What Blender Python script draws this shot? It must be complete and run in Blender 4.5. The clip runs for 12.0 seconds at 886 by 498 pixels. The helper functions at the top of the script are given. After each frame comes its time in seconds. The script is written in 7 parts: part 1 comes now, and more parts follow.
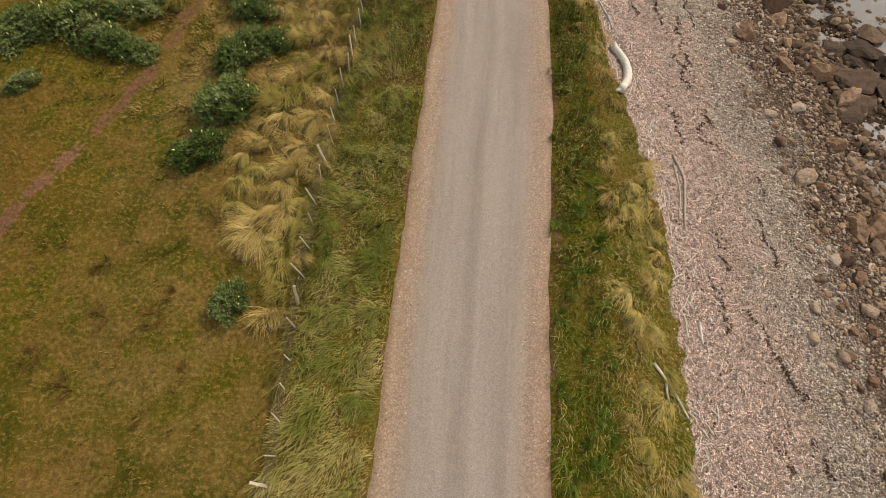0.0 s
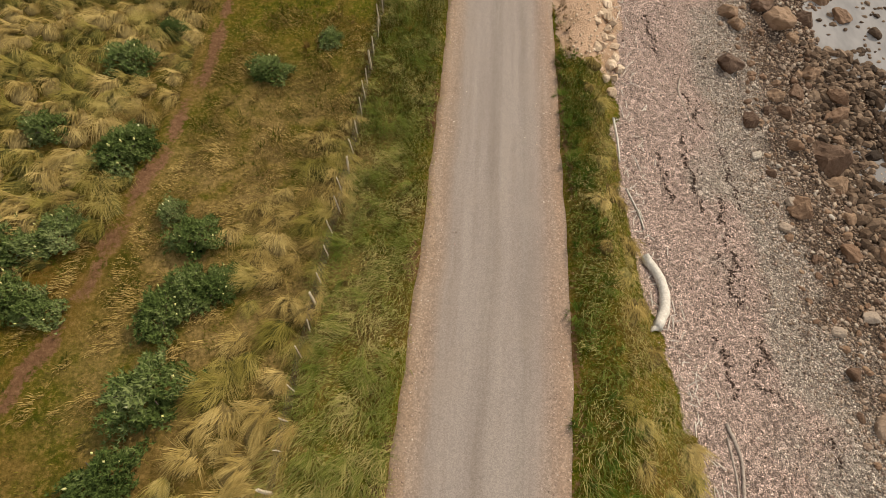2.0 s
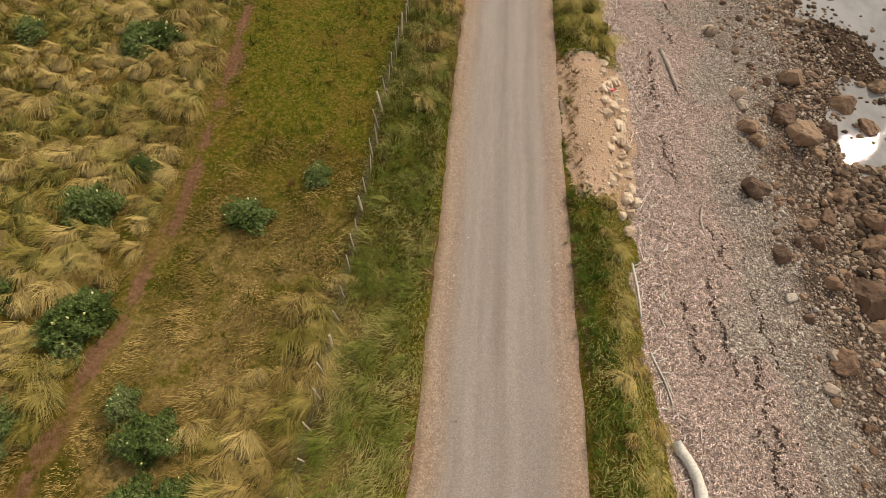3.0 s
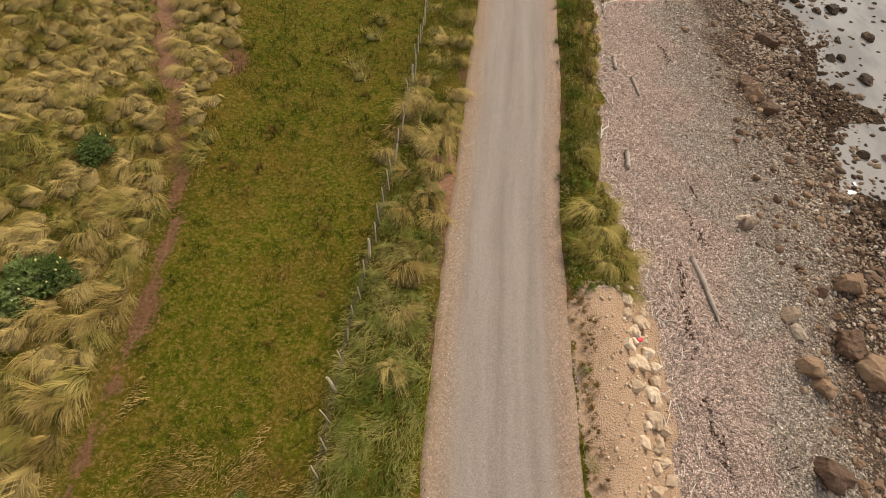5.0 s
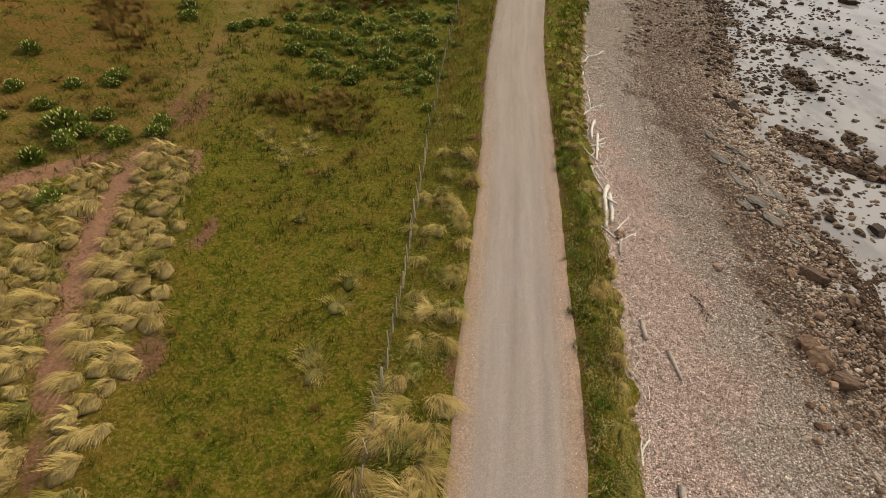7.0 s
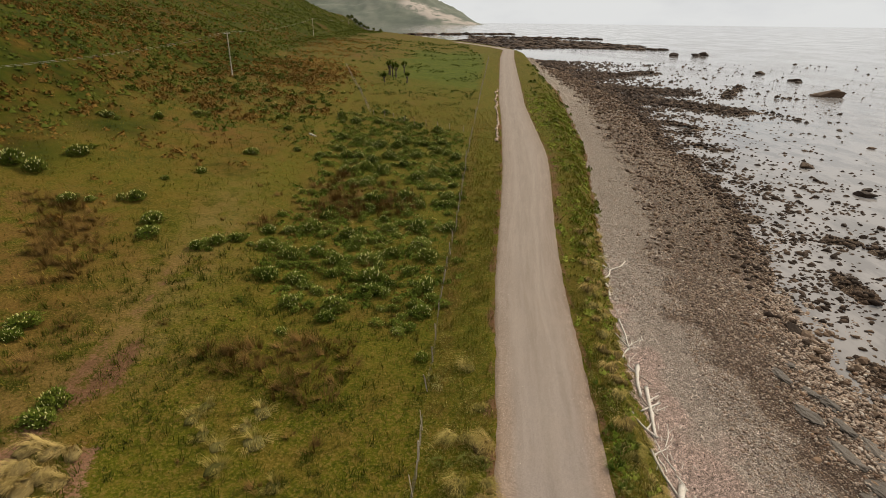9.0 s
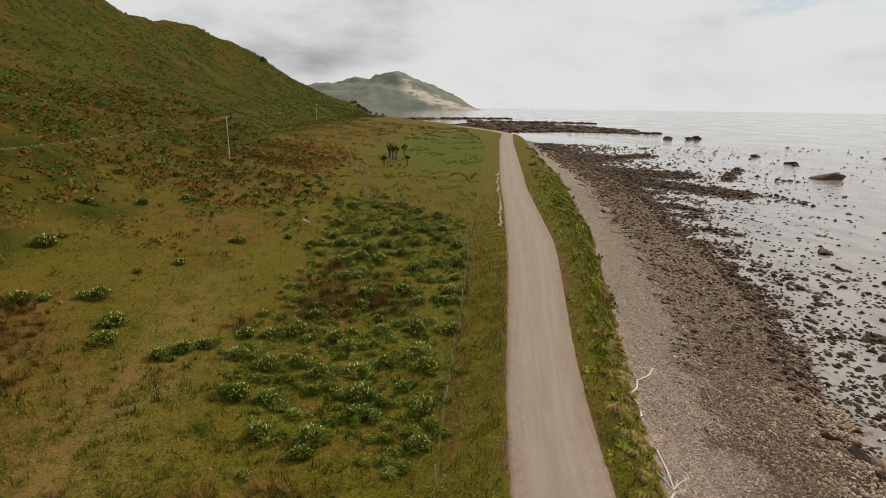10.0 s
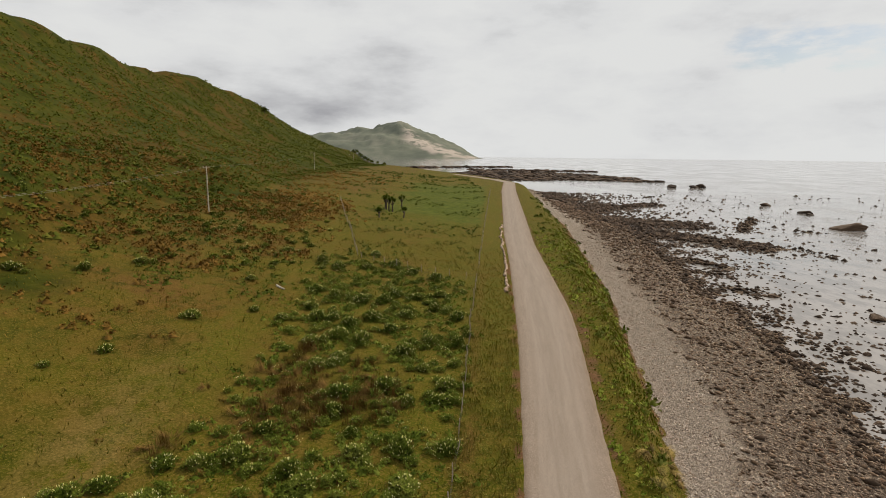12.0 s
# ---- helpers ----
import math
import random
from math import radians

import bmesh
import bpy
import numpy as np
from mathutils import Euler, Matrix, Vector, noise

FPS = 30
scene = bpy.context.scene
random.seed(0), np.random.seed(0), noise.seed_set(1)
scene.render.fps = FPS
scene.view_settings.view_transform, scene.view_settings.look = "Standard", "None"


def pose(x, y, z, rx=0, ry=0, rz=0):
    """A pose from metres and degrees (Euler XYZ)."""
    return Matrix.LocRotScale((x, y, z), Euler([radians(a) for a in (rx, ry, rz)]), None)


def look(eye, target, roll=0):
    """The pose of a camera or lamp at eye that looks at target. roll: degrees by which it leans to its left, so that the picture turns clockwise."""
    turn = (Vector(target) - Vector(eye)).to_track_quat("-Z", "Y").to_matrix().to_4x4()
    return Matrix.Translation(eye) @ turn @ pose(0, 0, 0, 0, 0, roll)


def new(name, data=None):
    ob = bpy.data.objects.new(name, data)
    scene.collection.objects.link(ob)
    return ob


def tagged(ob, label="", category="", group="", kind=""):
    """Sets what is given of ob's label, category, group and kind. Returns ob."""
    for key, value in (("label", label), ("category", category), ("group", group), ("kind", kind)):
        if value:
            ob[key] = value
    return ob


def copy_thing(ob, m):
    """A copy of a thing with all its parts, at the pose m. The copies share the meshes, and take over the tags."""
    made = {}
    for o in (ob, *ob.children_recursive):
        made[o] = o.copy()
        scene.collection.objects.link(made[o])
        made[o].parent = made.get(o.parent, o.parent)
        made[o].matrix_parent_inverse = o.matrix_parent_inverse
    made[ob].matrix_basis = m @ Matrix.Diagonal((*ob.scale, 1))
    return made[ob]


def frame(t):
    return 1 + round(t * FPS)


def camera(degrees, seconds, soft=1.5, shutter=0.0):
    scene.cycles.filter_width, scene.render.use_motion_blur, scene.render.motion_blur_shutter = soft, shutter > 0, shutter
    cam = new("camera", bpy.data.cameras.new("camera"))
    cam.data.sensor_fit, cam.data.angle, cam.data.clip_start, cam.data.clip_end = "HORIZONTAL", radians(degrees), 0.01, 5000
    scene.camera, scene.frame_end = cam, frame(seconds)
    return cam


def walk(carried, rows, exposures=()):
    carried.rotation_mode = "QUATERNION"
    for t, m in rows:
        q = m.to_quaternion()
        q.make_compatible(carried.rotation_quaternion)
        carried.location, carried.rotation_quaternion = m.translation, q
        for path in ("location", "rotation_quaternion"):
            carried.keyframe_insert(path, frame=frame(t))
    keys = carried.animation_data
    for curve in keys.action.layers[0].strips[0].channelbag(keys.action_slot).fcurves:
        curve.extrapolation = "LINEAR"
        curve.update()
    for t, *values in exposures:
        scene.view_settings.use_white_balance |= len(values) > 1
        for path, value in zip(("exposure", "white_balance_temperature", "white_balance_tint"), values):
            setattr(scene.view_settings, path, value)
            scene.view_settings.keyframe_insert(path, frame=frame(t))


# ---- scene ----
cam = camera(78.4, 12.0, soft=0.55)
PATH = [
    (0, (-0.115, -0.508, 18.437), (-0.086, 0.403, 16.657), 2.2),
    (0.5, (0.095, 2.377, 18.408), (0.119, 3.294, 16.631), 2.1),
    (1, (0.224, 5.304, 18.417), (0.245, 6.225, 16.642), 2.0),
    (1.5, (0.324, 8.209, 18.425), (0.34, 9.131, 16.651), 1.7),
    (2, (0.376, 11.088, 18.434), (0.391, 12.019, 16.664), 1.5),
    (2.3, (0.414, 12.807, 18.431), (0.427, 13.766, 16.676), 1.4),
    (2.5, (0.44, 13.953, 18.428), (0.45, 14.943, 16.69), 1.3),
    (2.6, (0.442, 14.52, 18.429), (0.451, 15.516, 16.694), 1.2),
    (3, (0.435, 16.828, 18.423), (0.444, 17.883, 16.724), 1.3),
    (3.5, (0.485, 19.696, 18.436), (0.49, 20.81, 16.775), 1.1),
    (3.7, (0.537, 20.859, 18.438), (0.539, 21.992, 16.79), 1.0),
    (5.3, (1.118, 30.034, 18.316), (1.144, 31.258, 16.734), 2.0),
    (5.5, (1.208, 31.165, 18.313), (1.233, 32.411, 16.748), 2.0),
    (6, (1.424, 33.978, 18.315), (1.447, 35.308, 16.821), 1.7),
    (6.5, (1.617, 36.871, 18.34), (1.635, 38.31, 16.951), 1.5),
    (7, (1.722, 39.869, 18.435), (1.737, 41.408, 17.158), 1.3),
    (7.5, (1.799, 42.901, 18.55), (1.81, 44.529, 17.388), 1.1),
    (7.7, (1.812, 44.145, 18.562), (1.822, 45.808, 17.451), 1.0),
    (9.3, (1.549, 53.49, 18.496), (1.559, 55.363, 17.795), 0.7),
    (9.5, (1.508, 54.662, 18.496), (1.517, 56.554, 17.848), 0.8),
    (10, (1.47, 57.541, 18.479), (1.479, 59.474, 17.967), 0.8),
    (10.5, (1.514, 60.387, 18.496), (1.521, 62.34, 18.065), 0.8),
    (11, (1.588, 63.135, 18.493), (1.595, 65.098, 18.111), 0.7),
    (11.5, (1.76, 65.843, 18.482), (1.763, 67.812, 18.127), 0.7),
    (12, (1.965, 68.444, 18.474), (1.966, 70.414, 18.129), 0.7),
]
walk(cam, [(t, look(eye, target, roll)) for t, eye, target, roll in PATH], [(0, 0.0), (6, 0.0), (7.5, -0.08), (9.5, -0.19), (12, -0.19)])


# ---- sky, sun ----
SUN_AZ, SUN_EL = radians(47.0), radians(37.0)
world = bpy.data.worlds.new("sky")
scene.world = world
world.use_nodes = True
wn, wl = world.node_tree.nodes, world.node_tree.links
wn.clear()


def wnode(kind, **kw):
    n = wn.new(kind)
    for k, v in kw.items():
        n.inputs[k].default_value = v
    return n


w_out = wn.new("ShaderNodeOutputWorld")
w_sky = wn.new("ShaderNodeTexSky")
w_sky.sky_type, w_sky.sun_disc = "NISHITA", False
w_sky.sun_elevation, w_sky.sun_rotation = SUN_EL, SUN_AZ
w_blue = wnode("ShaderNodeBackground", Strength=0.075)
wl.new(w_sky.outputs[0], w_blue.inputs[0])
w_tc = wn.new("ShaderNodeTexCoord")
w_map = wn.new("ShaderNodeMapping")
w_map.inputs["Scale"].default_value = (1.0, 1.0, 2.8)
w_map.inputs["Location"].default_value = (1.75, 0.4, 0.9)
wl.new(w_tc.outputs["Generated"], w_map.inputs[0])
w_n1 = wnode("ShaderNodeTexNoise", Scale=4.2, Detail=8.0, Roughness=0.58)
wl.new(w_map.outputs[0], w_n1.inputs["Vector"])
w_r1 = wn.new("ShaderNodeValToRGB")
w_r1.color_ramp.elements[0].position, w_r1.color_ramp.elements[0].color = 0.14, (0.42, 0.42, 0.44, 1)
w_r1.color_ramp.elements[1].position, w_r1.color_ramp.elements[1].color = 0.37, (0.70, 0.705, 0.71, 1)
for w_at, w_c in ((0.47, (0.79, 0.795, 0.795, 1)), (0.60, (0.84, 0.845, 0.835, 1))):
    w_r1.color_ramp.elements.new(w_at).color = w_c
w_cloud = wnode("ShaderNodeBackground", Strength=1.0)
wl.new(w_r1.outputs[0], w_cloud.inputs[0])
w_n2 = wnode("ShaderNodeTexNoise", Scale=2.1, Detail=5.0, Roughness=0.5)
wl.new(w_map.outputs[0], w_n2.inputs["Vector"])
w_r2 = wn.new("ShaderNodeValToRGB")
w_r2.color_ramp.elements[0].position = 0.22
w_r2.color_ramp.elements[1].position = 0.42


def sky_region(x, y, z, inner, outer):
    """1 near that direction of the sky, 0 away from it, wider than high."""
    n = wn.new("ShaderNodeVectorMath")
    n.operation = "MULTIPLY"
    n.inputs[1].default_value = (1, 1, 2.6)
    wl.new(w_tc.outputs["Generated"], n.inputs[0])
    d = wn.new("ShaderNodeVectorMath")
    d.operation = "DISTANCE"
    d.inputs[1].default_value = (x, y, 2.6 * z)
    wl.new(n.outputs[0], d.inputs[0])
    r = wn.new("ShaderNodeMapRange")
    r.interpolation_type = "SMOOTHSTEP"
    r.inputs["From Min"].default_value, r.inputs["From Max"].default_value = outer, inner
    wl.new(d.outputs["Value"], r.inputs["Value"])
    return r.outputs[0]


def wmath(op, a, b):
    n = wn.new("ShaderNodeMath")
    n.operation = op
    for i, v in enumerate((a, b)):
        if isinstance(v, (int, float)):
            n.inputs[i].default_value = v
        else:
            wl.new(v, n.inputs[i])
    return n.outputs[0]


# a grey cumulus over the far hill, a gap of blue over the sea
grey_cloud = wmath("ADD", wmath("MULTIPLY", sky_region(-0.255, 0.963, 0.068, 0.03, 0.15), -0.26), wmath("MULTIPLY", sky_region(-0.096, 0.988, 0.119, 0.06, 0.22), -0.08))
grey_cloud = wmath("ADD", grey_cloud, wmath("MULTIPLY", sky_region(-0.28, 0.94, 0.16, 0.10, 0.60), -0.06))
wl.new(wmath("ADD", wmath("ADD", w_n1.outputs[0], 0.075), grey_cloud), w_r1.inputs[0])
w_n3 = wnode("ShaderNodeTexNoise", Scale=9.0, Detail=5.0, Roughness=0.6)
wl.new(w_map.outputs[0], w_n3.inputs["Vector"])
gap = wmath("MULTIPLY", sky_region(0.54, 0.83, 0.152, 0.03, 0.20), wmath("SUBTRACT", wmath("MULTIPLY", w_n3.outputs[0], 1.7), 0.40))
wl.new(wmath("SUBTRACT", wmath("ADD", w_n2.outputs[0], 0.13), gap), w_r2.inputs[0])
w_mix = wn.new("ShaderNodeMixShader")
wl.new(w_r2.outputs[0], w_mix.inputs[0])
wl.new(w_blue.outputs[0], w_mix.inputs[1])
wl.new(w_cloud.outputs[0], w_mix.inputs[2])
wl.new(w_mix.outputs[0], w_out.inputs[0])

sun = new("sun", bpy.data.lights.new("sun", "SUN"))
sun.data.energy, sun.data.angle, sun.data.color = 4.3, radians(1.2), (1.0, 0.87, 0.68)
sun_from = Vector((math.sin(SUN_AZ) * math.cos(SUN_EL), math.cos(SUN_AZ) * math.cos(SUN_EL), math.sin(SUN_EL)))
sun.matrix_world = look(sun_from * 100, (0, 0, 0))


# ---- materials ----
def material(name):
    m = bpy.data.materials.new(name)
    m.use_nodes = True
    nt = m.node_tree
    return m, nt, nt.nodes["Principled BSDF"]


class Nodes:
    """Short-hand for wiring one material."""

    def __init__(self, name, rough=0.85, spec=0.3):
        self.m, self.nt, self.b = material(name)
        self.b.inputs["Roughness"].default_value = rough
        self.b.inputs["Specular IOR Level"].default_value = spec

    def node(self, kind, **kw):
        n = self.nt.nodes.new(kind)
        for k, v in kw.items():
            n.inputs[k].default_value = v
        return n

    def link(self, a, b):
        self.nt.links.new(a, b)

    def place(self):
        return self.node("ShaderNodeNewGeometry").outputs["Position"]

    def noise(self, scale, detail=4.0, rough=0.55, vec=None, dist=0.0):
        n = self.node("ShaderNodeTexNoise", Scale=scale, Detail=detail, Roughness=rough, Distortion=dist)
        self.link(vec if vec is not None else self.place(), n.inputs["Vector"])
        return n.outputs[0]

    def cells(self, scale, vec=None, feature="F1", out="Distance"):
        n = self.node("ShaderNodeTexVoronoi", Scale=scale)
        n.feature = feature
        self.link(vec if vec is not None else self.place(), n.inputs["Vector"])
        return n.outputs[out]

    def grain(self, scale):
        """One value for each cell."""
        n = self.node("ShaderNodeSeparateColor")
        self.link(self.cells(scale, out="Color"), n.inputs[0])
        return n.outputs[0]

    def ramp(self, fac, *stops):
        n = self.node("ShaderNodeValToRGB")
        e = n.color_ramp.elements
        while len(e) < len(stops):
            e.new(0.5)
        for el, (p, c) in zip(e, stops):
            el.position = p
            el.color = (*c, 1) if len(c) == 3 else c
        self.link(fac, n.inputs[0])
        return n.outputs[0]

    def mask(self, fac, lo, hi):
        n = self.node("ShaderNodeMapRange")
        n.interpolation_type = "SMOOTHSTEP"
        n.inputs["From Min"].default_value, n.inputs["From Max"].default_value = lo, hi
        self.link(fac, n.inputs["Value"])
        return n.outputs[0]

    def math(self, op, a, b):
        n = self.node("ShaderNodeMath")
        n.operation = op
        for i, v in enumerate((a, b)):
            if isinstance(v, (int, float)):
                n.inputs[i].default_value = v
            else:
                self.link(v, n.inputs[i])
        return n.outputs[0]

    def mix(self, fac, a, b, mode="MIX"):
        n = self.node("ShaderNodeMix")
        n.data_type, n.blend_type = "RGBA", mode
        for sock, v in ((n.inputs[0], fac), (n.inputs[6], a), (n.inputs[7], b)):
            if isinstance(v, (int, float)):
                sock.default_value = v
            elif isinstance(v, tuple):
                sock.default_value = (*v, 1)
            else:
                self.link(v, sock)
        return n.outputs[2]

    def attr(self, name):
        n = self.node("ShaderNodeAttribute")
        n.attribute_name = name
        return n.outputs["Fac"]

    def colour(self, c):
        if isinstance(c, tuple):
            self.b.inputs["Base Color"].default_value = (*c, 1)
        else:
            self.link(c, self.b.inputs["Base Color"])

    def bump(self, height, strength=0.5, distance=0.05):
        n = self.node("ShaderNodeBump", Strength=strength, Distance=distance)
        self.link(height, n.inputs["Height"])
        self.link(n.outputs[0], self.b.inputs["Normal"])


def ground_material():
    k = Nodes("turf_and_shingle", 0.97, 0.05)
    big, mid, fine = k.noise(0.11, 3), k.noise(0.7, 5, 0.6), k.noise(7.0, 5, 0.7)
    speck = k.noise(32.0, 3, 0.7)
    # turf: olive grass, mossy yellow and brownish thatch
    tone = k.math("ADD", k.math("MULTIPLY", mid, 0.5), k.math("ADD", k.math("MULTIPLY", big, 0.3), k.math("MULTIPLY", fine, 0.2)))
    turf = k.ramp(tone, (0.38, (0.028, 0.032, 0.003)), (0.47, (0.066, 0.054, 0.006)), (0.55, (0.112, 0.068, 0.010)), (0.64, (0.140, 0.074, 0.016)))
    lush = k.ramp(fine, (0.30, (0.034, 0.042, 0.003)), (0.50, (0.078, 0.078, 0.005)), (0.70, (0.140, 0.112, 0.011)))
    blot = k.noise(2.3, 4, 0.65)
    lush = k.mix(k.math("MULTIPLY", k.mask(blot, 0.50, 0.64), 0.75), lush, (0.135, 0.092, 0.016))
    lush = k.mix(k.math("MULTIPLY", k.mask(blot, 0.46, 0.34), 0.75), lush, (0.024, 0.036, 0.002))
    lush = k.mix(k.math("MULTIPLY", k.mask(k.noise(0.38, 4, 0.6), 0.50, 0.62), 0.6), lush, k.ramp(fine, (0.3, (0.062, 0.045, 0.006)), (0.7, (0.165, 0.108, 0.018))))
    turf = k.mix(k.attr("lush"), turf, lush)
    turf = k.mix(k.math("MULTIPLY", k.mask(fine, 0.50, 0.66), 0.85), turf, (0.190, 0.125, 0.034))
    turf = k.mix(k.math("MULTIPLY", k.mask(speck, 0.50, 0.66), 0.85), turf, (0.024, 0.024, 0.003))
    rust = k.ramp(fine, (0.30, (0.056, 0.034, 0.007)), (0.5, (0.110, 0.064, 0.015)), (0.7, (0.170, 0.100, 0.027)))
    turf = k.mix(k.math("MULTIPLY", k.attr("rust"), k.mask(mid, 0.36, 0.56)), turf, rust)
    straw = k.ramp(fine, (0.28, (0.066, 0.045, 0.013)), (0.70, (0.270, 0.184, 0.068)))
    turf = k.mix(k.math("MULTIPLY", k.attr("straw"), k.mask(mid, 0.32, 0.62)), turf, straw)
    heath = k.ramp(k.math("ADD", k.math("MULTIPLY", k.noise(0.45, 5, 0.7), 0.55), k.math("MULTIPLY", k.noise(0.10, 4, 0.65), 0.45)), (0.36, (0.016, 0.023, 0.002)), (0.46, (0.029, 0.036, 0.003)), (0.55, (0.046, 0.048, 0.004)), (0.66, (0.070, 0.054, 0.007)))
    heath = k.mix(k.math("MULTIPLY", k.mask(k.noise(0.045, 5, 0.65), 0.46, 0.59), 0.80), heath, k.ramp(mid, (0.35, (0.044, 0.027, 0.004)), (0.65, (0.106, 0.058, 0.010))))
    turf = k.mix(k.math("MULTIPLY", k.math("MULTIPLY", k.mask(k.noise(0.06, 4, 0.6), 0.44, 0.58), k.attr("fresh")), 0.32), turf, k.ramp(fine, (0.3, (0.040, 0.048, 0.003)), (0.7, (0.120, 0.112, 0.010))))
    turf = k.mix(k.math("MULTIPLY", k.attr("paddock"), 0.75), turf, k.ramp(mid, (0.35, (0.034, 0.056, 0.006)), (0.65, (0.082, 0.108, 0.014))))
    turf = k.mix(k.attr("hill"), turf, heath)
    # bare reddish soil
    soil = k.ramp(fine, (0.25, (0.066, 0.034, 0.017)), (0.55, (0.130, 0.068, 0.034)), (0.80, (0.220, 0.126, 0.066)))
    soil = k.mix(k.math("MAXIMUM", k.math("MULTIPLY", k.mask(k.noise(0.16, 4, 0.6), 0.48, 0.64), 0.15), k.attr("clay")), soil, k.ramp(fine, (0.25, (0.145, 0.076, 0.045)), (0.75, (0.345, 0.190, 0.122))))
    edge = k.math("ADD", k.attr("soil"), k.math("MULTIPLY", k.math("SUBTRACT", fine, 0.5), 1.1))
    land = k.mix(k.mask(edge, 0.38, 0.62), turf, soil)
    # shingle: pink-grey pebbles, greyer towards the water, brown rock zone
    c1 = k.ramp(k.grain(11.0), (0.0, (0.30, 0.29, 0.28)), (0.5, (0.82, 0.80, 0.78)), (1.0, (1.32, 1.30, 1.27)))
    c2 = k.ramp(k.grain(23.0), (0.0, (0.35, 0.34, 0.33)), (0.6, (0.90, 0.88, 0.86)), (1.0, (1.38, 1.35, 1.32)))
    pink = k.mix(k.noise(0.5, 4), (0.770, 0.585, 0.515), (0.680, 0.530, 0.470))
    grey = k.mix(k.noise(0.9, 4), (0.730, 0.660, 0.590), (0.590, 0.520, 0.450))
    stone = k.mix(k.mask(k.math("ADD", k.attr("grey"), k.math("SUBTRACT", mid, 0.5)), 0.25, 0.75), pink, grey)
    brown = k.ramp(fine, (0.25, (0.085, 0.056, 0.038)), (0.75, (0.245, 0.168, 0.114)))
    stone = k.mix(k.mask(k.math("ADD", k.attr("rocky"), k.math("MULTIPLY", k.math("SUBTRACT", mid, 0.5), 1.4)), 0.3, 0.8), stone, brown)
    stone = k.mix(k.math("MULTIPLY", k.attr("dull"), 0.65), stone, k.mix(k.noise(0.8, 4), (0.640, 0.585, 0.500), (0.490, 0.440, 0.365)))
    c3 = k.ramp(k.grain(3.2), (0.0, (0.35, 0.33, 0.31)), (0.5, (0.85, 0.82, 0.80)), (1.0, (1.6, 1.55, 1.5)))
    stone = k.mix(k.math("MULTIPLY", k.attr("rocky"), 0.8), stone, c3, "MULTIPLY")
    stone = k.mix(0.92, stone, c1, "MULTIPLY")
    stone = k.mix(0.85, stone, c2, "MULTIPLY")
    round_cells = k.cells(6.5)
    stone = k.mix(k.math("MULTIPLY", k.attr("grey"), 0.55), stone, k.mix(1.0, stone, k.ramp(k.grain(6.5), (0.0, (0.66, 0.64, 0.62)), (0.5, (1.08, 1.06, 1.04)), (1.0, (1.42, 1.40, 1.36))), "MULTIPLY"))
    # shade between the larger cobbles, put into the colour at the cell edges
    stone = k.mix(k.math("MULTIPLY", k.math("MULTIPLY", k.mask(round_cells, 0.44, 0.64), k.attr("grey")), 0.5), stone, (0.080, 0.060, 0.048))
    # pebble gaps darkened: the shadow between stones is painted as colour
    gaps = k.mask(k.cells(23.0), 0.30, 0.62)
    stone = k.mix(k.math("MULTIPLY", gaps, 0.78), stone, (0.050, 0.036, 0.028))
    stone = k.mix(k.math("MULTIPLY", k.mask(speck, 0.56, 0.70), 0.55), stone, (0.58, 0.46, 0.38))
    stone = k.mix(k.math("MULTIPLY", k.mask(k.noise(2.2, 6, 0.75), 0.54, 0.66), 0.55), stone, (0.090, 0.058, 0.045))
    sand = k.mix(fine, (0.465, 0.315, 0.212), (0.345, 0.228, 0.150))
    sand = k.mix(k.math("MULTIPLY", k.mask(mid, 0.5, 0.7), 0.6), sand, (0.230, 0.150, 0.085))
    stone = k.mix(k.mask(k.math("ADD", k.attr("sand"), k.math("MULTIPLY", k.math("SUBTRACT", mid, 0.5), 0.7)), 0.4, 0.6), stone, sand)
    stone = k.mix(k.attr("wet"), stone, k.mix(1.0, stone, (0.62, 0.56, 0.50), "MULTIPLY"))
    edge = k.math("ADD", k.attr("beach"), k.math("MULTIPLY", k.math("SUBTRACT", fine, 0.5), 0.8))
    k.colour(k.mix(k.mask(edge, 0.42, 0.58), land, stone))
    h = k.math("ADD", k.math("MULTIPLY", fine, 0.7), k.math("MULTIPLY", speck, 0.4))
    h = k.math("SUBTRACT", h, k.math("MULTIPLY", k.math("MULTIPLY", k.math("ADD", k.cells(23.0), k.cells(11.0)), k.attr("beach")), 0.9))
    h = k.math("SUBTRACT", h, k.math("MULTIPLY", k.math("MULTIPLY", round_cells, k.attr("grey")), 1.3))
    k.bump(h, 0.85, 0.06)
    return k.m


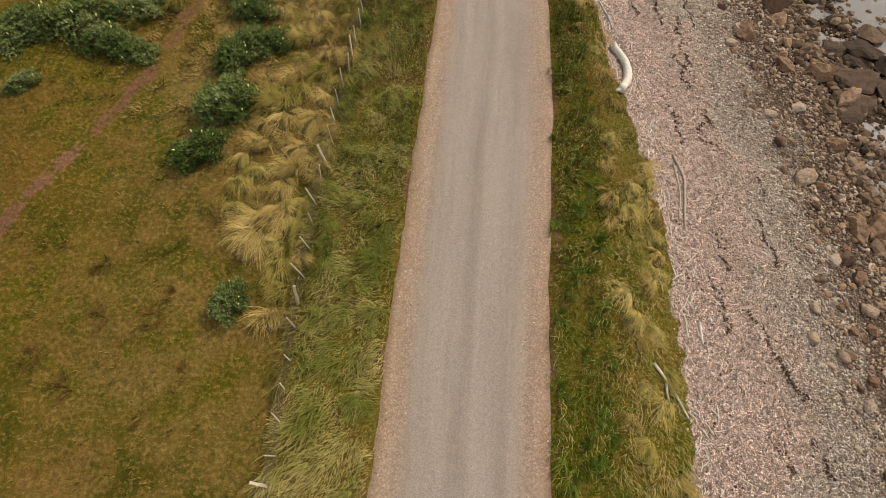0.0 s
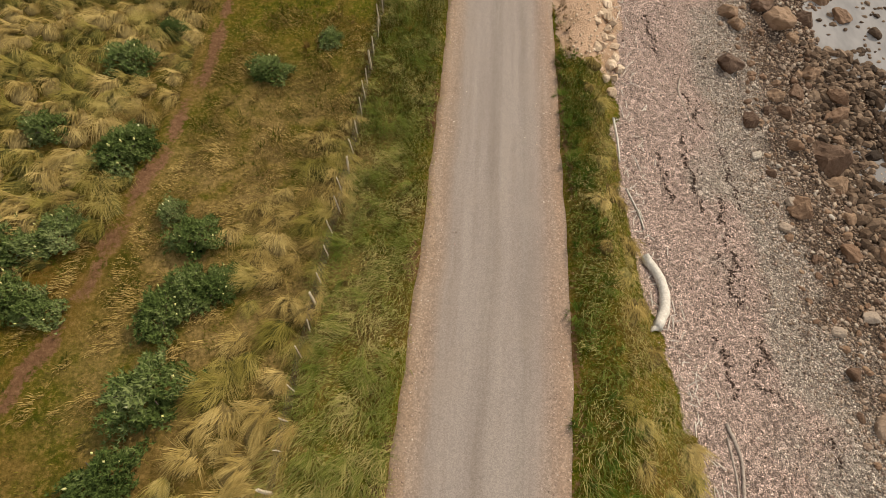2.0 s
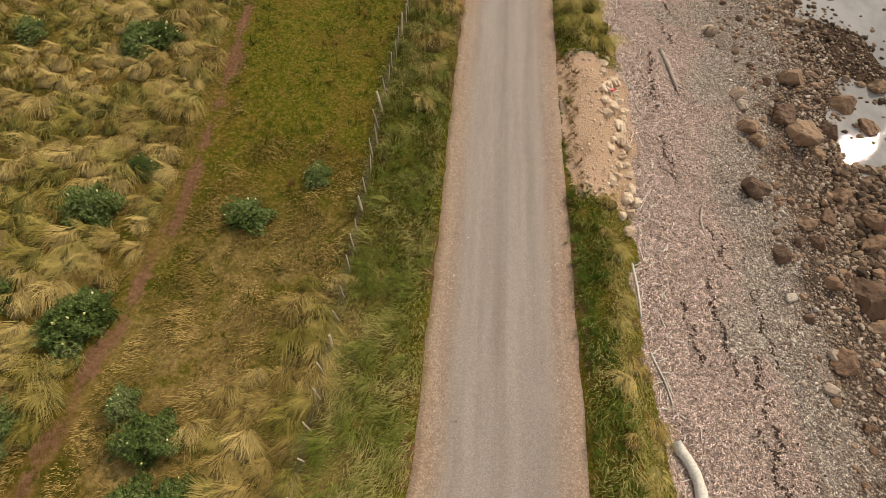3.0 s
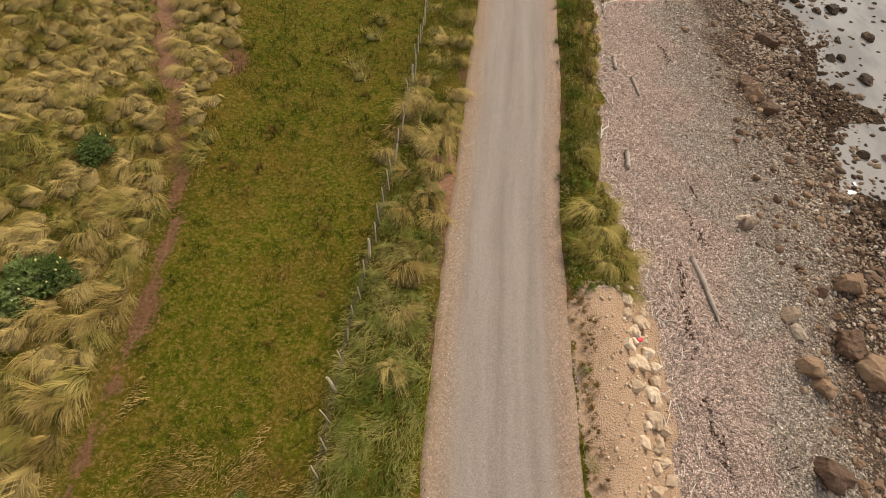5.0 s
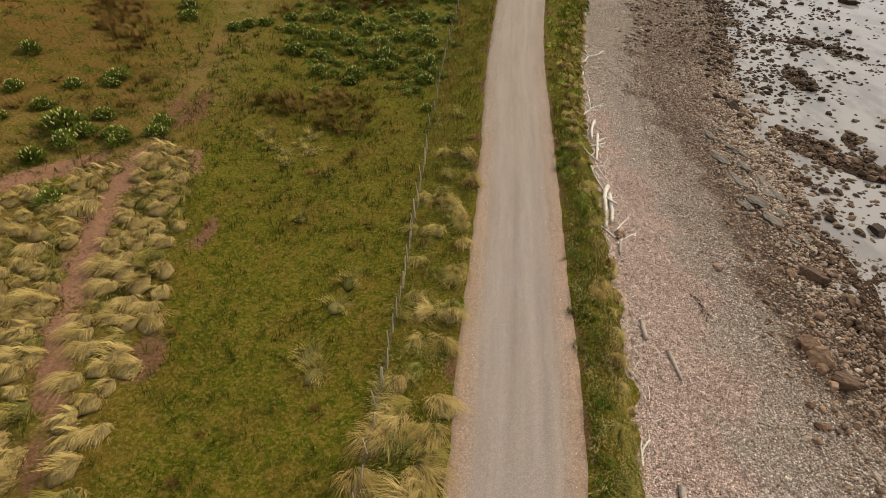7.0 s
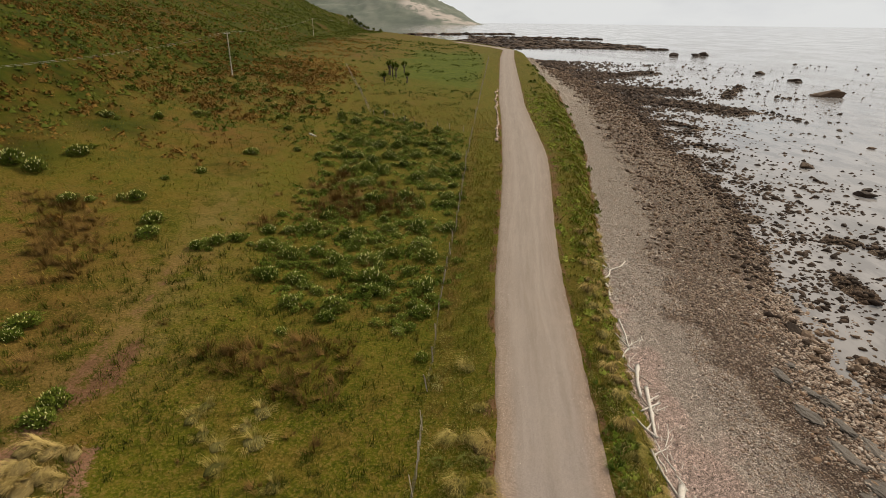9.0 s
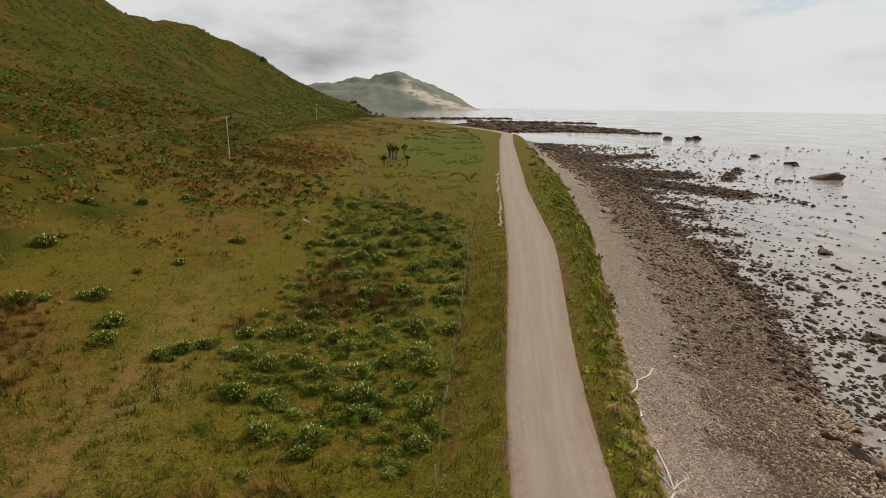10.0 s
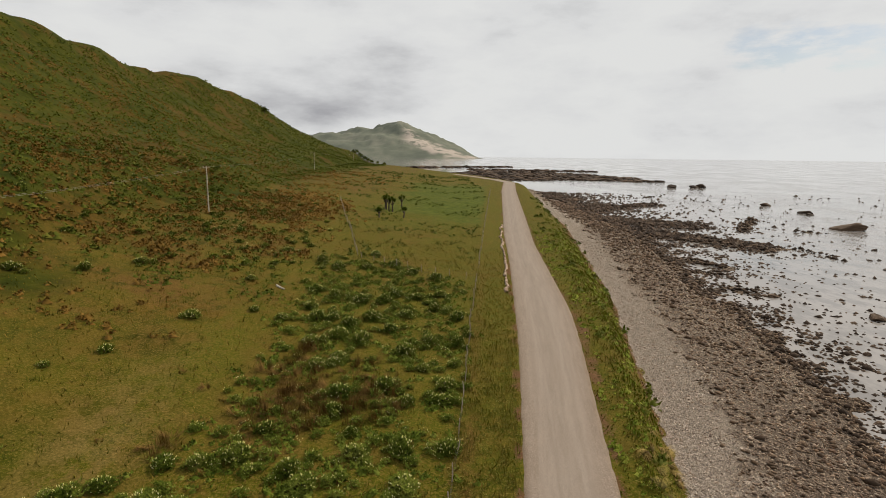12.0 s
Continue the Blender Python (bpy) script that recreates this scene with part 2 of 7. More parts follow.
def road_material():
    k = Nodes("gravel_road", 0.92, 0.2)
    u = k.attr("across")
    sep = k.node("ShaderNodeSeparateXYZ")
    k.link(k.place(), sep.inputs[0])
    com = k.node("ShaderNodeCombineXYZ")
    k.link(k.math("MULTIPLY", u, 5.8), com.inputs[0])
    k.link(k.math("MULTIPLY", sep.outputs[1], 0.05), com.inputs[1])
    streak = k.noise(2.6, 5, 0.6, com.outputs[0])
    mid, fine, grit = k.noise(0.5, 4), k.noise(9.0, 5, 0.7), k.noise(60.0, 3, 0.7)
    body = k.ramp(u, (0.02, (0.262, 0.172, 0.108)), (0.08, (0.285, 0.194, 0.130)), (0.15, (0.268, 0.193, 0.143)), (0.22, (0.232, 0.187, 0.159)), (0.32, (0.253, 0.210, 0.184)), (0.41, (0.247, 0.205, 0.180)),
                  (0.47, (0.203, 0.167, 0.145)), (0.54, (0.248, 0.206, 0.180)), (0.64, (0.248, 0.206, 0.182)), (0.70, (0.222, 0.184, 0.160)), (0.78, (0.242, 0.194, 0.167)), (0.85, (0.250, 0.180, 0.140)), (0.93, (0.280, 0.186, 0.130)), (0.985, (0.215, 0.138, 0.090)))
    worn = k.ramp(u, (0.02, (0.165, 0.118, 0.082)), (0.09, (0.222, 0.174, 0.138)), (0.30, (0.246, 0.200, 0.164)), (0.48, (0.226, 0.182, 0.148)), (0.66, (0.248, 0.202, 0.166)), (0.91, (0.222, 0.172, 0.136)), (0.98, (0.170, 0.118, 0.080)))
    body = k.mix(k.mask(sep.outputs[1], 60.0, 88.0), body, worn)
    body = k.mix(k.math("MULTIPLY", k.mask(streak, 0.40, 0.70), 0.30), body, (0.31, 0.262, 0.215))
    body = k.mix(k.math("MULTIPLY", k.mask(streak, 0.58, 0.30), 0.25), body, (0.185, 0.145, 0.108))
    body = k.mix(k.math("MULTIPLY", k.mask(grit, 0.45, 0.75), 0.35), body, (0.145, 0.112, 0.084))
    loose = k.mask(k.math("ABSOLUTE", k.math("SUBTRACT", u, 0.5), 0), 0.26, 0.36)
    body = k.mix(k.math("MULTIPLY", loose, 0.45), body, k.ramp(k.grain(18.0), (0.0, (0.50, 0.48, 0.46)), (0.6, (0.95, 0.93, 0.91)), (1.0, (1.5, 1.5, 1.48))), "MULTIPLY")
    body = k.mix(0.40, body, k.ramp(k.grain(30.0), (0.0, (0.60, 0.60, 0.60)), (0.5, (1.0, 1.0, 1.0)), (1.0, (1.45, 1.45, 1.45))), "MULTIPLY")
    k.colour(k.mix(k.math("MULTIPLY", k.mask(mid, 0.45, 0.7), 0.22), body, (0.27, 0.215, 0.170)))
    k.bump(k.math("ADD", k.math("MULTIPLY", fine, 0.5), grit), 0.35, 0.02)
    return k.m


def water_material():
    k = Nodes("shallow_sea", 0.07, 0.42)
    k.b.inputs["IOR"].default_value = 1.33
    ripple = k.node("ShaderNodeMapping")
    ripple.inputs["Scale"].default_value = (1.0, 0.5, 1.0)
    ripple.inputs["Rotation"].default_value = (0, 0, radians(-35))
    k.link(k.place(), ripple.inputs[0])
    open_sea = k.attr("open")
    silt = k.mix(k.noise(0.03, 4), (0.225, 0.206, 0.192), (0.325, 0.304, 0.290))
    # dark ripple streaks put the uneven sky reflection into the water colour
    k.colour(k.mix(k.math("MULTIPLY", k.mask(k.noise(0.22, 5, 0.65, ripple.outputs[0]), 0.42, 0.60), 0.65), silt, (0.160, 0.150, 0.144)))
    gusts = k.mask(k.noise(0.035, 5, 0.65, ripple.outputs[0]), 0.38, 0.62)
    lively = k.math("ADD", k.math("MULTIPLY", open_sea, 0.45), k.math("MULTIPLY", gusts, k.math("ADD", k.math("MULTIPLY", open_sea, 0.75), 0.07)))
    r1, r2, r3 = k.noise(1.3, 4, 0.65, ripple.outputs[0]), k.noise(0.16, 4, 0.6, ripple.outputs[0]), k.noise(7.0, 3, 0.6, ripple.outputs[0])
    swell = k.math("ADD", k.math("MULTIPLY", r1, 0.6), k.math("MULTIPLY", r2, 1.6))
    k.bump(k.math("ADD", k.math("MULTIPLY", swell, k.math("ADD", lively, 0.025)), k.math("MULTIPLY", r3, k.math("ADD", k.math("MULTIPLY", lively, 0.10), 0.03))), 0.42, 0.25)
    k.link(k.math("ADD", k.math("MULTIPLY", lively, 0.09), 0.012), k.b.inputs["Roughness"])
    return k.m


def blade_material(name, *stops, rough=0.85, patches=0.8):
    """Grass or leaf colour, varied blade by blade and plant by plant."""
    k = Nodes(name, rough, 0.08)
    isl = k.node("ShaderNodeNewGeometry").outputs["Random Per Island"]
    plant = k.node("ShaderNodeObjectInfo").outputs["Random"]
    patch = k.mask(k.noise(patches, 3), 0.3, 0.7)
    f = k.math("ADD", k.math("MULTIPLY", isl, 0.36), k.math("ADD", k.math("MULTIPLY", plant, 0.28), k.math("MULTIPLY", patch, 0.36)))
    k.colour(k.ramp(f, *stops))
    k.b.inputs["Subsurface Weight"].default_value = 0.0
    return k.m


M_GROUND, M_ROAD, M_WATER = ground_material(), road_material(), water_material()
M_STRAW = blade_material("straw_tussock", (0.12, (0.135, 0.092, 0.022)), (0.42, (0.285, 0.202, 0.060)), (0.85, (0.500, 0.372, 0.140)))
M_TGREEN = blade_material("green_tussock", (0.1, (0.100, 0.088, 0.012)), (0.45, (0.225, 0.180, 0.040)), (0.85, (0.420, 0.320, 0.110)))
M_RUSH = blade_material("brown_rush", (0.1, (0.048, 0.030, 0.007)), (0.5, (0.128, 0.074, 0.018)), (0.9, (0.240, 0.145, 0.044)))
M_VERGE = blade_material("verge_grass", (0.12, (0.058, 0.080, 0.009)), (0.38, (0.126, 0.142, 0.022)), (0.60, (0.220, 0.202, 0.055)), (0.85, (0.400, 0.318, 0.126)), patches=0.55)
M_TURF = blade_material("turf_blade", (0.15, (0.044, 0.046, 0.005)), (0.42, (0.090, 0.084, 0.009)), (0.66, (0.165, 0.125, 0.022)), (0.92, (0.260, 0.185, 0.060)), patches=0.30)
M_TURF_GREEN = blade_material("green_turf_blade", (0.15, (0.026, 0.034, 0.003)), (0.45, (0.060, 0.066, 0.006)), (0.85, (0.128, 0.108, 0.016)), patches=0.4)
M_TURF_FAR = blade_material("far_turf_blade", (0.18, (0.048, 0.052, 0.004)), (0.45, (0.106, 0.090, 0.009)), (0.82, (0.240, 0.156, 0.034)), patches=0.15)
M_VERGE_DRY = blade_material("dry_verge_grass", (0.12, (0.078, 0.092, 0.010)), (0.40, (0.165, 0.158, 0.026)), (0.62, (0.255, 0.212, 0.056)), (0.85, (0.380, 0.290, 0.115)), patches=0.3)
M_DRYGRASS = blade_material("dry_pasture_grass", (0.12, (0.110, 0.076, 0.016)), (0.45, (0.245, 0.170, 0.050)), (0.85, (0.460, 0.330, 0.122)), patches=0.5)
M_DRYBANK = blade_material("dry_bank_grass", (0.12, (0.085, 0.078, 0.016)), (0.45, (0.190, 0.150, 0.046)), (0.85, (0.360, 0.265, 0.108)), patches=0.5)
M_BANKGREEN = blade_material("green_bank_grass", (0.15, (0.070, 0.104, 0.007)), (0.5, (0.155, 0.190, 0.018)), (0.88, (0.310, 0.275, 0.050)), patches=0.25)
M_LUSH = blade_material("lush_grass", (0.1, (0.030, 0.056, 0.004)), (0.5, (0.070, 0.108, 0.011)), (0.9, (0.150, 0.172, 0.030)))
M_LEAF = blade_material("lupin_leaf", (0.1, (0.034, 0.056, 0.004)), (0.5, (0.088, 0.115, 0.011)), (0.9, (0.190, 0.200, 0.036)))
M_LEAF_BLUE = blade_material("blue_green_lupin_leaf", (0.1, (0.024, 0.040, 0.007)), (0.5, (0.080, 0.108, 0.026)), (0.9, (0.215, 0.236, 0.094)))
M_FLOWER = blade_material("lupin_flower", (0.1, (0.48, 0.45, 0.12)), (0.6, (0.64, 0.60, 0.25)), (0.9, (0.74, 0.70, 0.42)))


# ---- lie of the land ----
def along(*rows):
    """A smooth line through rows of (y, value)."""
    ys, vs = np.array(rows).T
    t = np.concatenate([np.arange(-60, 420, 1.0), np.arange(420, 1500, 10.0)])
    v = np.interp(t, ys, vs)
    pad = np.pad(v, 3, mode="edge")
    v = sum(pad[i:i + len(v)] for i in range(7)) / 7
    return lambda y: np.interp(y, t, v)


road_left = along((-40, -4.6), (0, -2.2), (8, -1.6), (15, -0.95), (23, -0.15), (31, 0.45), (39, 1.0), (44, 1.5), (48.6, 2.05), (53.4, 2.45), (56.6, 2.75), (60.2, 3.2), (65, 3.75), (89, 5.8), (107, 8.0), (121, 9.6), (154, 12.7), (183, 14.9), (290, 25.5), (360, 34), (420, 30), (520, 8), (700, -38), (1400, -222))
road_right = along((-40, 0.8), (0, 3.6), (5, 3.9), (13, 4.75), (15.6, 5.05), (19, 5.3), (23, 5.45), (35, 5.95), (44, 6.45), (48.6, 7.0), (50.7, 7.35), (53.3, 7.7), (56.6, 7.95), (60.3, 8.25), (65, 8.8), (89, 11.1), (98, 12.25), (108, 13.8), (118, 15.4), (129, 16.9), (145, 17.9), (173, 19.7), (183, 20.8), (290, 31.5), (360, 40), (420, 36), (520, 14), (700, -32), (1400, -216))
fence_x = along((-40, -6), (0, -4.9), (8, -4.7), (13.5, -4.4), (18.6, -3.8), (23, -3.3), (31, -2.7), (38, -2.2), (45.5, -1.2), (52.7, -0.5), (59.4, 0.0), (72, 0.8), (88, 1.8), (101, 3.2), (124, 5.0), (141.5, 6.7), (197, 12.0), (300, 22), (360, 30), (420, 25), (520, 2), (700, -45), (1400, -230))
foot_x = along((-40, 6), (0, 8.6), (7, 9.2), (12, 9.4), (16, 9.1), (20, 8.3), (25, 8.2), (31, 8.6), (34, 9.2), (40, 9.9), (43, 10.2), (46.5, 9.0), (51.6, 9.8), (58, 10.8), (65, 11.5), (72, 12.4), (81, 13.4), (94, 15.8), (105, 18.3), (117, 20.7), (145, 26.5), (176, 30.5), (222, 36.8), (325, 44), (420, 40), (520, 26), (700, -18), (1400, -200))
shore_x = along((-40, 19), (0, 22.0), (20, 22.1), (28, 21.8), (32, 22.0), (36, 22.6), (41.5, 24.0), (46, 24.2), (50, 24.3), (54, 24.8), (59, 25.2), (62, 25.6), (67, 27.2), (73, 28.5), (92, 33), (114, 42), (135, 47), (163, 50), (175, 54), (213, 60), (232, 63), (390, 66), (520, 56), (700, 10), (1400, -150))
road_z = along((-40, 0), (90, 0), (130, 0.8), (200, 2.2), (290, 4.0), (340, 4.2), (420, 3.0), (600, 1.5), (1400, 0))
fence_z = along((-40, 1.1), (10, 1.0), (20, 0.65), (30, 0.32), (45, 0.05), (90, 0.0), (130, 1.2), (200, 2.6), (290, 4.2), (420, 3.2), (1400, 1))
ridge_z = along((-60, 78.9), (200, 72.9), (262, 64.9), (278, 64.9), (298, 64.1), (326, 63.6), (355, 62.5), (386, 61.7), (439, 67.8), (474, 67.8), (521, 63.4), (557, 60.6), (574, 55.1), (613, 41.8), (665, 36.4), (734, 24.7), (819, 20.4), (1000, 5.5), (1400, 0.4))
ridge_x = along((-60, -165), (270, -156), (349, -165), (425, -172), (513, -171), (561, -160), (671, -143), (819, -118), (1400, -110))
track_x = along((-40, -25), (0, -19), (8.4, -15.7), (11, -14.2), (14, -13.1), (18, -11.7), (22, -11.1), (27, -10.3), (32, -9.8), (37, -9.7), (43, -9.9), (48, -11.3), (56, -14.4), (61, -15.6), (66, -16.4), (72, -16.6), (79, -16.9), (87, -17.9), (95, -18.9), (103, -19.4), (110, -19.6), (117, -18.6), (126, -16.9), (141, -16.2))
branch_x = along((-40, -9.2), (36, -9.2), (44, -9.6), (50, -9.9), (55, -10.2), (62.7, -11.6), (68.3, -13.2), (74, -14.7), (79.5, -16.3), (90, -18), (140, -20))
SEA = -4.5


def step(a, b, x):
    t = np.clip((x - a) / (b - a), 0, 1)
    return t * t * (3 - 2 * t)


def waves(x, y, size, seed=0):
    """Cheap smooth noise, about -1 to 1."""
    r = np.random.RandomState(seed)
    out = 0
    for i in range(7):
        a, ph, f = r.uniform(0, 6.28), r.uniform(0, 6.28), r.uniform(0.6, 1.7) * 6.28 / size
        out = out + np.sin((x * np.cos(a) + y * np.sin(a)) * f + ph + 1.3 * np.sin((x * np.sin(a) - y * np.cos(a)) * f * 0.7 + ph * 2))
    return out / 3.5


# rock bars and platforms standing out of the shallows: two ends and half-width
bars = [((62, 235), (84, 207), 7), ((63, 262), (84, 250), 9), ((62, 300), (76, 318), 10), ((60, 350), (64, 395), 9), ((33, 84), (37, 78), 1.8), ((39, 84), (37, 80), 1.2), ((41, 100), (41, 95), 1.2), ((48, 110), (51, 105), 1.6),
        ((58, 188), (61, 181), 2), ((53, 163), (55, 160), 1.5), ((85, 317), (102, 328), 5), ((93, 205), (94, 193), 2), ((111, 240), (120, 234), 1.5), ((96, 238), (118, 272), 2.5)]


def off_bar(x, y):
    best = np.full(np.shape(x), 99.0)
    for (ax, ay), (bx_, by), w in bars:
        vx, vy = bx_ - ax, by - ay
        t = np.clip(((x - ax) * vx + (y - ay) * vy) / (vx * vx + vy * vy), 0, 1)
        best = np.minimum(best, np.hypot(x - ax - t * vx, y - ay - t * vy) / w)
    return best


def land_z(x, y):
    x, y = np.asarray(x, float), np.asarray(y, float)
    rl, rr, fx, bx, sx = road_left(y), road_right(y), fence_x(y), foot_x(y), shore_x(y)
    rz, fz = road_z(y), fence_z(y)
    d = np.clip(fx - x, 0, None)
    field = fz + 0.035 * d + (0.0024 - 0.0011 * step(125, 165, y) - 0.0007 * step(170, 300, y)) * np.minimum(d, 70) ** 2 + 0.10 * waves(x, y, 9, 1) * step(0, 6, d) + 0.03 * waves(x, y, 2.2, 2)
    foot = -46 - 0.085 * np.clip(y - 150, 0, 900) + 5 * waves(x, y, 90, 7)
    u = np.clip((foot - x) / np.maximum(foot - ridge_x(y), 20), 0, 3)
    crest = ridge_z(y)
    hill = crest * np.where(u < 1, u ** 1.1 * (1 - 0.08 * np.sin(3.14 * np.clip(u, 0, 1))), 1 - 0.35 * np.clip(u - 1, 0, 2))
    hill = hill * (1 + 0.02 * waves(x, y, 70, 3)) + step(0.02, 0.3, u) * (0.6 * waves(x, y, 38, 4) + 0.2 * waves(x, y, 12, 5)) * np.clip(crest / 30, 0, 1)
    hill = np.clip(hill, 0, None)
    keep = 1 - step(0.0, 0.45, u) * 0.85
    left = field * keep + hill
    # verge between fence and road
    v = np.clip((x - fx) / np.maximum(rl - fx, 0.5), 0, 1)
    verge = fz * (1 - v) + rz * v + 0.07 * waves(x, y, 3.0, 8) * np.sin(3.14 * v)
    # seaward verge, bank, beach
    top = np.clip((x - rr) / np.maximum(bx - rr, 1.0), 0, 1)
    footz = -1.15 - 0.2 * step(28, 40, y)
    bank = rz + 0.12 * np.sin(3.14 * np.clip(top * 1.6, 0, 1)) + (footz - rz) * step(0.48, 1.02, top) + 0.06 * waves(x, y, 2.5, 9) * np.sin(3.14 * top)
    s = np.clip((x - bx) / np.maximum(sx - bx, 2.0), 0, 1)
    beach = footz + (SEA + 0.05 - footz) * (1.28 * s - 0.28 * s * s) + (0.06 * waves(x, y, 3.5, 10) + 0.10 * waves(x, y, 8, 13)) * step(0, 0.2, s) - (0.26 + 0.24 * waves(x, y, 6.5, 15)) * step(0.66, 0.95, s) * step(74, 92, y)
    o = np.clip(x - sx, 0, None)
    bed = SEA - 0.16 * step(74, 92, y) * np.exp(-o / 6) - 0.03 * np.minimum(o, 12) - 0.012 * np.clip(o - 12, 0, 200) + 0.16 * waves(x, y, 14, 11) * np.exp(-o / 25) + 0.10 * waves(x, y, 5, 12) * np.exp(-o / 40)
    bed = bed + (SEA + 0.20 + 0.25 * waves(x, y, 7, 14) - bed) * np.exp(-off_bar(x, y) ** 4)
    z = np.where(x < fx, left, np.where(x < rl, verge, np.where(x < rr, rz, np.where(x < bx, bank, np.where(x < sx, beach, bed)))))
    z = z - 0.10 * step(0.15, 0.45, np.minimum(x - rl, rr - x))
    behind = step(900, 1400, y)
    return z * (1 - behind) + (SEA - 2) * behind


def grown(a, b, inner, start, stop, rate, cap=1e9, far=1e9):
    """Even steps from a to b, then ever larger ones out to start and stop."""
    mid = list(np.arange(a, b, inner))
    s, v, right = inner, b, []
    while v < stop:
        right.append(v)
        s = min(s * rate, cap) if v < far else s * 1.2
        v += s
    s, v, left = inner, a, []
    while v > start:
        s = min(s * rate, cap) if v > -far else s * 1.2
        v -= s
        left.append(v)
    return np.array(left[::-1] + mid + right + [stop])


def sheet(name, xs, ys, height):
    X, Y = np.meshgrid(xs, ys)
    Z = height(X, Y)
    n, m = len(xs), len(ys)
    i = np.arange((m - 1) * (n - 1))
    a = (i // (n - 1)) * n + i % (n - 1)
    faces = np.stack([a, a + 1, a + 1 + n, a + n], 1)
    me = mesh_from(name, np.stack([X, Y, Z], -1).reshape(-1, 3), faces)
    return me, X.ravel(), Y.ravel(), Z.ravel()


def mesh_from(name, verts, faces, smooth=True):
    """A mesh from arrays; the faces all have the same number of corners."""
    me = bpy.data.meshes.new(name)
    f = np.asarray(faces, np.int32)
    me.vertices.add(len(verts))
    me.vertices.foreach_set("co", np.asarray(verts, np.float32).ravel())
    me.loops.add(f.size)
    me.loops.foreach_set("vertex_index", f.ravel())
    me.polygons.add(len(f))
    me.polygons.foreach_set("loop_start", np.arange(len(f), dtype=np.int32) * f.shape[1])
    me.polygons.foreach_set("use_smooth", np.full(len(f), smooth))
    me.update(calc_edges=True)
    return me


def give(me, name, values):
    me.attributes.new(name, "FLOAT", "POINT").data.foreach_set("value", np.clip(values, 0, 1).astype(np.float32))


xs = grown(-25, 33, 0.58, -4800, 4900, 1.09, 5.0, 220)
ys = grown(-4, 100, 0.58, -1200, 4900, 1.04, 5.5, 650)
me, GX, GY, GZ = sheet("ground", xs, ys, land_z)
fx, rl, rr, bx, sx = fence_x(GY), road_left(GY), road_right(GY), foot_x(GY), shore_x(GY)
give(me, "beach", step(-0.3, 0.3, GX - bx + 0.35 * waves(GX, GY, 2.5, 21)))
s = (GX - bx) / (sx - bx)
late = step(55, 100, GY)
give(me, "grey", step(0.15, 0.62, s + 0.12 * waves(GX, GY, 6, 22) + 0.45 * late))
pale_bay = 0.24 * np.exp(-((GY - 49) / 6.0) ** 4)
give(me, "rocky", step(0.55, 0.80, s + 0.08 * waves(GX, GY, 7, 23) + 0.40 * late - pale_bay))
give(me, "dull", step(78, 122, GY))
give(me, "fresh", step(50, 85, GY))
give(me, "hill", step(-33, -46, GX + 0.05 * (GY - 100) + 6 * waves(GX, GY, 22, 29)) * step(40, 80, GY))
give(me, "wet", step(SEA + 0.55, SEA + 0.05, GZ) * (GX > bx))
sandy = np.exp(-((GY - 35.7) / 4.95) ** 6) * step(-0.08, 0.12, (GX - rr) / (bx - rr) + 0.06 * waves(GX, GY, 2.2, 46)) * step(0.9, 0.0, GX - bx + 0.3 * waves(GX, GY, 1.8, 47))
me.attributes["beach"].data.foreach_set("value", np.maximum(step(-0.3, 0.3, GX - bx + 0.35 * waves(GX, GY, 2.5, 21)), sandy).astype(np.float32))
give(me, "sand", sandy)
near = step(150, 120, GY)
soil = np.exp(-(((GX - track_x(GY)) + 0.12 * waves(GX, GY, 1.6, 24)) / (0.42 + 0.75 * step(44, 56, GY) - 0.5 * step(72, 84, GY))) ** 2)
soil = soil * (0.72 + 0.28 * waves(GX, GY, 3.2, 36)) * (1 - 0.30 * step(66, 74, GY) - 0.25 * step(80, 100, GY))
patchy = np.clip(0.35 + 0.8 * waves(GX, GY, 7, 37), 0, 1)
soil = np.maximum(soil, 0.8 * np.exp(-(((GX - branch_x(GY)) + 0.3 * waves(GX, GY, 2, 25)) / 0.6) ** 2) * step(46, 54, GY) * step(84, 74, GY) * patchy)
bare = 1.2 * np.exp(-(((GY - 65.6 - 1.15 * (GX + 21)) / 1.25) ** 2 + ((GX + 21.0) / 2.9) ** 4)) + np.exp(-(((GX + 15.6) / 0.7) ** 2 + ((GY - 76) / 3.4) ** 2)) + np.exp(-(((GX + 10.5) / 0.5) ** 2 + ((GY - 62.4) / 1.6) ** 2)) + np.exp(-(((GX - 1.1) / 0.9) ** 2 + ((GY - 46.4) / 3.4) ** 2)) + np.exp(-(((GX + 10.2) / 0.9) ** 2 + ((GY - 54) / 1.4) ** 2))
soil = np.maximum(soil, 0.60 * np.exp(-((GX - track_x(GY) + 0.4) / 2.0) ** 2) * step(50, 56, GY) * step(73, 68, GY) * (0.85 + 0.4 * waves(GX, GY, 3, 44)))
soil = np.maximum(soil, 0.30 * np.exp(-((GX - track_x(GY) - 1.2) / 2.4) ** 2) * step(69, 76, GY) * step(112, 92, GY) * (0.8 + 0.4 * waves(GX, GY, 5, 43)))
soil = np.maximum(soil, np.minimum(bare, 1.0)) * near
soil = np.maximum(soil, 0.75 * np.exp(-((GX - rl + 0.15 + 0.2 * waves(GX, GY, 2.1, 39)) / 0.55) ** 2) * step(-0.6, 0.5, waves(GX, GY, 5, 40)))
soil = np.maximum(soil, 0.62 * np.exp(-((GX - rr - 0.12 + 0.16 * waves(GX, GY, 2.4, 41)) / 0.34) ** 2))
bankside = (GX - rr) / (bx - rr)
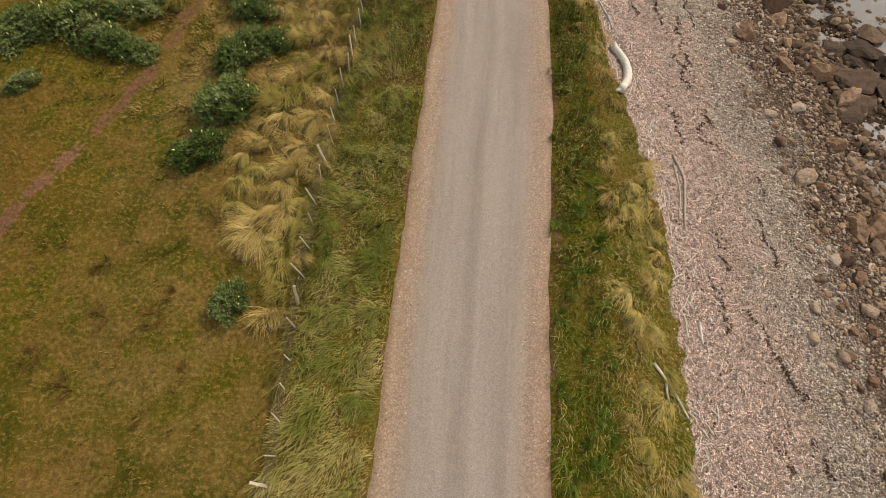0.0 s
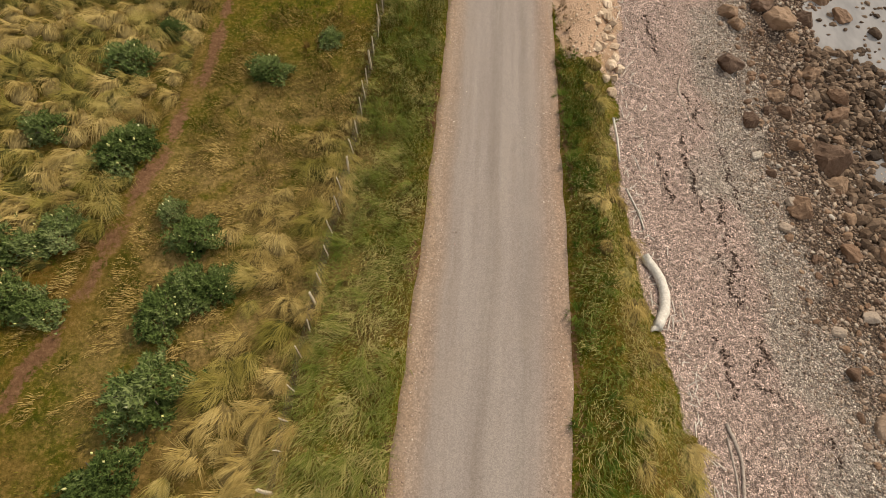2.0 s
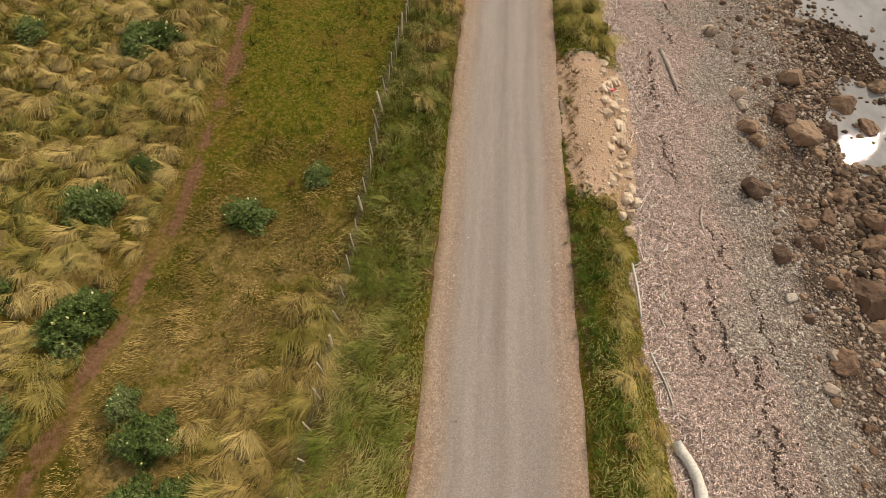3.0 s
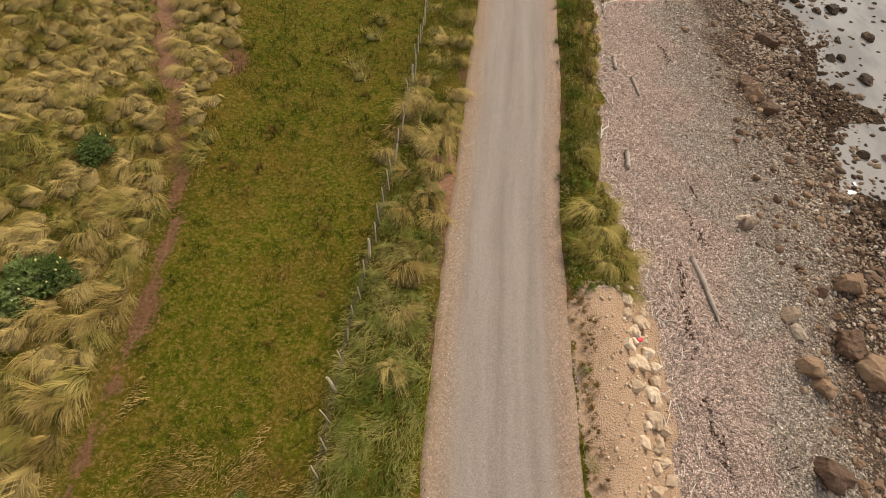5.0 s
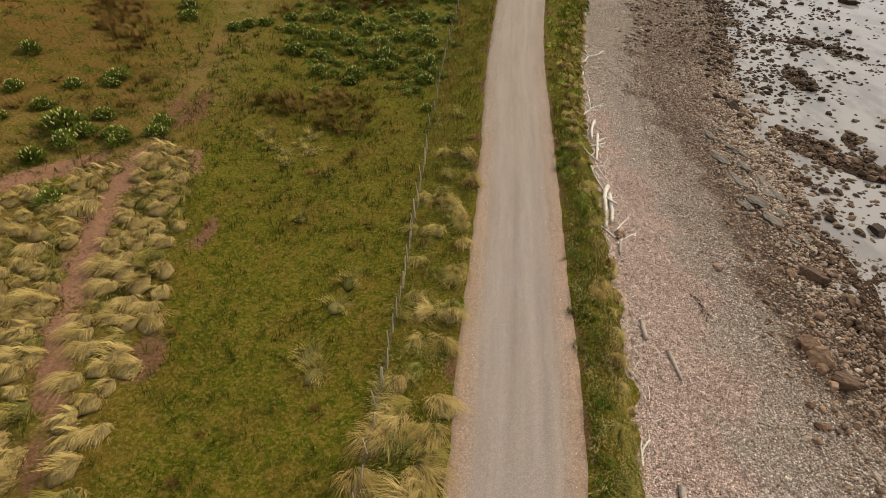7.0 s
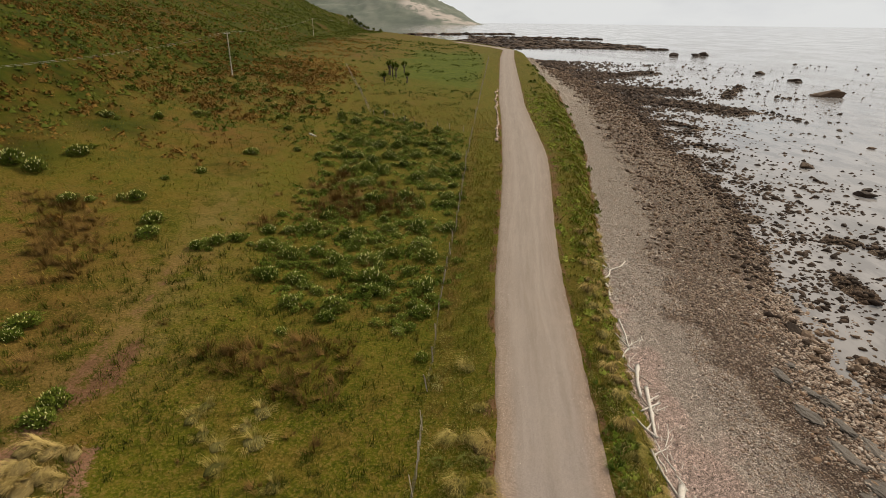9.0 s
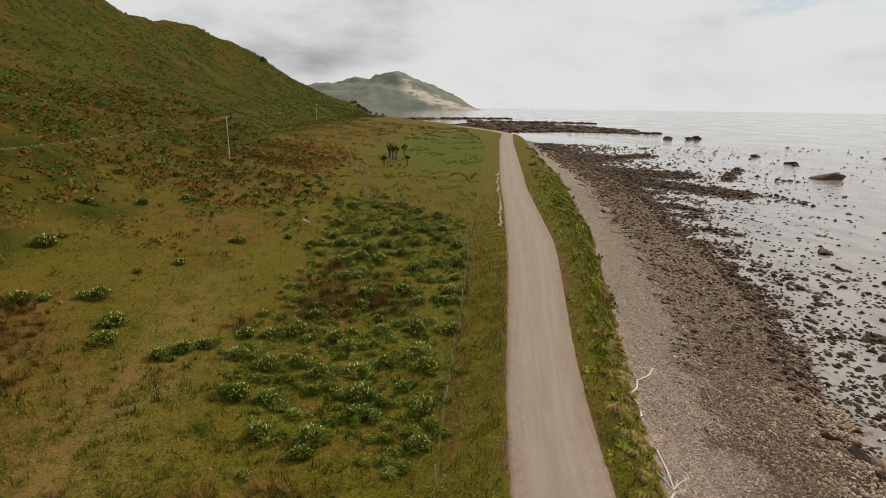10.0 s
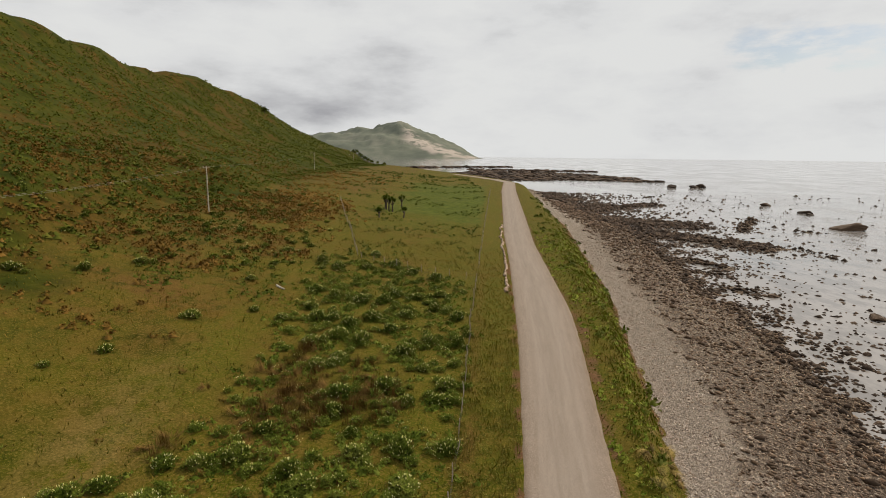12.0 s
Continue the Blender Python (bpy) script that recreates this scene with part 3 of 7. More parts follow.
soil = np.maximum(soil, 0.62 * np.exp(-((bankside - 0.10) / 0.17) ** 2) * step(88, 104, GY) * step(150, 128, GY) * (0.75 + 0.35 * waves(GX, GY, 6, 42)))
soil = np.maximum(soil, 0.75 * np.exp(-((bankside - 0.96) / 0.07) ** 2) * step(66, 82, GY) * (GX > rr))
give(me, "soil", soil)
give(me, "clay", 0.55 * step(48, 56, GY) * step(73, 68, GY) * step(-10, -12, GX) + np.exp(-(((GX - 1.1) / 1.3) ** 2 + ((GY - 46.4) / 4) ** 2)))
d = fx - GX
give(me, "lush", 0.9 * (GX > rr) * step(66, 84, GY) * step(240, 190, GY) + step(0.2, 0.8, 0.5 + 0.5 * waves(GX, GY, 13, 26)) * 0.6 + (0.6 + 0.5 * step(44, 54, GY) * step(84, 74, GY)) * step(25, 32, GY) * (GX > branch_x(GY)) + step(-0.3, 0.3, GX - fx) * step(110, 80, GY) + 0.9 * step(160, 180, GY) * step(270, 240, GY) * step(16, 8, d) + 0.8 * np.exp(-(((GX + 20) / 9) ** 2 + ((GY - 212) / 26) ** 2)) + 0.7 * np.exp(-(((GX + 4.5) / 7.5) ** 4 + ((GY - 118) / 32) ** 4)) + 0.9 * (GX > rr) * step(78, 90, GY) * step(-0.5, 0.2, waves(GX, GY, 9, 49)))
give(me, "paddock", step(0.2, 0.9, np.exp(-(((GX - fx + 14 + 0.05 * (GY - 240)) / 17) ** 4 + ((GY - 255) / 70) ** 4)) + 0.25 * waves(GX, GY, 30, 45)) * step(0, 2, d))
give(me, "straw", np.maximum(1.2 * step(6.5, 2.5, np.abs(d - 2.8)) * step(32, 26, GY) * (0.3 + 0.7 * step(11, 18, GY)), step(0.5, 1.5, branch_x(GY) - GX) * step(20, 28, GY) * step(78, 68, GY) * 0.45) * 0.8 + 0.5 * np.exp(-((GX - track_x(GY) - 1.0) / 3.2) ** 2) * step(70, 78, GY) * step(118, 96, GY))
give(me, "rust", 0.9 * np.exp(-((GX - fx - 0.7) / 0.5) ** 2) * step(68, 78, GY) * step(150, 138, GY) + 0.8 * step(-0.2, 0.5, waves(GX, GY, 15, 86)) * step(-17, -28, GX) * step(106, 122, GY) + 0.5 * step(0.1, 0.6, waves(GX, GY, 26, 27)) * step(60, 90, GY) * step(4, 14, d) + 0.65 * step(34, 20, GY) * step(-0.3, 0.6, waves(GX, GY, 8, 38)) + 1.3 * np.exp(-(((GX + 30) / 6) ** 4 + ((GY - 91) / 8) ** 4)) + 0.7 * np.exp(-(((GX + 10.5) / 3.5) ** 4 + ((GY - 104) / 7) ** 4)) + 0.35 * step(0.0, 0.7, waves(GX, GY, 5, 28)) * step(60, 80, GY) * step(0, 4, d) + 0.7 * np.exp(-(((GX + 24) / 8) ** 4 + ((GY - 76) / 7) ** 4)) + 0.6 * (GX > rr) * step(80, 92, GY) * step(0.3, 0.8, waves(GX, GY, 10, 58)))
me.materials.append(M_GROUND)
ground = tagged(new("ground", me), "olive pasture, hillside and pink-grey shingle shore", "ground", kind="structure")

# road
t = np.concatenate([np.arange(-30, 120, 0.5), np.arange(120, 520, 2.0)])
u = np.linspace(0, 1, 29)
T, U = np.meshgrid(t, u, indexing="ij")
wob = 0.05 * waves(T * 0 + 3, T, 3.0, 31) + 0.04 * waves(T * 0 + 5, T, 1.1, 32)
wob2 = 0.04 * waves(T * 0 + 9, T, 2.4, 33) + 0.03 * waves(T * 0 + 1, T, 1.0, 34)
calm = 1 - 0.75 * step(85, 115, T)
L, R = road_left(T) - 0.12 + wob * calm, road_right(T) + 0.12 + wob2 * calm
X = L + (R - L) * U
Z = road_z(T) + 0.025 + 0.05 * (1 - (2 * U - 1) ** 2) - 0.12 * (np.abs(2 * U - 1) > 0.99) - 0.018 * np.exp(-((U - 0.33) / 0.05) ** 2) - 0.018 * np.exp(-((U - 0.65) / 0.05) ** 2)
n = len(u)
i = np.arange((len(t) - 1) * (n - 1))
a = (i // (n - 1)) * n + i % (n - 1)
me = mesh_from("road", np.stack([X, T, Z], -1).reshape(-1, 3), np.stack([a, a + 1, a + 1 + n, a + n], 1))
give(me, "across", U.ravel())
me.materials.append(M_ROAD)
tagged(new("road", me), "grey-tan gravel road with worn wheel tracks", "road", kind="structure")

# sea
me, sea_x, sea_y, _ = sheet("sea", grown(10, 120, 4.0, -1500, 4950, 1.2), grown(-40, 400, 8.0, -1200, 4950, 1.2), lambda x, y: x * 0 + SEA)
give(me, "open", step(8, 75, sea_x - shore_x(sea_y)))
me.materials.append(M_WATER)
tagged(new("sea", me), "calm pale grey sea over shallow rocks", "water", kind="structure")


# far hill across the bay
def far_hill(x, y):
    u, v = (x + 300) / 520, (y - 3500) / 620
    top = along_peak(x)
    z = top * np.clip(1 - np.abs(v) ** 1.3, 0, 1)
    return SEA - 1 + z * (1 + 0.10 * waves(x, y, 260, 41)) + 6 * waves(x, y, 90, 42) * np.clip(z / 60, 0, 1)


def along_peak(x):
    return np.interp(x, [-1700, -1100, -818, -640, -480, -380, -268, -180, -90, 40, 130, 196, 230], [0, 80, 128, 150, 172, 190, 212, 190, 145, 92, 48, 8, 0])


k = Nodes("hazed_far_hillside", 0.95, 0.1)
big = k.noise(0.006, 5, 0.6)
# greens paled and greyed: the distance haze is put into the base colour
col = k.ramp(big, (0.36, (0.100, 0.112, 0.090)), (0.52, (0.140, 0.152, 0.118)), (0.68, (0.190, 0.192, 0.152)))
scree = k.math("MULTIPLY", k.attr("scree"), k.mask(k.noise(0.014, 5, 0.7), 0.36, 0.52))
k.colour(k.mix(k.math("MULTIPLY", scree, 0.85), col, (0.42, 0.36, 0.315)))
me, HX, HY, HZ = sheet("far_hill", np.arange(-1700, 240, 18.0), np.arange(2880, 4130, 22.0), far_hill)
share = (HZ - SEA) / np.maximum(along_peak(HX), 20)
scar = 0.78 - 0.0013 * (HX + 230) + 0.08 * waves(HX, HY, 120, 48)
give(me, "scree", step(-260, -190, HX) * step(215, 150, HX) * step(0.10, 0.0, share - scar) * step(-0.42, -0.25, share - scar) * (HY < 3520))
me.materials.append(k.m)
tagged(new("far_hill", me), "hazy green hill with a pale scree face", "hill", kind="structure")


# ---- makers ----
def part(name, me, mat, parent, label=""):
    """One mesh as a part of a thing."""
    if mat is not None and not me.materials:
        me.materials.append(mat)
    ob = new(name, me)
    ob.parent = parent
    return tagged(ob, label)


def empty_thing(name, m, label, category, group=""):
    ob = new(name)
    ob.matrix_world = m
    return tagged(ob, label, category, group)


RNG = np.random.RandomState(5)


def ribbon(P, head, length, lean, width, segs=2, droop=0.6):
    """Arching grass blades: foot, heading, length, lean from upright and width of each. Vertices and triangles."""
    n = len(P)
    hx, hy = np.cos(head), np.sin(head)
    rows = []
    for j in range(segs + 1):
        t = j / segs
        h = length * np.sin(lean) * t ** 1.5
        v = length * t * (1 - droop * t * np.sin(lean) ** 2)
        c = P + np.stack([hx * h, hy * h, v], 1)
        if j == segs:
            rows.append(c)
        else:
            o = np.stack([-hy, hx, 0 * hx], 1) * (width * (1 - 0.55 * t) / 2)[:, None]
            rows += [c - o, c + o]
    k = 2 * segs + 1
    V = np.stack(rows, 1).reshape(-1, 3)
    tri = []
    for j in range(segs - 1):
        a = 2 * j
        tri += [(a, a + 1, a + 3), (a, a + 3, a + 2)]
    tri.append((2 * segs - 2, 2 * segs - 1, 2 * segs))
    F = (np.array(tri)[None] + (np.arange(n) * k)[:, None, None]).reshape(-1, 3)
    return V, F


def ico(sub):
    g = (1 + 5 ** 0.5) / 2
    V = [(-1, g, 0), (1, g, 0), (-1, -g, 0), (1, -g, 0), (0, -1, g), (0, 1, g), (0, -1, -g), (0, 1, -g), (g, 0, -1), (g, 0, 1), (-g, 0, -1), (-g, 0, 1)]
    V = [Vector(v).normalized() for v in V]
    F = [(0, 11, 5), (0, 5, 1), (0, 1, 7), (0, 7, 10), (0, 10, 11), (1, 5, 9), (5, 11, 4), (11, 10, 2), (10, 7, 6), (7, 1, 8),
         (3, 9, 4), (3, 4, 2), (3, 2, 6), (3, 6, 8), (3, 8, 9), (4, 9, 5), (2, 4, 11), (6, 2, 10), (8, 6, 7), (9, 8, 1)]
    for _ in range(sub):
        mid, out = {}, []

        def half(a, b):
            key = (min(a, b), max(a, b))
            if key not in mid:
                V.append(((V[a] + V[b]) / 2).normalized())
                mid[key] = len(V) - 1
            return mid[key]
        for a, b, c in F:
            ab, bc, ca = half(a, b), half(b, c), half(c, a)
            out += [(a, ab, ca), (b, bc, ab), (c, ca, bc), (ab, bc, ca)]
        F = out
    return np.array([tuple(v) for v in V]), np.array(F)


ICO = [ico(i) for i in range(4)]
OCTA = (np.array([(1, 0, 0), (0, 1, 0), (-1, 0, 0), (0, -1, 0), (0, 0, 1), (0, 0, -1)], float), np.array([(0, 1, 4), (1, 2, 4), (2, 3, 4), (3, 0, 4), (1, 0, 5), (2, 1, 5), (3, 2, 5), (0, 3, 5)]))


def stones(x, y, r, sub=0, flat=0.6, sunk=0.25, z=None, rough=0.16):
    """Many loose stones at x, y with radius r, as one set of vertices and triangles."""
    B, F = OCTA if sub < 0 else ICO[sub]
    n = len(x)
    V = B[None] * (1 + RNG.uniform(-rough, rough, (n, len(B), 1)))
    V = V * np.stack([RNG.uniform(0.85, 1.35, n), RNG.uniform(0.65, 1.0, n), flat * RNG.uniform(0.7, 1.25, n)], 1)[:, None]
    a = RNG.uniform(0, 6.28, n)
    c, q = np.cos(a)[:, None], np.sin(a)[:, None]
    V = np.stack([V[..., 0] * c - V[..., 1] * q, V[..., 0] * q + V[..., 1] * c, V[..., 2] + 0.25 * V[..., 0] * RNG.uniform(-1, 1, n)[:, None]], -1)
    V = V * np.asarray(r)[:, None, None]
    if z is None:
        z = land_z(x, y)
    V += np.stack([x, y, z + r * flat * (1 - 2 * sunk)], 1)[:, None]
    return V.reshape(-1, 3), (F[None] + (np.arange(n) * len(B))[:, None, None]).reshape(-1, 3)


def stuff(name, V, F, mat, label, category, smooth=True):
    me = mesh_from(name, V, F, smooth)
    me.materials.append(mat)
    return tagged(new(name, me), label, category, kind="stuff")


def stone_material(name, *stops, rough=0.8, scale=1.0, spec=0.3):
    k = Nodes(name, rough, spec)
    isl = k.node("ShaderNodeNewGeometry").outputs["Random Per Island"]
    obj = k.node("ShaderNodeObjectInfo").outputs["Random"]
    f = k.math("FRACT", k.math("ADD", isl, obj), 0)
    c = k.ramp(f, *stops)
    n1, n2 = k.noise(5.0 * scale, 5, 0.65), k.noise(40.0 * scale, 3, 0.7)
    c = k.mix(k.math("MULTIPLY", k.mask(n1, 0.42, 0.68), 0.45), c, k.mix(1.0, c, (0.55, 0.50, 0.45), "MULTIPLY"))
    c = k.mix(k.math("MULTIPLY", k.mask(n2, 0.55, 0.75), 0.35), c, k.mix(1.0, c, (1.9, 1.85, 1.8), "MULTIPLY"))
    k.colour(c)
    k.bump(k.math("ADD", n1, k.math("MULTIPLY", n2, 0.4)), 0.6, 0.05 / scale)
    return k.m


M_PEBBLE = stone_material("shingle_pebble", (0.0, (0.125, 0.085, 0.066)), (0.3, (0.29, 0.200, 0.155)), (0.6, (0.43, 0.315, 0.250)), (0.85, (0.38, 0.320, 0.265)), (1.0, (0.68, 0.58, 0.48)))
M_COBBLE = stone_material("beach_cobble", (0.0, (0.115, 0.080, 0.058)), (0.25, (0.245, 0.172, 0.122)), (0.5, (0.350, 0.275, 0.208)), (0.75, (0.270, 0.182, 0.122)), (0.93, (0.400, 0.330, 0.258)), (1.0, (0.52, 0.45, 0.37)))
M_ROCK = stone_material("brown_boulder", (0.0, (0.092, 0.052, 0.031)), (0.5, (0.175, 0.100, 0.057)), (1.0, (0.270, 0.172, 0.104)), scale=0.8)
M_WET = stone_material("wet_dark_rock", (0.0, (0.030, 0.020, 0.014)), (0.5, (0.060, 0.040, 0.028)), (1.0, (0.118, 0.078, 0.052)), rough=0.85, scale=0.6, spec=0.12)
M_EDGE = stone_material("damp_stone", (0.0, (0.086, 0.055, 0.037)), (0.4, (0.205, 0.136, 0.090)), (0.75, (0.310, 0.214, 0.145)), (1.0, (0.45, 0.36, 0.27)), rough=0.6)
M_WEEDY = stone_material("weedy_cobble", (0.0, (0.048, 0.032, 0.021)), (0.5, (0.115, 0.074, 0.047)), (1.0, (0.230, 0.160, 0.108)), rough=0.85, spec=0.12)
M_SLAB = stone_material("grey_rock_slab", (0.0, (0.060, 0.048, 0.037)), (1.0, (0.115, 0.094, 0.074)), rough=0.7, scale=0.5)
M_PALE = stone_material("pale_limestone", (0.0, (0.42, 0.305, 0.205)), (0.5, (0.54, 0.405, 0.280)), (1.0, (0.65, 0.51, 0.375)))


def wood_material(name, a, b):
    k = Nodes(name, 0.8, 0.2)
    tc = k.node("ShaderNodeTexCoord").outputs["Object"]
    g = k.noise(14.0, 5, 0.7, tc, 0.4)
    k.colour(k.mix(k.mask(g, 0.3, 0.7), a, b))
    k.bump(g, 0.5, 0.02)
    return k.m


M_DRIFT = wood_material("bleached_driftwood", (0.42, 0.37, 0.31), (0.66, 0.61, 0.54))
M_DRIFT2 = wood_material("weathered_driftwood", (0.24, 0.185, 0.145), (0.44, 0.37, 0.31))
M_POST = wood_material("weathered_fence_timber", (0.40, 0.32, 0.22), (0.62, 0.53, 0.39))
M_POLE = wood_material("pole_timber", (0.24, 0.21, 0.16), (0.38, 0.34, 0.27))
k = Nodes("rusty_wire", 0.6, 0.3)
k.colour(k.mix(k.noise(3.0), (0.045, 0.034, 0.026), (0.10, 0.08, 0.06)))
M_WIRE = k.m
k = Nodes("bare_aluminium_line", 0.45, 0.5)
k.colour(k.mix(k.noise(2.0), (0.30, 0.28, 0.25), (0.42, 0.40, 0.36)))
M_LINE = k.m
k = Nodes("dark_bark", 0.9, 0.1)
k.colour(k.mix(k.noise(6.0), (0.045, 0.035, 0.026), (0.10, 0.08, 0.06)))
M_BARK = k.m
k = Nodes("dead_seaweed", 0.8, 0.2)
k.colour(k.mix(k.noise(9.0), (0.030, 0.018, 0.013), (0.080, 0.048, 0.034)))
M_WEED = k.m


def tube(points, radii, sides=7, wobble=0.0, seed=0):
    """A closed limb along points, with a radius at each."""
    r = np.random.RandomState(seed)
    P = np.array(points, float)
    V, F = [], []
    for i, p in enumerate(P):
        d = P[min(i + 1, len(P) - 1)] - P[max(i - 1, 0)]
        d = d / np.linalg.norm(d)
        a = np.cross(d, (0, 0, 1) if abs(d[2]) < 0.9 else (1, 0, 0))
        a = a / np.linalg.norm(a)
        b = np.cross(d, a)
        for k in range(sides):
            t = 6.2832 * k / sides
            q = radii[i] * (1 + wobble * r.uniform(-1, 1))
            V.append(p + q * (math.cos(t) * a + math.sin(t) * b))
    m = len(P)
    for i in range(m - 1):
        for k in range(sides):
            a, b = i * sides + k, i * sides + (k + 1) % sides
            F += [(a, b, b + sides), (a, b + sides, a + sides)]
    for base, i in ((0, 0), ((m - 1) * sides, m - 1)):
        V.append(P[i])
        for k in range(sides):
            F.append((base + k, base + (k + 1) % sides, len(V) - 1))
    return np.array(V), np.array(F)


def merged(pieces):
    V, F, n = [], [], 0
    for v, f in pieces:
        V.append(v)
        F.append(f + n)
        n += len(v)
    return np.concatenate(V), np.concatenate(F)


# ---- fence ----
def post_mesh(name, h, w, seed, mat=None):
    """A riven, slightly bent stake with a slanted top."""
    r = np.random.RandomState(seed)
    b = [(r.uniform(-0.02, 0.02), r.uniform(-0.02, 0.02)) for _ in range(3)]
    pts = [(0, 0, -0.25), (b[0][0], b[0][1], h * 0.35), (b[1][0], b[1][1], h * 0.7), (b[2][0], b[2][1], h)]
    V, F = tube(pts, [w * 0.55, w * 0.52, w * 0.5, w * 0.46], 5, 0.12, seed)
    V[:, 0] *= 0.8
    V[15:20, 2] += r.uniform(-0.03, 0.03, 5)
    me = mesh_from(name, V, F, False)
    me.materials.append(mat or M_POST)
    return me


BATTENS = [post_mesh("batten", 1.12, 0.055, i) for i in range(4)]
POSTS = [post_mesh("post", 1.22, 0.11, 10 + i) for i in range(3)]
OLD_POSTS = [post_mesh("post", 1.15, 0.075, 20 + i, M_DRIFT2) for i in range(3)]


def wire_fence(line, label, gap=0.98, every=6, wires=6, old=False):
    """Posts and battens along a line of (x, y), with wires between them."""
    line = np.array(line, float)
    d = np.concatenate([[0], np.cumsum(np.linalg.norm(np.diff(line, axis=0), axis=1))])
    n = int(d[-1] / gap)
    s = (np.arange(n) + 0.5) * gap + RNG.uniform(-0.12, 0.12, n)
    X, Y = np.interp(s, d, line[:, 0]), np.interp(s, d, line[:, 1])
    X = X + RNG.uniform(-0.05, 0.05, n)
    Z = land_z(X, Y)
    f = empty_thing("wire_fence", pose(X[0], Y[0], Z[0]), label, "fence")
    tops = []
    for i in range(n):
        big = i % every == 2
        ob = part("post" if big else "batten", OLD_POSTS[i % 3] if old else (POSTS if big else BATTENS)[i % (3 if big else 4)], None, f)
        ob.matrix_basis = pose(X[i] - X[0], Y[i] - Y[0], Z[i] - Z[0], RNG.uniform(-7, 7), RNG.uniform(-8, 8), RNG.uniform(0, 360))
        tops.append((X[i] - X[0], Y[i] - Y[0], Z[i] - Z[0]))
    tops = np.array(tops)
    for j in range(wires):
        h = 0.16 + 0.82 * j / (wires - 1)
        V, F = tube(tops + (0.03, 0, h), np.full(n, 0.0045), 3)
        part("wire", mesh_from("wire", V, F), M_WIRE, f, "thin rusty fence wire" if j == 0 else "")
    return f


yy = np.arange(74.5, 146, 4.0)
wire_fence(np.stack([fence_x(yy), yy], 1), "old post and wire fence beside the lupins", gap=2.6, every=3, wires=3, old=True)
yy = np.arange(-2, 76, 4.0)
wire_fence(np.stack([fence_x(yy), yy], 1), "weathered timber post and wire fence beside the road")
wire_fence([(6.2, 141), (-1.5, 144), (-10.9, 150), (-16.2, 174), (-19.2, 186), (-26, 216)], "old post and wire fence across the pasture", gap=2.2, wires=3, old=True)
yy = np.arange(147, 290, 6.0)
wire_fence(np.stack([fence_x(yy), yy], 1), "distant post and wire fence along the road verge", gap=3.0, every=2, wires=3, old=True)


# ---- grasses ----
def tussock_mesh(name, n, mat, wind=0.55, length=(0.55, 1.05), spread=0.30, width=0.022, lean=(0.35, 1.25), segs=2, dome=0.0, droop=0.6, heart=None):
    """Locks of blades springing from a small dome; heart: the material of the matted dead leaves inside."""
    locks = max(7, n // 16)
    la, lq, lh = RNG.uniform(0, 6.283, locks), spread * np.sqrt(RNG.uniform(0, 1, locks)), RNG.normal(0, 0.35, locks)
    ll, ln = RNG.uniform(*lean, locks), RNG.uniform(*length, locks)
    j = RNG.randint(locks, size=n)
    a = la[j] + RNG.normal(0, 0.30, n)
    q = np.clip(lq[j] + RNG.normal(0, 0.06, n), 0, 1.1 * spread)
    P = np.stack([q * np.cos(a), q * np.sin(a), dome * (1 - (q / spread) ** 2) - 0.03], 1)
    hx, hy = np.cos(a) - 0.22 * wind, np.sin(a) - wind
    head = np.arctan2(hy, hx) + lh[j] + RNG.normal(0, 0.14, n)
    L = ln[j] * RNG.uniform(0.6, 1.15, n)
    V, F = ribbon(P, head, L, np.clip(ll[j] + RNG.normal(0, 0.12, n), 0.1, 1.55), np.full(n, width) * RNG.uniform(0.6, 1.5, n), segs, droop)
    blades = len(F)
    if heart is not None:
        v, f = ICO[1]
        v = v * (1 + RNG.uniform(-0.28, 0.28, (len(v), 1))) * (0.95 * spread, 1.15 * spread, 0.6 * dome + 0.06) + (-0.03 * wind, -0.10 * wind, 0.0)
        V, F = merged([(V, F), (v, f)])
    me = mesh_from(name, V, F)
    me.materials.append(mat)
    if heart is not None:
        me.materials.append(heart)
        me.polygons.foreach_set("material_index", (np.arange(len(F)) >= blades).astype(np.int32))
    return me


def thatch_material(name, *stops):
    """Matted leaves: fine streaks down the side of a tussock."""
    k = Nodes(name, 0.95, 0.05)
    lie = k.node("ShaderNodeMapping")
    lie.inputs["Scale"].default_value = (34.0, 5.0, 9.0)
    k.link(k.node("ShaderNodeTexCoord").outputs["Object"], lie.inputs[0])
    f = k.math("ADD", k.math("MULTIPLY", k.noise(1.0, 4, 0.65, lie.outputs[0]), 0.75), k.math("MULTIPLY", k.node("ShaderNodeObjectInfo").outputs["Random"], 0.25))
    k.colour(k.ramp(f, *stops))
    k.bump(f, 0.9, 0.06)
    return k.m


M_THATCH = thatch_material("straw_thatch", (0.30, (0.045, 0.032, 0.010)), (0.50, (0.130, 0.094, 0.034)), (0.72, (0.270, 0.200, 0.082)))
M_THATCH_GREEN = thatch_material("green_thatch", (0.30, (0.034, 0.034, 0.007)), (0.50, (0.096, 0.086, 0.022)), (0.72, (0.210, 0.172, 0.064)))
T_STRAW = [tussock_mesh("tussock", 290, M_STRAW, 1.7, (0.4, 1.2), 0.40, 0.013, (0.55, 1.5), 2, 0.26, 1.05, M_THATCH) for _ in range(5)]
T_GREEN = [tussock_mesh("tussock", 290, M_TGREEN, 1.7, (0.4, 1.2), 0.40, 0.013, (0.55, 1.5), 2, 0.26, 1.05, M_THATCH_GREEN) for _ in range(5)]
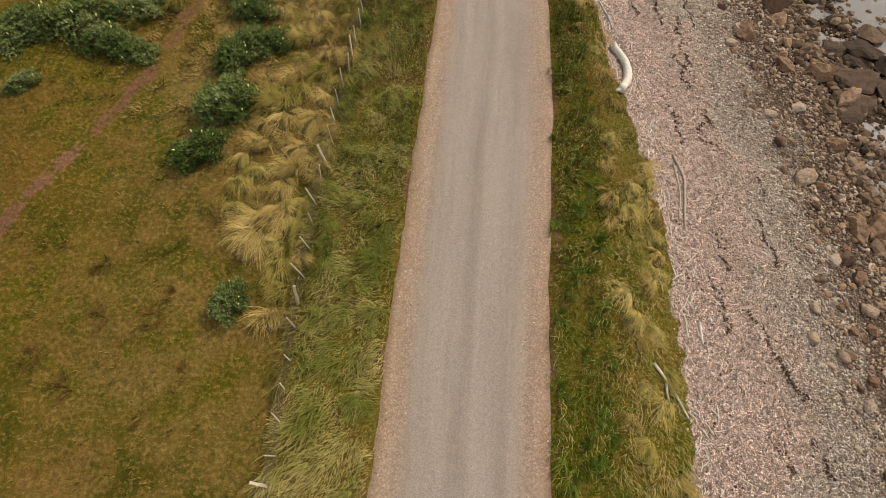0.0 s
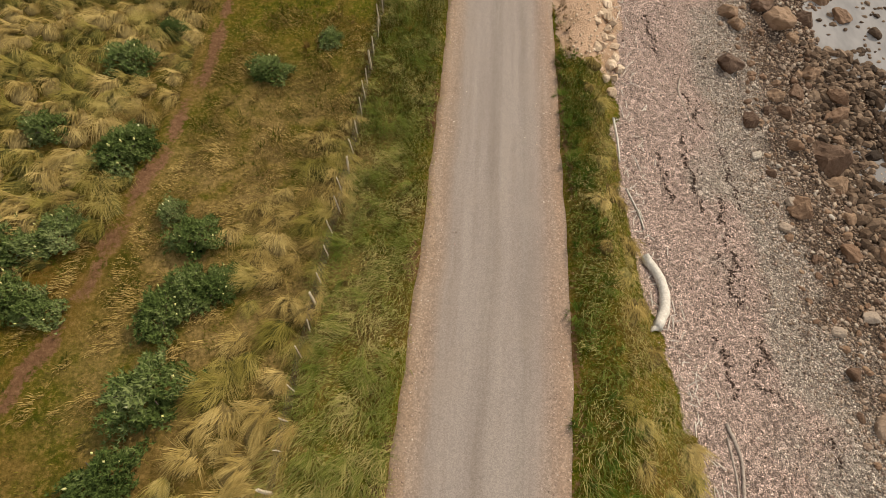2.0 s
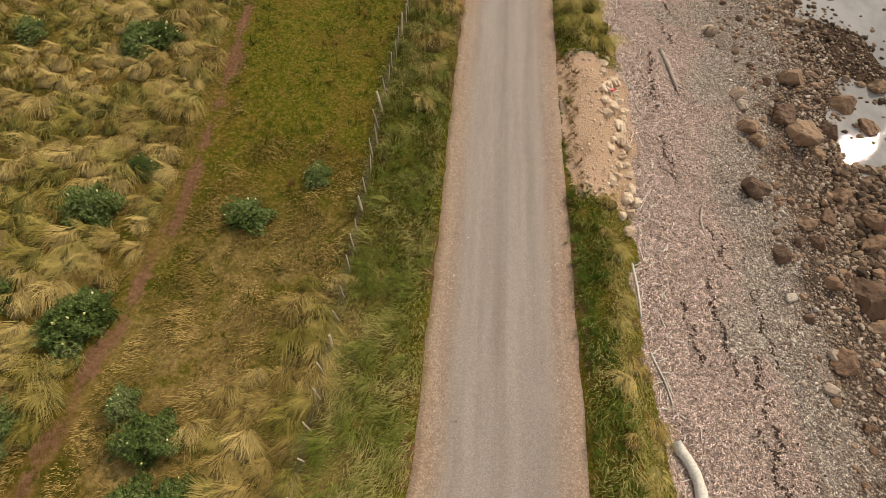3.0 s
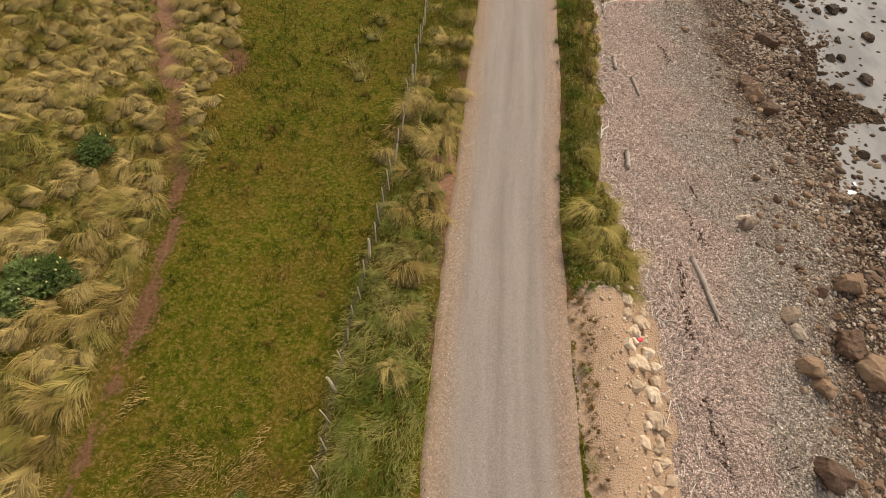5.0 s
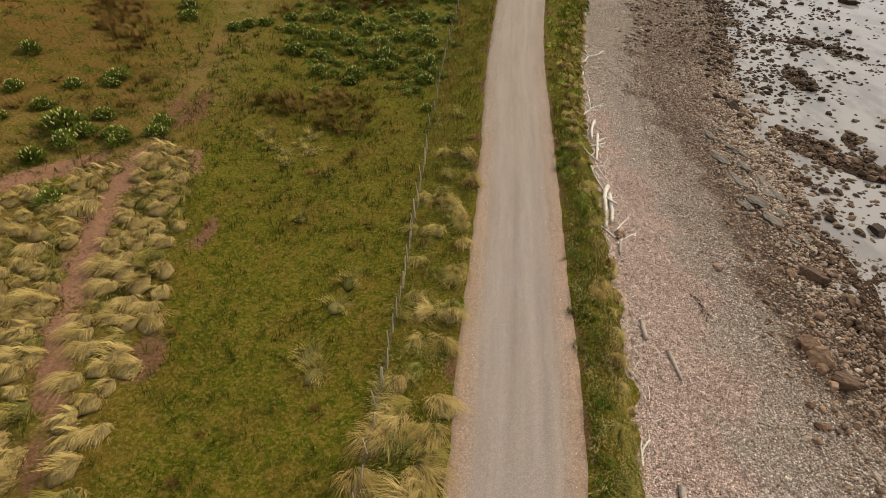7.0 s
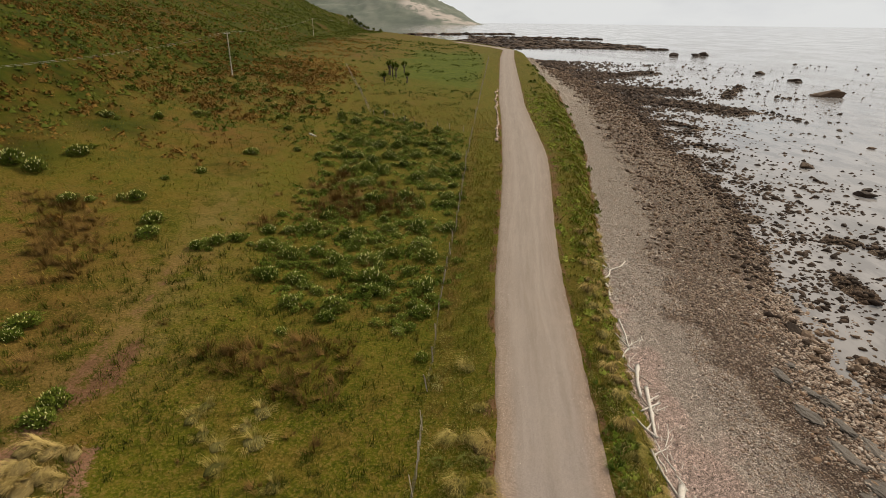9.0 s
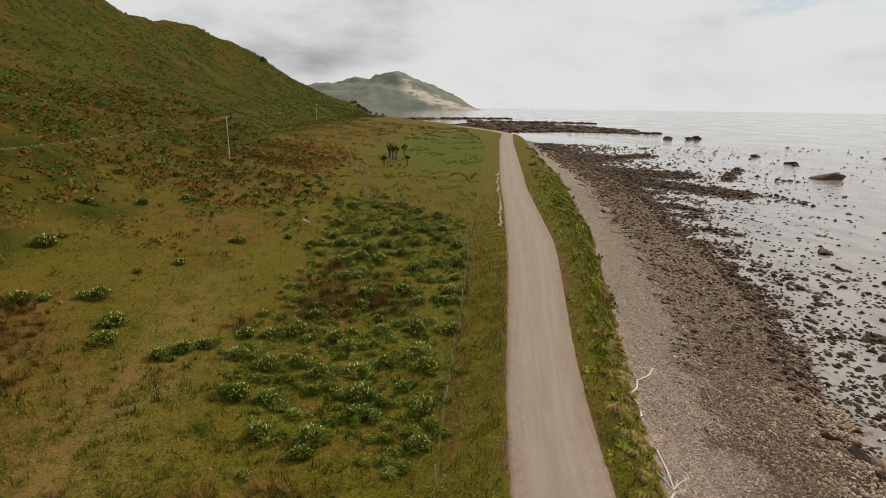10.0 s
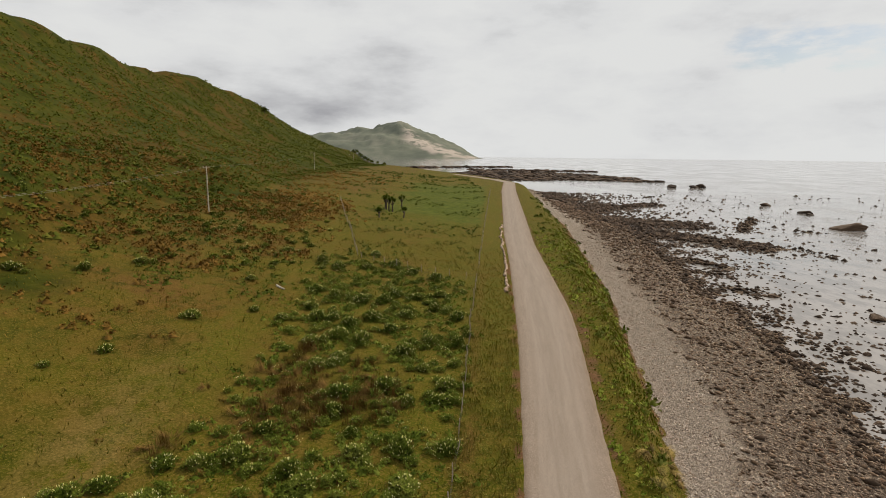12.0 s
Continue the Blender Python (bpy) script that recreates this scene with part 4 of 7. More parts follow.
T_VERGE = [tussock_mesh("tussock", 200, M_VERGE, 1.6, (0.4, 1.1), 0.42, 0.014, (0.4, 1.45), 2, 0.16, 0.95) for _ in range(5)]
T_STRAW_THIN = [tussock_mesh("tussock", 150, M_STRAW, 1.7, (0.4, 1.15), 0.42, 0.016, (0.55, 1.5), 2, 0.26, 1.05, M_THATCH) for _ in range(6)]
T_GREEN_THIN = [tussock_mesh("tussock", 150, M_TGREEN, 1.7, (0.4, 1.15), 0.42, 0.016, (0.55, 1.5), 2, 0.26, 1.05, M_THATCH_GREEN) for _ in range(6)]
T_RUSH = [tussock_mesh("rush_clump", 130, M_RUSH, 0.5, (0.45, 0.85), 0.40, 0.022, (0.15, 1.05), 1, 0.12, 0.6) for _ in range(4)]
T_SEDGE = [tussock_mesh("sedge_clump", 170, M_TGREEN, 0.7, (0.35, 0.75), 0.30, 0.014, (0.3, 1.3), 2, 0.12, 0.8, M_THATCH_GREEN) for _ in range(2)]
T_LEAFY = [tussock_mesh("leafy_clump", 150, M_LUSH, 0.8, (0.35, 0.8), 0.34, 0.022, (0.2, 1.2), 1) for _ in range(3)]


def plant(meshes, x, y, size, name, label, category, group, up=1.0):
    ob = new(name, meshes[RNG.randint(len(meshes))])
    ob.matrix_world = pose(x, y, float(land_z(x, y)), 0, 0, RNG.uniform(-50, 40)) @ Matrix.Diagonal((size * RNG.uniform(0.8, 1.2), size * RNG.uniform(0.85, 1.3), size * up * RNG.uniform(0.75, 1.15), 1))
    return tagged(ob, label, category, group)


def joined(meshes, places, sizes, name, label, category):
    """Many plants of one kind in one mesh."""
    shapes = []
    for me in meshes:
        v = np.empty(len(me.vertices) * 3, np.float32)
        me.vertices.foreach_get("co", v)
        f = np.empty(len(me.loops), np.int32)
        me.loops.foreach_get("vertex_index", f)
        m = np.empty(len(me.polygons), np.int32)
        me.polygons.foreach_get("material_index", m)
        shapes.append((v.reshape(-1, 3), f.reshape(-1, 3), m))
    out, mats = [], []
    for (x, y), q in zip(places, sizes):
        v, f, m = shapes[RNG.randint(len(shapes))]
        a = RNG.uniform(-0.6, 0.6)
        c, d = math.cos(a) * q, math.sin(a) * q
        out.append((np.stack([v[:, 0] * c - v[:, 1] * d + x, v[:, 0] * d + v[:, 1] * c + y, v[:, 2] * q + float(land_z(x, y))], 1), f))
        mats.append(m)
    ob = stuff(name, *merged(out), meshes[0].materials[0], label, category)
    for extra in list(meshes[0].materials)[1:]:
        ob.data.materials.append(extra)
    ob.data.polygons.foreach_set("material_index", np.concatenate(mats))
    return ob


def spaced(n, x0, x1, y0, y1, inside, least):
    """Up to n places in a rectangle that lie inside, no two closer than least."""
    got, cell = [], {}
    for _ in range(n * 12):
        if len(got) >= n:
            break
        x, y = RNG.uniform(x0, x1), RNG.uniform(y0, y1)
        if not inside(x, y):
            continue
        c = (int(x // least), int(y // least))
        if any(math.hypot(x - p[0], y - p[1]) < least for i in (-1, 0, 1) for j in (-1, 0, 1) for p in cell.get((c[0] + i, c[1] + j), ())):
            continue
        cell.setdefault(c, []).append((x, y))
        got.append((x, y))
    return got


def inside_poly(poly):
    def test(x, y):
        hit = False
        for (ax, ay), (bx_, by) in zip(poly, poly[1:] + poly[:1]):
            if (ay > y) != (by > y) and x < (bx_ - ax) * (y - ay) / (by - ay) + ax:
                hit = not hit
        return hit
    return test


strip = inside_poly([(-7.4, 21.0), (-5.4, 23.6), (-4.2, 27.0), (-3.2, 27.0), (-3.4, 24), (-3.9, 20), (-4.1, 15.8), (-4.5, 11.2), (-4.9, 7.1), (-5.2, 5.4), (-5.9, 6.2), (-6.8, 8.6), (-8.3, 11.6), (-6.9, 14.2), (-6.3, 17.4), (-6.6, 19.5)])


# bushes that stand among the tussocks, with their widths
bushes_in_tussocks = [(-13.2, 29.3, 2.4), (-11.9, 24.2, 2.0), (-11.6, 24.8, 1.5), (-12.3, 24.4, 1.4), (-15.2, 25.2, 1.7), (-13.2, 20.6, 1.8), (-9.5, 21.6, 1.2), (-19.2, 39, 1.8), (-14.2, 39.2, 2.1), (-13.2, 39.8, 1.6), (-7.2, 29.2, 1.7), (-4.8, 31.5, 1.2), (-14.5, 46.5, 1.8), (-11.8, 31.5, 1.3)]


def tussock_field(x, y):
    if any((x - a) ** 2 + (y - b) ** 2 < (0.42 * w + 0.25) ** 2 for a, b, w in bushes_in_tussocks):
        return False
    if abs(x - float(track_x(y))) < 0.75 or x > float(branch_x(y)) - 0.3:
        return False
    if x > float(track_x(y)):
        return y > 44
    if x < -27.5 + 4 * waves(x, y, 6, 56):
        return False
    if x < -17 and y > max(58.0, 64.0 + 1.15 * (x + 21)):
        return False
    return y > 19 + 0.5 * (-10 - x) - 3 * waves(x, y, 7, 52) and y < 69 + 0.2 * (x + 12)


for i, (x, y) in enumerate(spaced(95, -9, -3, 5, 34, strip, 0.72)):
    plant(T_GREEN if i % 5 < 2 else T_STRAW, x, y, RNG.uniform(0.65, 1.15), "tussock", "straw-coloured windblown tussock grass beside the fence", "grass tussock", "tussocks along the fence")
places = spaced(980, -33, -9, 19, 70, tussock_field, 0.74)
close = [p for p in places if p[0] > -13.5 and p[1] < 48][:44]
rest = [p for p in places if p not in close]
for i, (x, y) in enumerate(close):
    plant(T_GREEN if i % 5 < 2 else T_STRAW, x, y, RNG.uniform(0.8, 1.3), "tussock",
          "green windblown tussock grass on the pasture" if i % 5 < 2 else "pale straw tussock grass combed by the wind", "grass tussock", "tussocks on the pasture")
green = [p for p in rest if waves(p[0], p[1], 6, 54) + RNG.normal(0, 0.6) > 0.1 + 0.55 * float(step(46, 54, p[1]))]
straw = [p for p in rest if p not in green]
joined(T_GREEN_THIN, green, RNG.uniform(0.8, 1.35, len(green)), "green_tussocks", "green windblown tussock grass on the pasture", "grass tussocks")
joined(T_STRAW_THIN, straw, RNG.uniform(0.8, 1.35, len(straw)), "straw_tussocks", "pale straw tussock grass combed by the wind", "grass tussocks")
bank = spaced(175, 4, 18, 0, 104, lambda x, y: 0.46 < (x - float(road_right(y))) / float(foot_x(y) - road_right(y)) < 0.95 and not 31.2 < y < 40.2, 0.70)
for i, (x, y) in enumerate(bank[:45]):
    plant(T_GREEN if i % 9 < 5 else T_STRAW, x, y, RNG.uniform(0.6, 1.05), "tussock", "long drooping tussock grass on the beach bank", "grass tussock", "tussocks on the bank")
joined(T_GREEN_THIN, bank[45::2], RNG.uniform(0.6, 1.05, len(bank[45::2])), "bank_tussocks", "long drooping green tussocks on the beach bank", "grass tussocks")
joined(T_STRAW_THIN, bank[46::2], RNG.uniform(0.6, 1.05, len(bank[46::2])), "dry_bank_tussocks", "dry drooping tussocks on the beach bank", "grass tussocks")
for x, y, q in [(8.6, 41.5, 1.35), (9.3, 42.5, 1.3), (8.1, 43.0, 1.4), (9.5, 44.0, 1.25), (8.5, 44.9, 1.4), (7.5, 42.0, 1.1), (9.1, 45.7, 1.1), (7.7, 44.2, 1.2)]:
    plant(T_GREEN, x, y, q, "tussock", "tall dense green tussock at the end of the sandy bank", "grass tussock", "tussocks on the bank")
more = spaced(110, -5, 3, 3, 46, lambda x, y: 0.2 < x - float(fence_x(y)) and x < float(road_left(y)) - 0.3 and waves(x, y, 4, 57) > -0.3, 0.75)
joined(T_VERGE, more, RNG.uniform(0.7, 1.2, len(more)), "verge_clumps", "long green grass clumps combed by the wind", "grass tussocks")
verge = spaced(76, -5, 8, 1, 78, lambda x, y: 0.25 < x - float(fence_x(y)) and x < float(road_left(y)) - 0.35 and (y > 30 or waves(x, y, 5, 55) > 0.4), 0.8)
for x, y in verge:
    plant(T_VERGE if y < 46 or RNG.rand() < 0.4 else T_GREEN, x, y, RNG.uniform(0.6, 1.15), "tussock", "soft green and straw tussock on the road verge", "grass tussock", "tussocks on the verge")
for x, y, q in [(-0.2, 40.8, 1.3), (1.1, 43.7, 1.1), (1.3, 48.9, 1.2), (1.8, 66.7, 1.2), (1.9, 52.5, 1.1), (2.6, 60.4, 1.1), (0.2, 53.5, 1.1), (1.2, 49.6, 1.3), (0.6, 48.4, 1.3), (-0.4, 50.8, 1.3), (0.2, 51.7, 1.2), (1.5, 51.2, 1.2), (2.0, 55.6, 1.1), (2.3, 57.3, 1.2), (1.0, 46.8, 1.2), (-1.0, 49.3, 1.2), (-0.6, 46.4, 1.1), (0.6, 44.9, 1.2),
                (1.2, 57.5, 1.0), (0.3, 42.2, 1.1), (-0.5, 44.0, 1.1), (-1.6, 47.6, 1.2), (2.9, 62.6, 1.1), (3.1, 64.9, 1.2), (3.6, 68.6, 1.2), (3.9, 71.8, 1.1), (-0.6, 36.6, 1.0), (-0.1, 39.0, 1.1)]:
    plant(T_STRAW, x, y, q, "tussock", "large dry golden tussock leaning over the road edge", "grass tussock", "tussocks on the verge")
for x, y in [(-8.4, 70.9), (-9.3, 71.6), (-7.6, 72.4), (-8.0, 69.6), (-6.9, 71.4), (-5.3, 68.9), (-3.7, 54.6), (-2.6, 59.2), (-3.0, 57.5), (-10.2, 72.6), (-9.9, 73.6), (-7.2, 73.6), (-5.9, 64.1), (-3.3, 53.6)]:
    plant(T_SEDGE, x, y, RNG.uniform(0.9, 1.4), "sedge_clump", "grey-straw sedge clump in short pasture", "sedge", "sedge clumps")

rushes = [[(-9.5, 78.4), (-6.4, 80.1), (-3.6, 79.7), (-3.3, 76.2), (-3.9, 74.0), (-5.9, 74.1), (-8.3, 76.0)],
          [(-10.5, 102.0), (-9.6, 111.9), (-3.5, 112.4), (-2.9, 105.5), (-7.2, 101.1)],
          [(-33.9, 96.3), (-28.2, 96.3), (-22.0, 87.0), (-22.9, 83.9), (-24.1, 82.9)],
          [(-12.2, 101.4), (-10.6, 105.1), (-7.3, 106.3), (-5.4, 102.2), (-7.9, 99.8), (-10.4, 100.1)],
          [(-5.8, 105.0), (-1.7, 110.0), (-0.6, 103.4), (-4.0, 101.8)],
          [(-15.4, 97.0), (-14.1, 98.3), (-13.4, 96.9), (-14.8, 96.4)],
          [(-11.7, 108.5), (-9.3, 115.0), (-7.1, 109.6), (-9.5, 105.4)],
          [(-12.1, 77.9), (-9.6, 78.6), (-8.5, 76.0), (-10.6, 75.8)]]
for poly, n in zip(rushes, (24, 24, 60, 18, 16, 6, 14, 8)):
    px, py = [p[0] for p in poly], [p[1] for p in poly]
    for x, y in spaced(n, min(px), max(px), min(py), max(py), inside_poly(poly), 1.0):
        plant(T_RUSH, x, y, RNG.uniform(0.9, 1.6), "rush_clump", "rusty brown rush clump in damp pasture", "rushes", "rush clumps")
for x, y in [(-18.5, 67.4), (-28.4, 75.5), (-25.7, 72.9), (-25.5, 77), (-22.3, 75), (-19.8, 75.2), (-20.2, 79.4), (-24.7, 68.3)]:
    plant(T_RUSH, x, y, RNG.uniform(1.0, 1.5), "rush_clump", "rusty brown rush clump in damp pasture", "rushes", "rush clumps")
for x, y in spaced(60, -22, -1, 30, 112, lambda x, y: x < float(fence_x(y)) - 1 and x > float(branch_x(y)) + 0.5 and waves(x, y, 9, 53) > 0.15, 1.2):
    plant(T_RUSH, x, y, RNG.uniform(0.35, 0.8), "rush_clump", "small dark rush tuft in grazed turf", "rushes", "rush clumps")
for x, y in [(-11.5, 7.6), (-9.4, 5.6), (-12.8, 4.2), (-11.5, 3.3), (-9.1, 2.4), (-9.0, 6.4), (-11.0, 5.6), (-8.0, 3.8)]:
    plant(T_RUSH, x, y, RNG.uniform(0.4, 0.7), "rush_clump", "small dark rush tuft in grazed turf", "rushes", "rush clumps")


def verge_grass(name, n, lo, hi, y0, y1, mat, length, label, keep=None, width=0.02, fade=(400, 500)):
    """Blades between two lines, thinning out over the stretch called fade."""
    y = RNG.uniform(y0, y1, n)
    u = RNG.uniform(0, 1, n)
    a, b = lo(y), hi(y)
    x = a + (b - a) * u + RNG.normal(0, 0.08, n)
    k = RNG.rand(n) < step(fade[1], fade[0], y + 8 * waves(x, y, 4, 63))
    if keep is not None:
        k &= keep(x, y)
    x, y, n = x[k], y[k], int(k.sum())
    tall = 0.7 + 0.5 * np.clip(waves(x, y, 2.2, 61), -0.8, 0.8)
    P = np.stack([x, y, land_z(x, y) - 0.02], 1)
    head = -2.0 + 0.7 * waves(x, y, 2.6, 62) + RNG.normal(0, 0.45, n)
    V, F = ribbon(P, head, length * tall * RNG.uniform(0.6, 1.2, n), RNG.uniform(0.3, 1.25, n), width * (1 + np.clip(y - 55, 0, 90) / 80) * RNG.uniform(0.6, 1.4, n), 2)
    return stuff(name, V, F, mat, label, "grass")


def not_sand(x, y):
    """Grass stops short of the sandy bank, but for a few tufts by the road."""
    return ~((np.abs(y - 35.7) < 4.8) & (x > road_right(y) + 0.55 + 0.35 * waves(x, y, 2.0, 64)) | (np.abs(y - 35.7) < 4.8) & (waves(x, y, 1.6, 65) < 0.55))


def off_pullout(x, y):
    """Clear of the bare gravel beside the road."""
    return ((x - 1.2) / 1.0) ** 2 + ((y - 46.4) / 3.6) ** 2 + 0.4 * waves(x, y, 1.5, 70) > 1


verge_grass("verge_grass", 56000, lambda y: fence_x(y) - 0.3, lambda y: road_left(y) + 0.02, -1, 62, M_VERGE, 0.72, "long mixed green grass between fence and road", off_pullout, fade=(18, 62))
# dark blades added along the fence for the shadows of its wires
verge_grass("fence_thatch", 8000, lambda y: fence_x(y) - 0.28, lambda y: fence_x(y) + 0.22, 1, 36, M_RUSH, 0.5, "dark blades put in for the shadow band along the fence wires", fade=(30, 38))
verge_grass("dry_grass", 40000, lambda y: track_x(y) - 1.2, lambda y: fence_x(y) - 0.2, 14, 36, M_DRYGRASS, 0.38, "rank straw-coloured grass on the pasture", lambda x, y: (np.abs(x - track_x(y)) > 0.5) & (waves(x, y, 4, 66) + 0.5 * waves(x, y, 1.5, 67) > -0.55 + 1.2 * step(31, 37, y) + 0.9 * step(20, 15, y)), fade=(32, 40))
verge_grass("verge_tufts", 36000, lambda y: fence_x(y) - 0.3, lambda y: road_left(y) - 0.05, 23, 165, M_VERGE_DRY, 0.6, "rough green and straw grass beside the road", off_pullout, fade=(70, 165))
verge_grass("bank_grass", 36000, lambda y: road_right(y) + 0.15, lambda y: foot_x(y) - 0.1, -1, 90, M_VERGE, 0.6, "rank green grass on the seaward bank", not_sand, fade=(60, 95))
verge_grass("bank_edge_grass", 15000, lambda y: road_right(y) * 0.52 + foot_x(y) * 0.48, lambda y: foot_x(y) + 0.05, -1, 72, M_DRYBANK, 0.6, "dry straw and green grass along the bank edge", not_sand, fade=(56, 74))
verge_grass("bank_green_grass", 13000, lambda y: road_right(y) * 0.62 + foot_x(y) * 0.38, lambda y: foot_x(y) - 0.3, 84, 235, M_BANKGREEN, 0.5, "bright green grass on the seaward bank", lambda x, y: waves(x, y, 12, 68) + 0.5 * waves(x, y, 4, 69) > -0.05, width=0.035, fade=(150, 240))
verge_grass("roadside_grass", 17000, lambda y: road_right(y) + 0.12, lambda y: road_right(y) * 0.58 + foot_x(y) * 0.42, -1, 84, M_LUSH, 0.45, "dense dark green grass along the road edge", not_sand, fade=(24, 60))
verge_grass("far_bank_turf", 6000, lambda y: road_right(y) + 0.02, lambda y: foot_x(y) - 0.2, 70, 230, M_TURF_FAR, 0.45, "yellow-green grass on the seaward bank", width=0.035, fade=(140, 235))
verge_grass("far_verge_grass", 6000, lambda y: road_right(y) * 0.7 + foot_x(y) * 0.3, lambda y: foot_x(y) - 0.2, 76, 230, M_VERGE_DRY, 0.55, "rough green grass on the seaward bank", width=0.03, fade=(140, 235))
for x, y in spaced(120, 3.5, 14, 0, 84, lambda x, y: 0.04 < (x - float(road_right(y))) / float(foot_x(y) - road_right(y)) < 0.45 and not 31.2 < y < 40.2 and RNG.rand() < float(step(84, 40, y)) + 0.15, 0.62):
    plant(T_LEAFY, x, y, RNG.uniform(0.6, 1.0), "leafy_clump", "lush dark green grass clump on the verge", "grass clump", "leafy clumps")


def pasture(n, x0, x1, y0, y1, length, width, seed, name, mat, edge):
    x, y = RNG.uniform(x0, x1, n), RNG.uniform(y0, y1, n)
    k = (x < edge(y) - 0.15) & (np.abs(x - track_x(y)) > 0.5) & (waves(x, y, 1.4, seed) + RNG.normal(0, 0.5, n) > 0.0)
    x, y = x[k], y[k]
    P = np.stack([x, y, land_z(x, y) - 0.01], 1)
    m = len(x)
    V, F = ribbon(P, RNG.uniform(0, 6.28, m), length * RNG.uniform(0.5, 1.3, m), RNG.uniform(0.2, 1.2, m), width * RNG.uniform(0.7, 1.4, m), 2)
    return stuff(name, V, F, mat, "short grazed olive turf", "grass")


def tufts(n, x0, x1, y0, y1, keep, size, mat, name, label, blades=7):
    """Small grass tufts of a few blades each."""
    x, y = RNG.uniform(x0, x1, n), RNG.uniform(y0, y1, n)
    k = keep(x, y) & (np.abs(x - track_x(y)) > 0.5)
    x, y = x[k], y[k]
    m = len(x)
    q = size * RNG.uniform(0.5, 1.5, m) * (1 + np.clip(y - 60, 0, 100) / 80)
    X, Y, Q = np.repeat(x, blades), np.repeat(y, blades), np.repeat(q, blades)
    m = len(X)
    X, Y = X + RNG.normal(0, 0.3, m) * Q, Y + RNG.normal(0, 0.3, m) * Q
    P = np.stack([X, Y, land_z(X, Y) - 0.01], 1)
    V, F = ribbon(P, RNG.uniform(0, 6.28, m), Q * RNG.uniform(0.6, 1.3, m), RNG.uniform(0.2, 1.2, m), 0.10 * Q, 1)
    return stuff(name, V, F, mat, label, "grass")


M_TUFT = blade_material("dark_tuft", (0.1, (0.026, 0.034, 0.002)), (0.5, (0.058, 0.064, 0.005)), (0.9, (0.105, 0.092, 0.011)))
tufts(8500, -24, 3, 8, 92, lambda x, y: (x < fence_x(y) - 0.2) & (waves(x, y, 8, 78) + 0.8 * waves(x, y, 2.2, 79) + 0.6 * step(42, 52, y) > 0.45), 0.30, M_TUFT, "coarse_tufts", "coarse dark green tufts in the pasture", 9)
tufts(14000, -24, 3, -2, 84, lambda x, y: (x < fence_x(y) - 0.2) & (waves(x, y, 6, 73) + 0.7 * waves(x, y, 1.7, 75) + 0.5 * step(42, 52, y) > 0.3), 0.17, M_TUFT, "dark_tufts", "dark green tufts in the grazed pasture")
tufts(11000, -24, 3, -2, 90, lambda x, y: (x < fence_x(y) - 0.2) & (waves(x, y, 5, 74) > 0.2), 0.13, M_TURF, "dry_tufts", "dry straw-coloured tufts in the grazed pasture", 6)
tufts(12000, -70, 10, 78, 190, lambda x, y: (x < fence_x(y) - 0.3) & (waves(x, y, 11, 76) + 0.6 * waves(x, y, 3, 77) > 0.2), 0.22, M_TUFT, "field_tufts", "dark green tufts on the rough pasture", 5)
pasture(46000, -20, 3, -2, 44, 0.16, 0.028, 71, "turf", M_TURF, fence_x)
pasture(32000, -20, 3, 44, 80, 0.17, 0.032, 71, "green_turf", M_TURF_GREEN, fence_x)
pasture(56000, -48, 13, 72, 165, 0.24, 0.06, 72, "far_turf", M_TURF_FAR, lambda y: np.where(y > 95, road_left(y), fence_x(y)))


# ---- lupins ----
def lupin_meshes(n, spikes, seed, fingers=5, size=1.0, segs=2):
    """Foliage of many small pointed leaflets over a dome, and upright flower spikes."""
    r = np.random.RandomState(seed)
    a, e = r.uniform(0, 6.283, n), np.arcsin(r.uniform(0.02, 1, n))
    lump = 1 + (0.26 * np.sin(2 * a + seed) + 0.22 * np.sin(5 * a + 2.3 * seed + 3 * e)) * np.cos(e) + r.normal(0, 0.12, n)
    q = r.uniform(0.72, 1.0, n) * lump
    P = np.stack([q * np.cos(e) * np.cos(a), q * np.cos(e) * np.sin(a), 0.85 * q * np.sin(e)], 1) * 0.55
    V, F = [], []
    for k in range(fingers):
        h = a + 6.2832 / fingers * k + r.uniform(-0.3, 0.3, n)
        v, f = ribbon(P, h, size * r.uniform(0.08, 0.14, n), r.uniform(0.7, 1.5, n), size * r.uniform(0.035, 0.055, n), segs)
        V.append(v)
        F.append(f)
    leaf = mesh_from("foliage", *merged(list(zip(V, F))))
    leaf.materials.append(M_LEAF)
    pieces = []
    for _ in range(spikes):
        b, t = r.uniform(0, 6.283), math.asin(r.uniform(0.3, 1.0))
        d = np.array([math.cos(t) * math.cos(b), math.cos(t) * math.sin(b), 0.85 * math.sin(t)]) * 0.56
        top = d * 1.10 + np.array([0, 0, r.uniform(0.05, 0.09)])
        q = r.uniform(0.024, 0.036)
        up = (top - d) / 2
        pieces.append((OCTA[0] * (q, q, 0) + OCTA[0][:, 2:] * up + (d + top) / 2, OCTA[1]))
    bloom = mesh_from("bloom", *merged(pieces))
    bloom.materials.append(M_FLOWER)
    stem = mesh_from("stem", *merged([tube([(0, 0, -0.05), (0.2 * math.cos(b), 0.2 * math.sin(b), 0.25), (0.36 * math.cos(b), 0.36 * math.sin(b), 0.38)], [0.025, 0.018, 0.01], 3) for b in (0.3, 2.4, 4.5)]))
    stem.materials.append(M_BARK)
    return leaf, bloom, stem


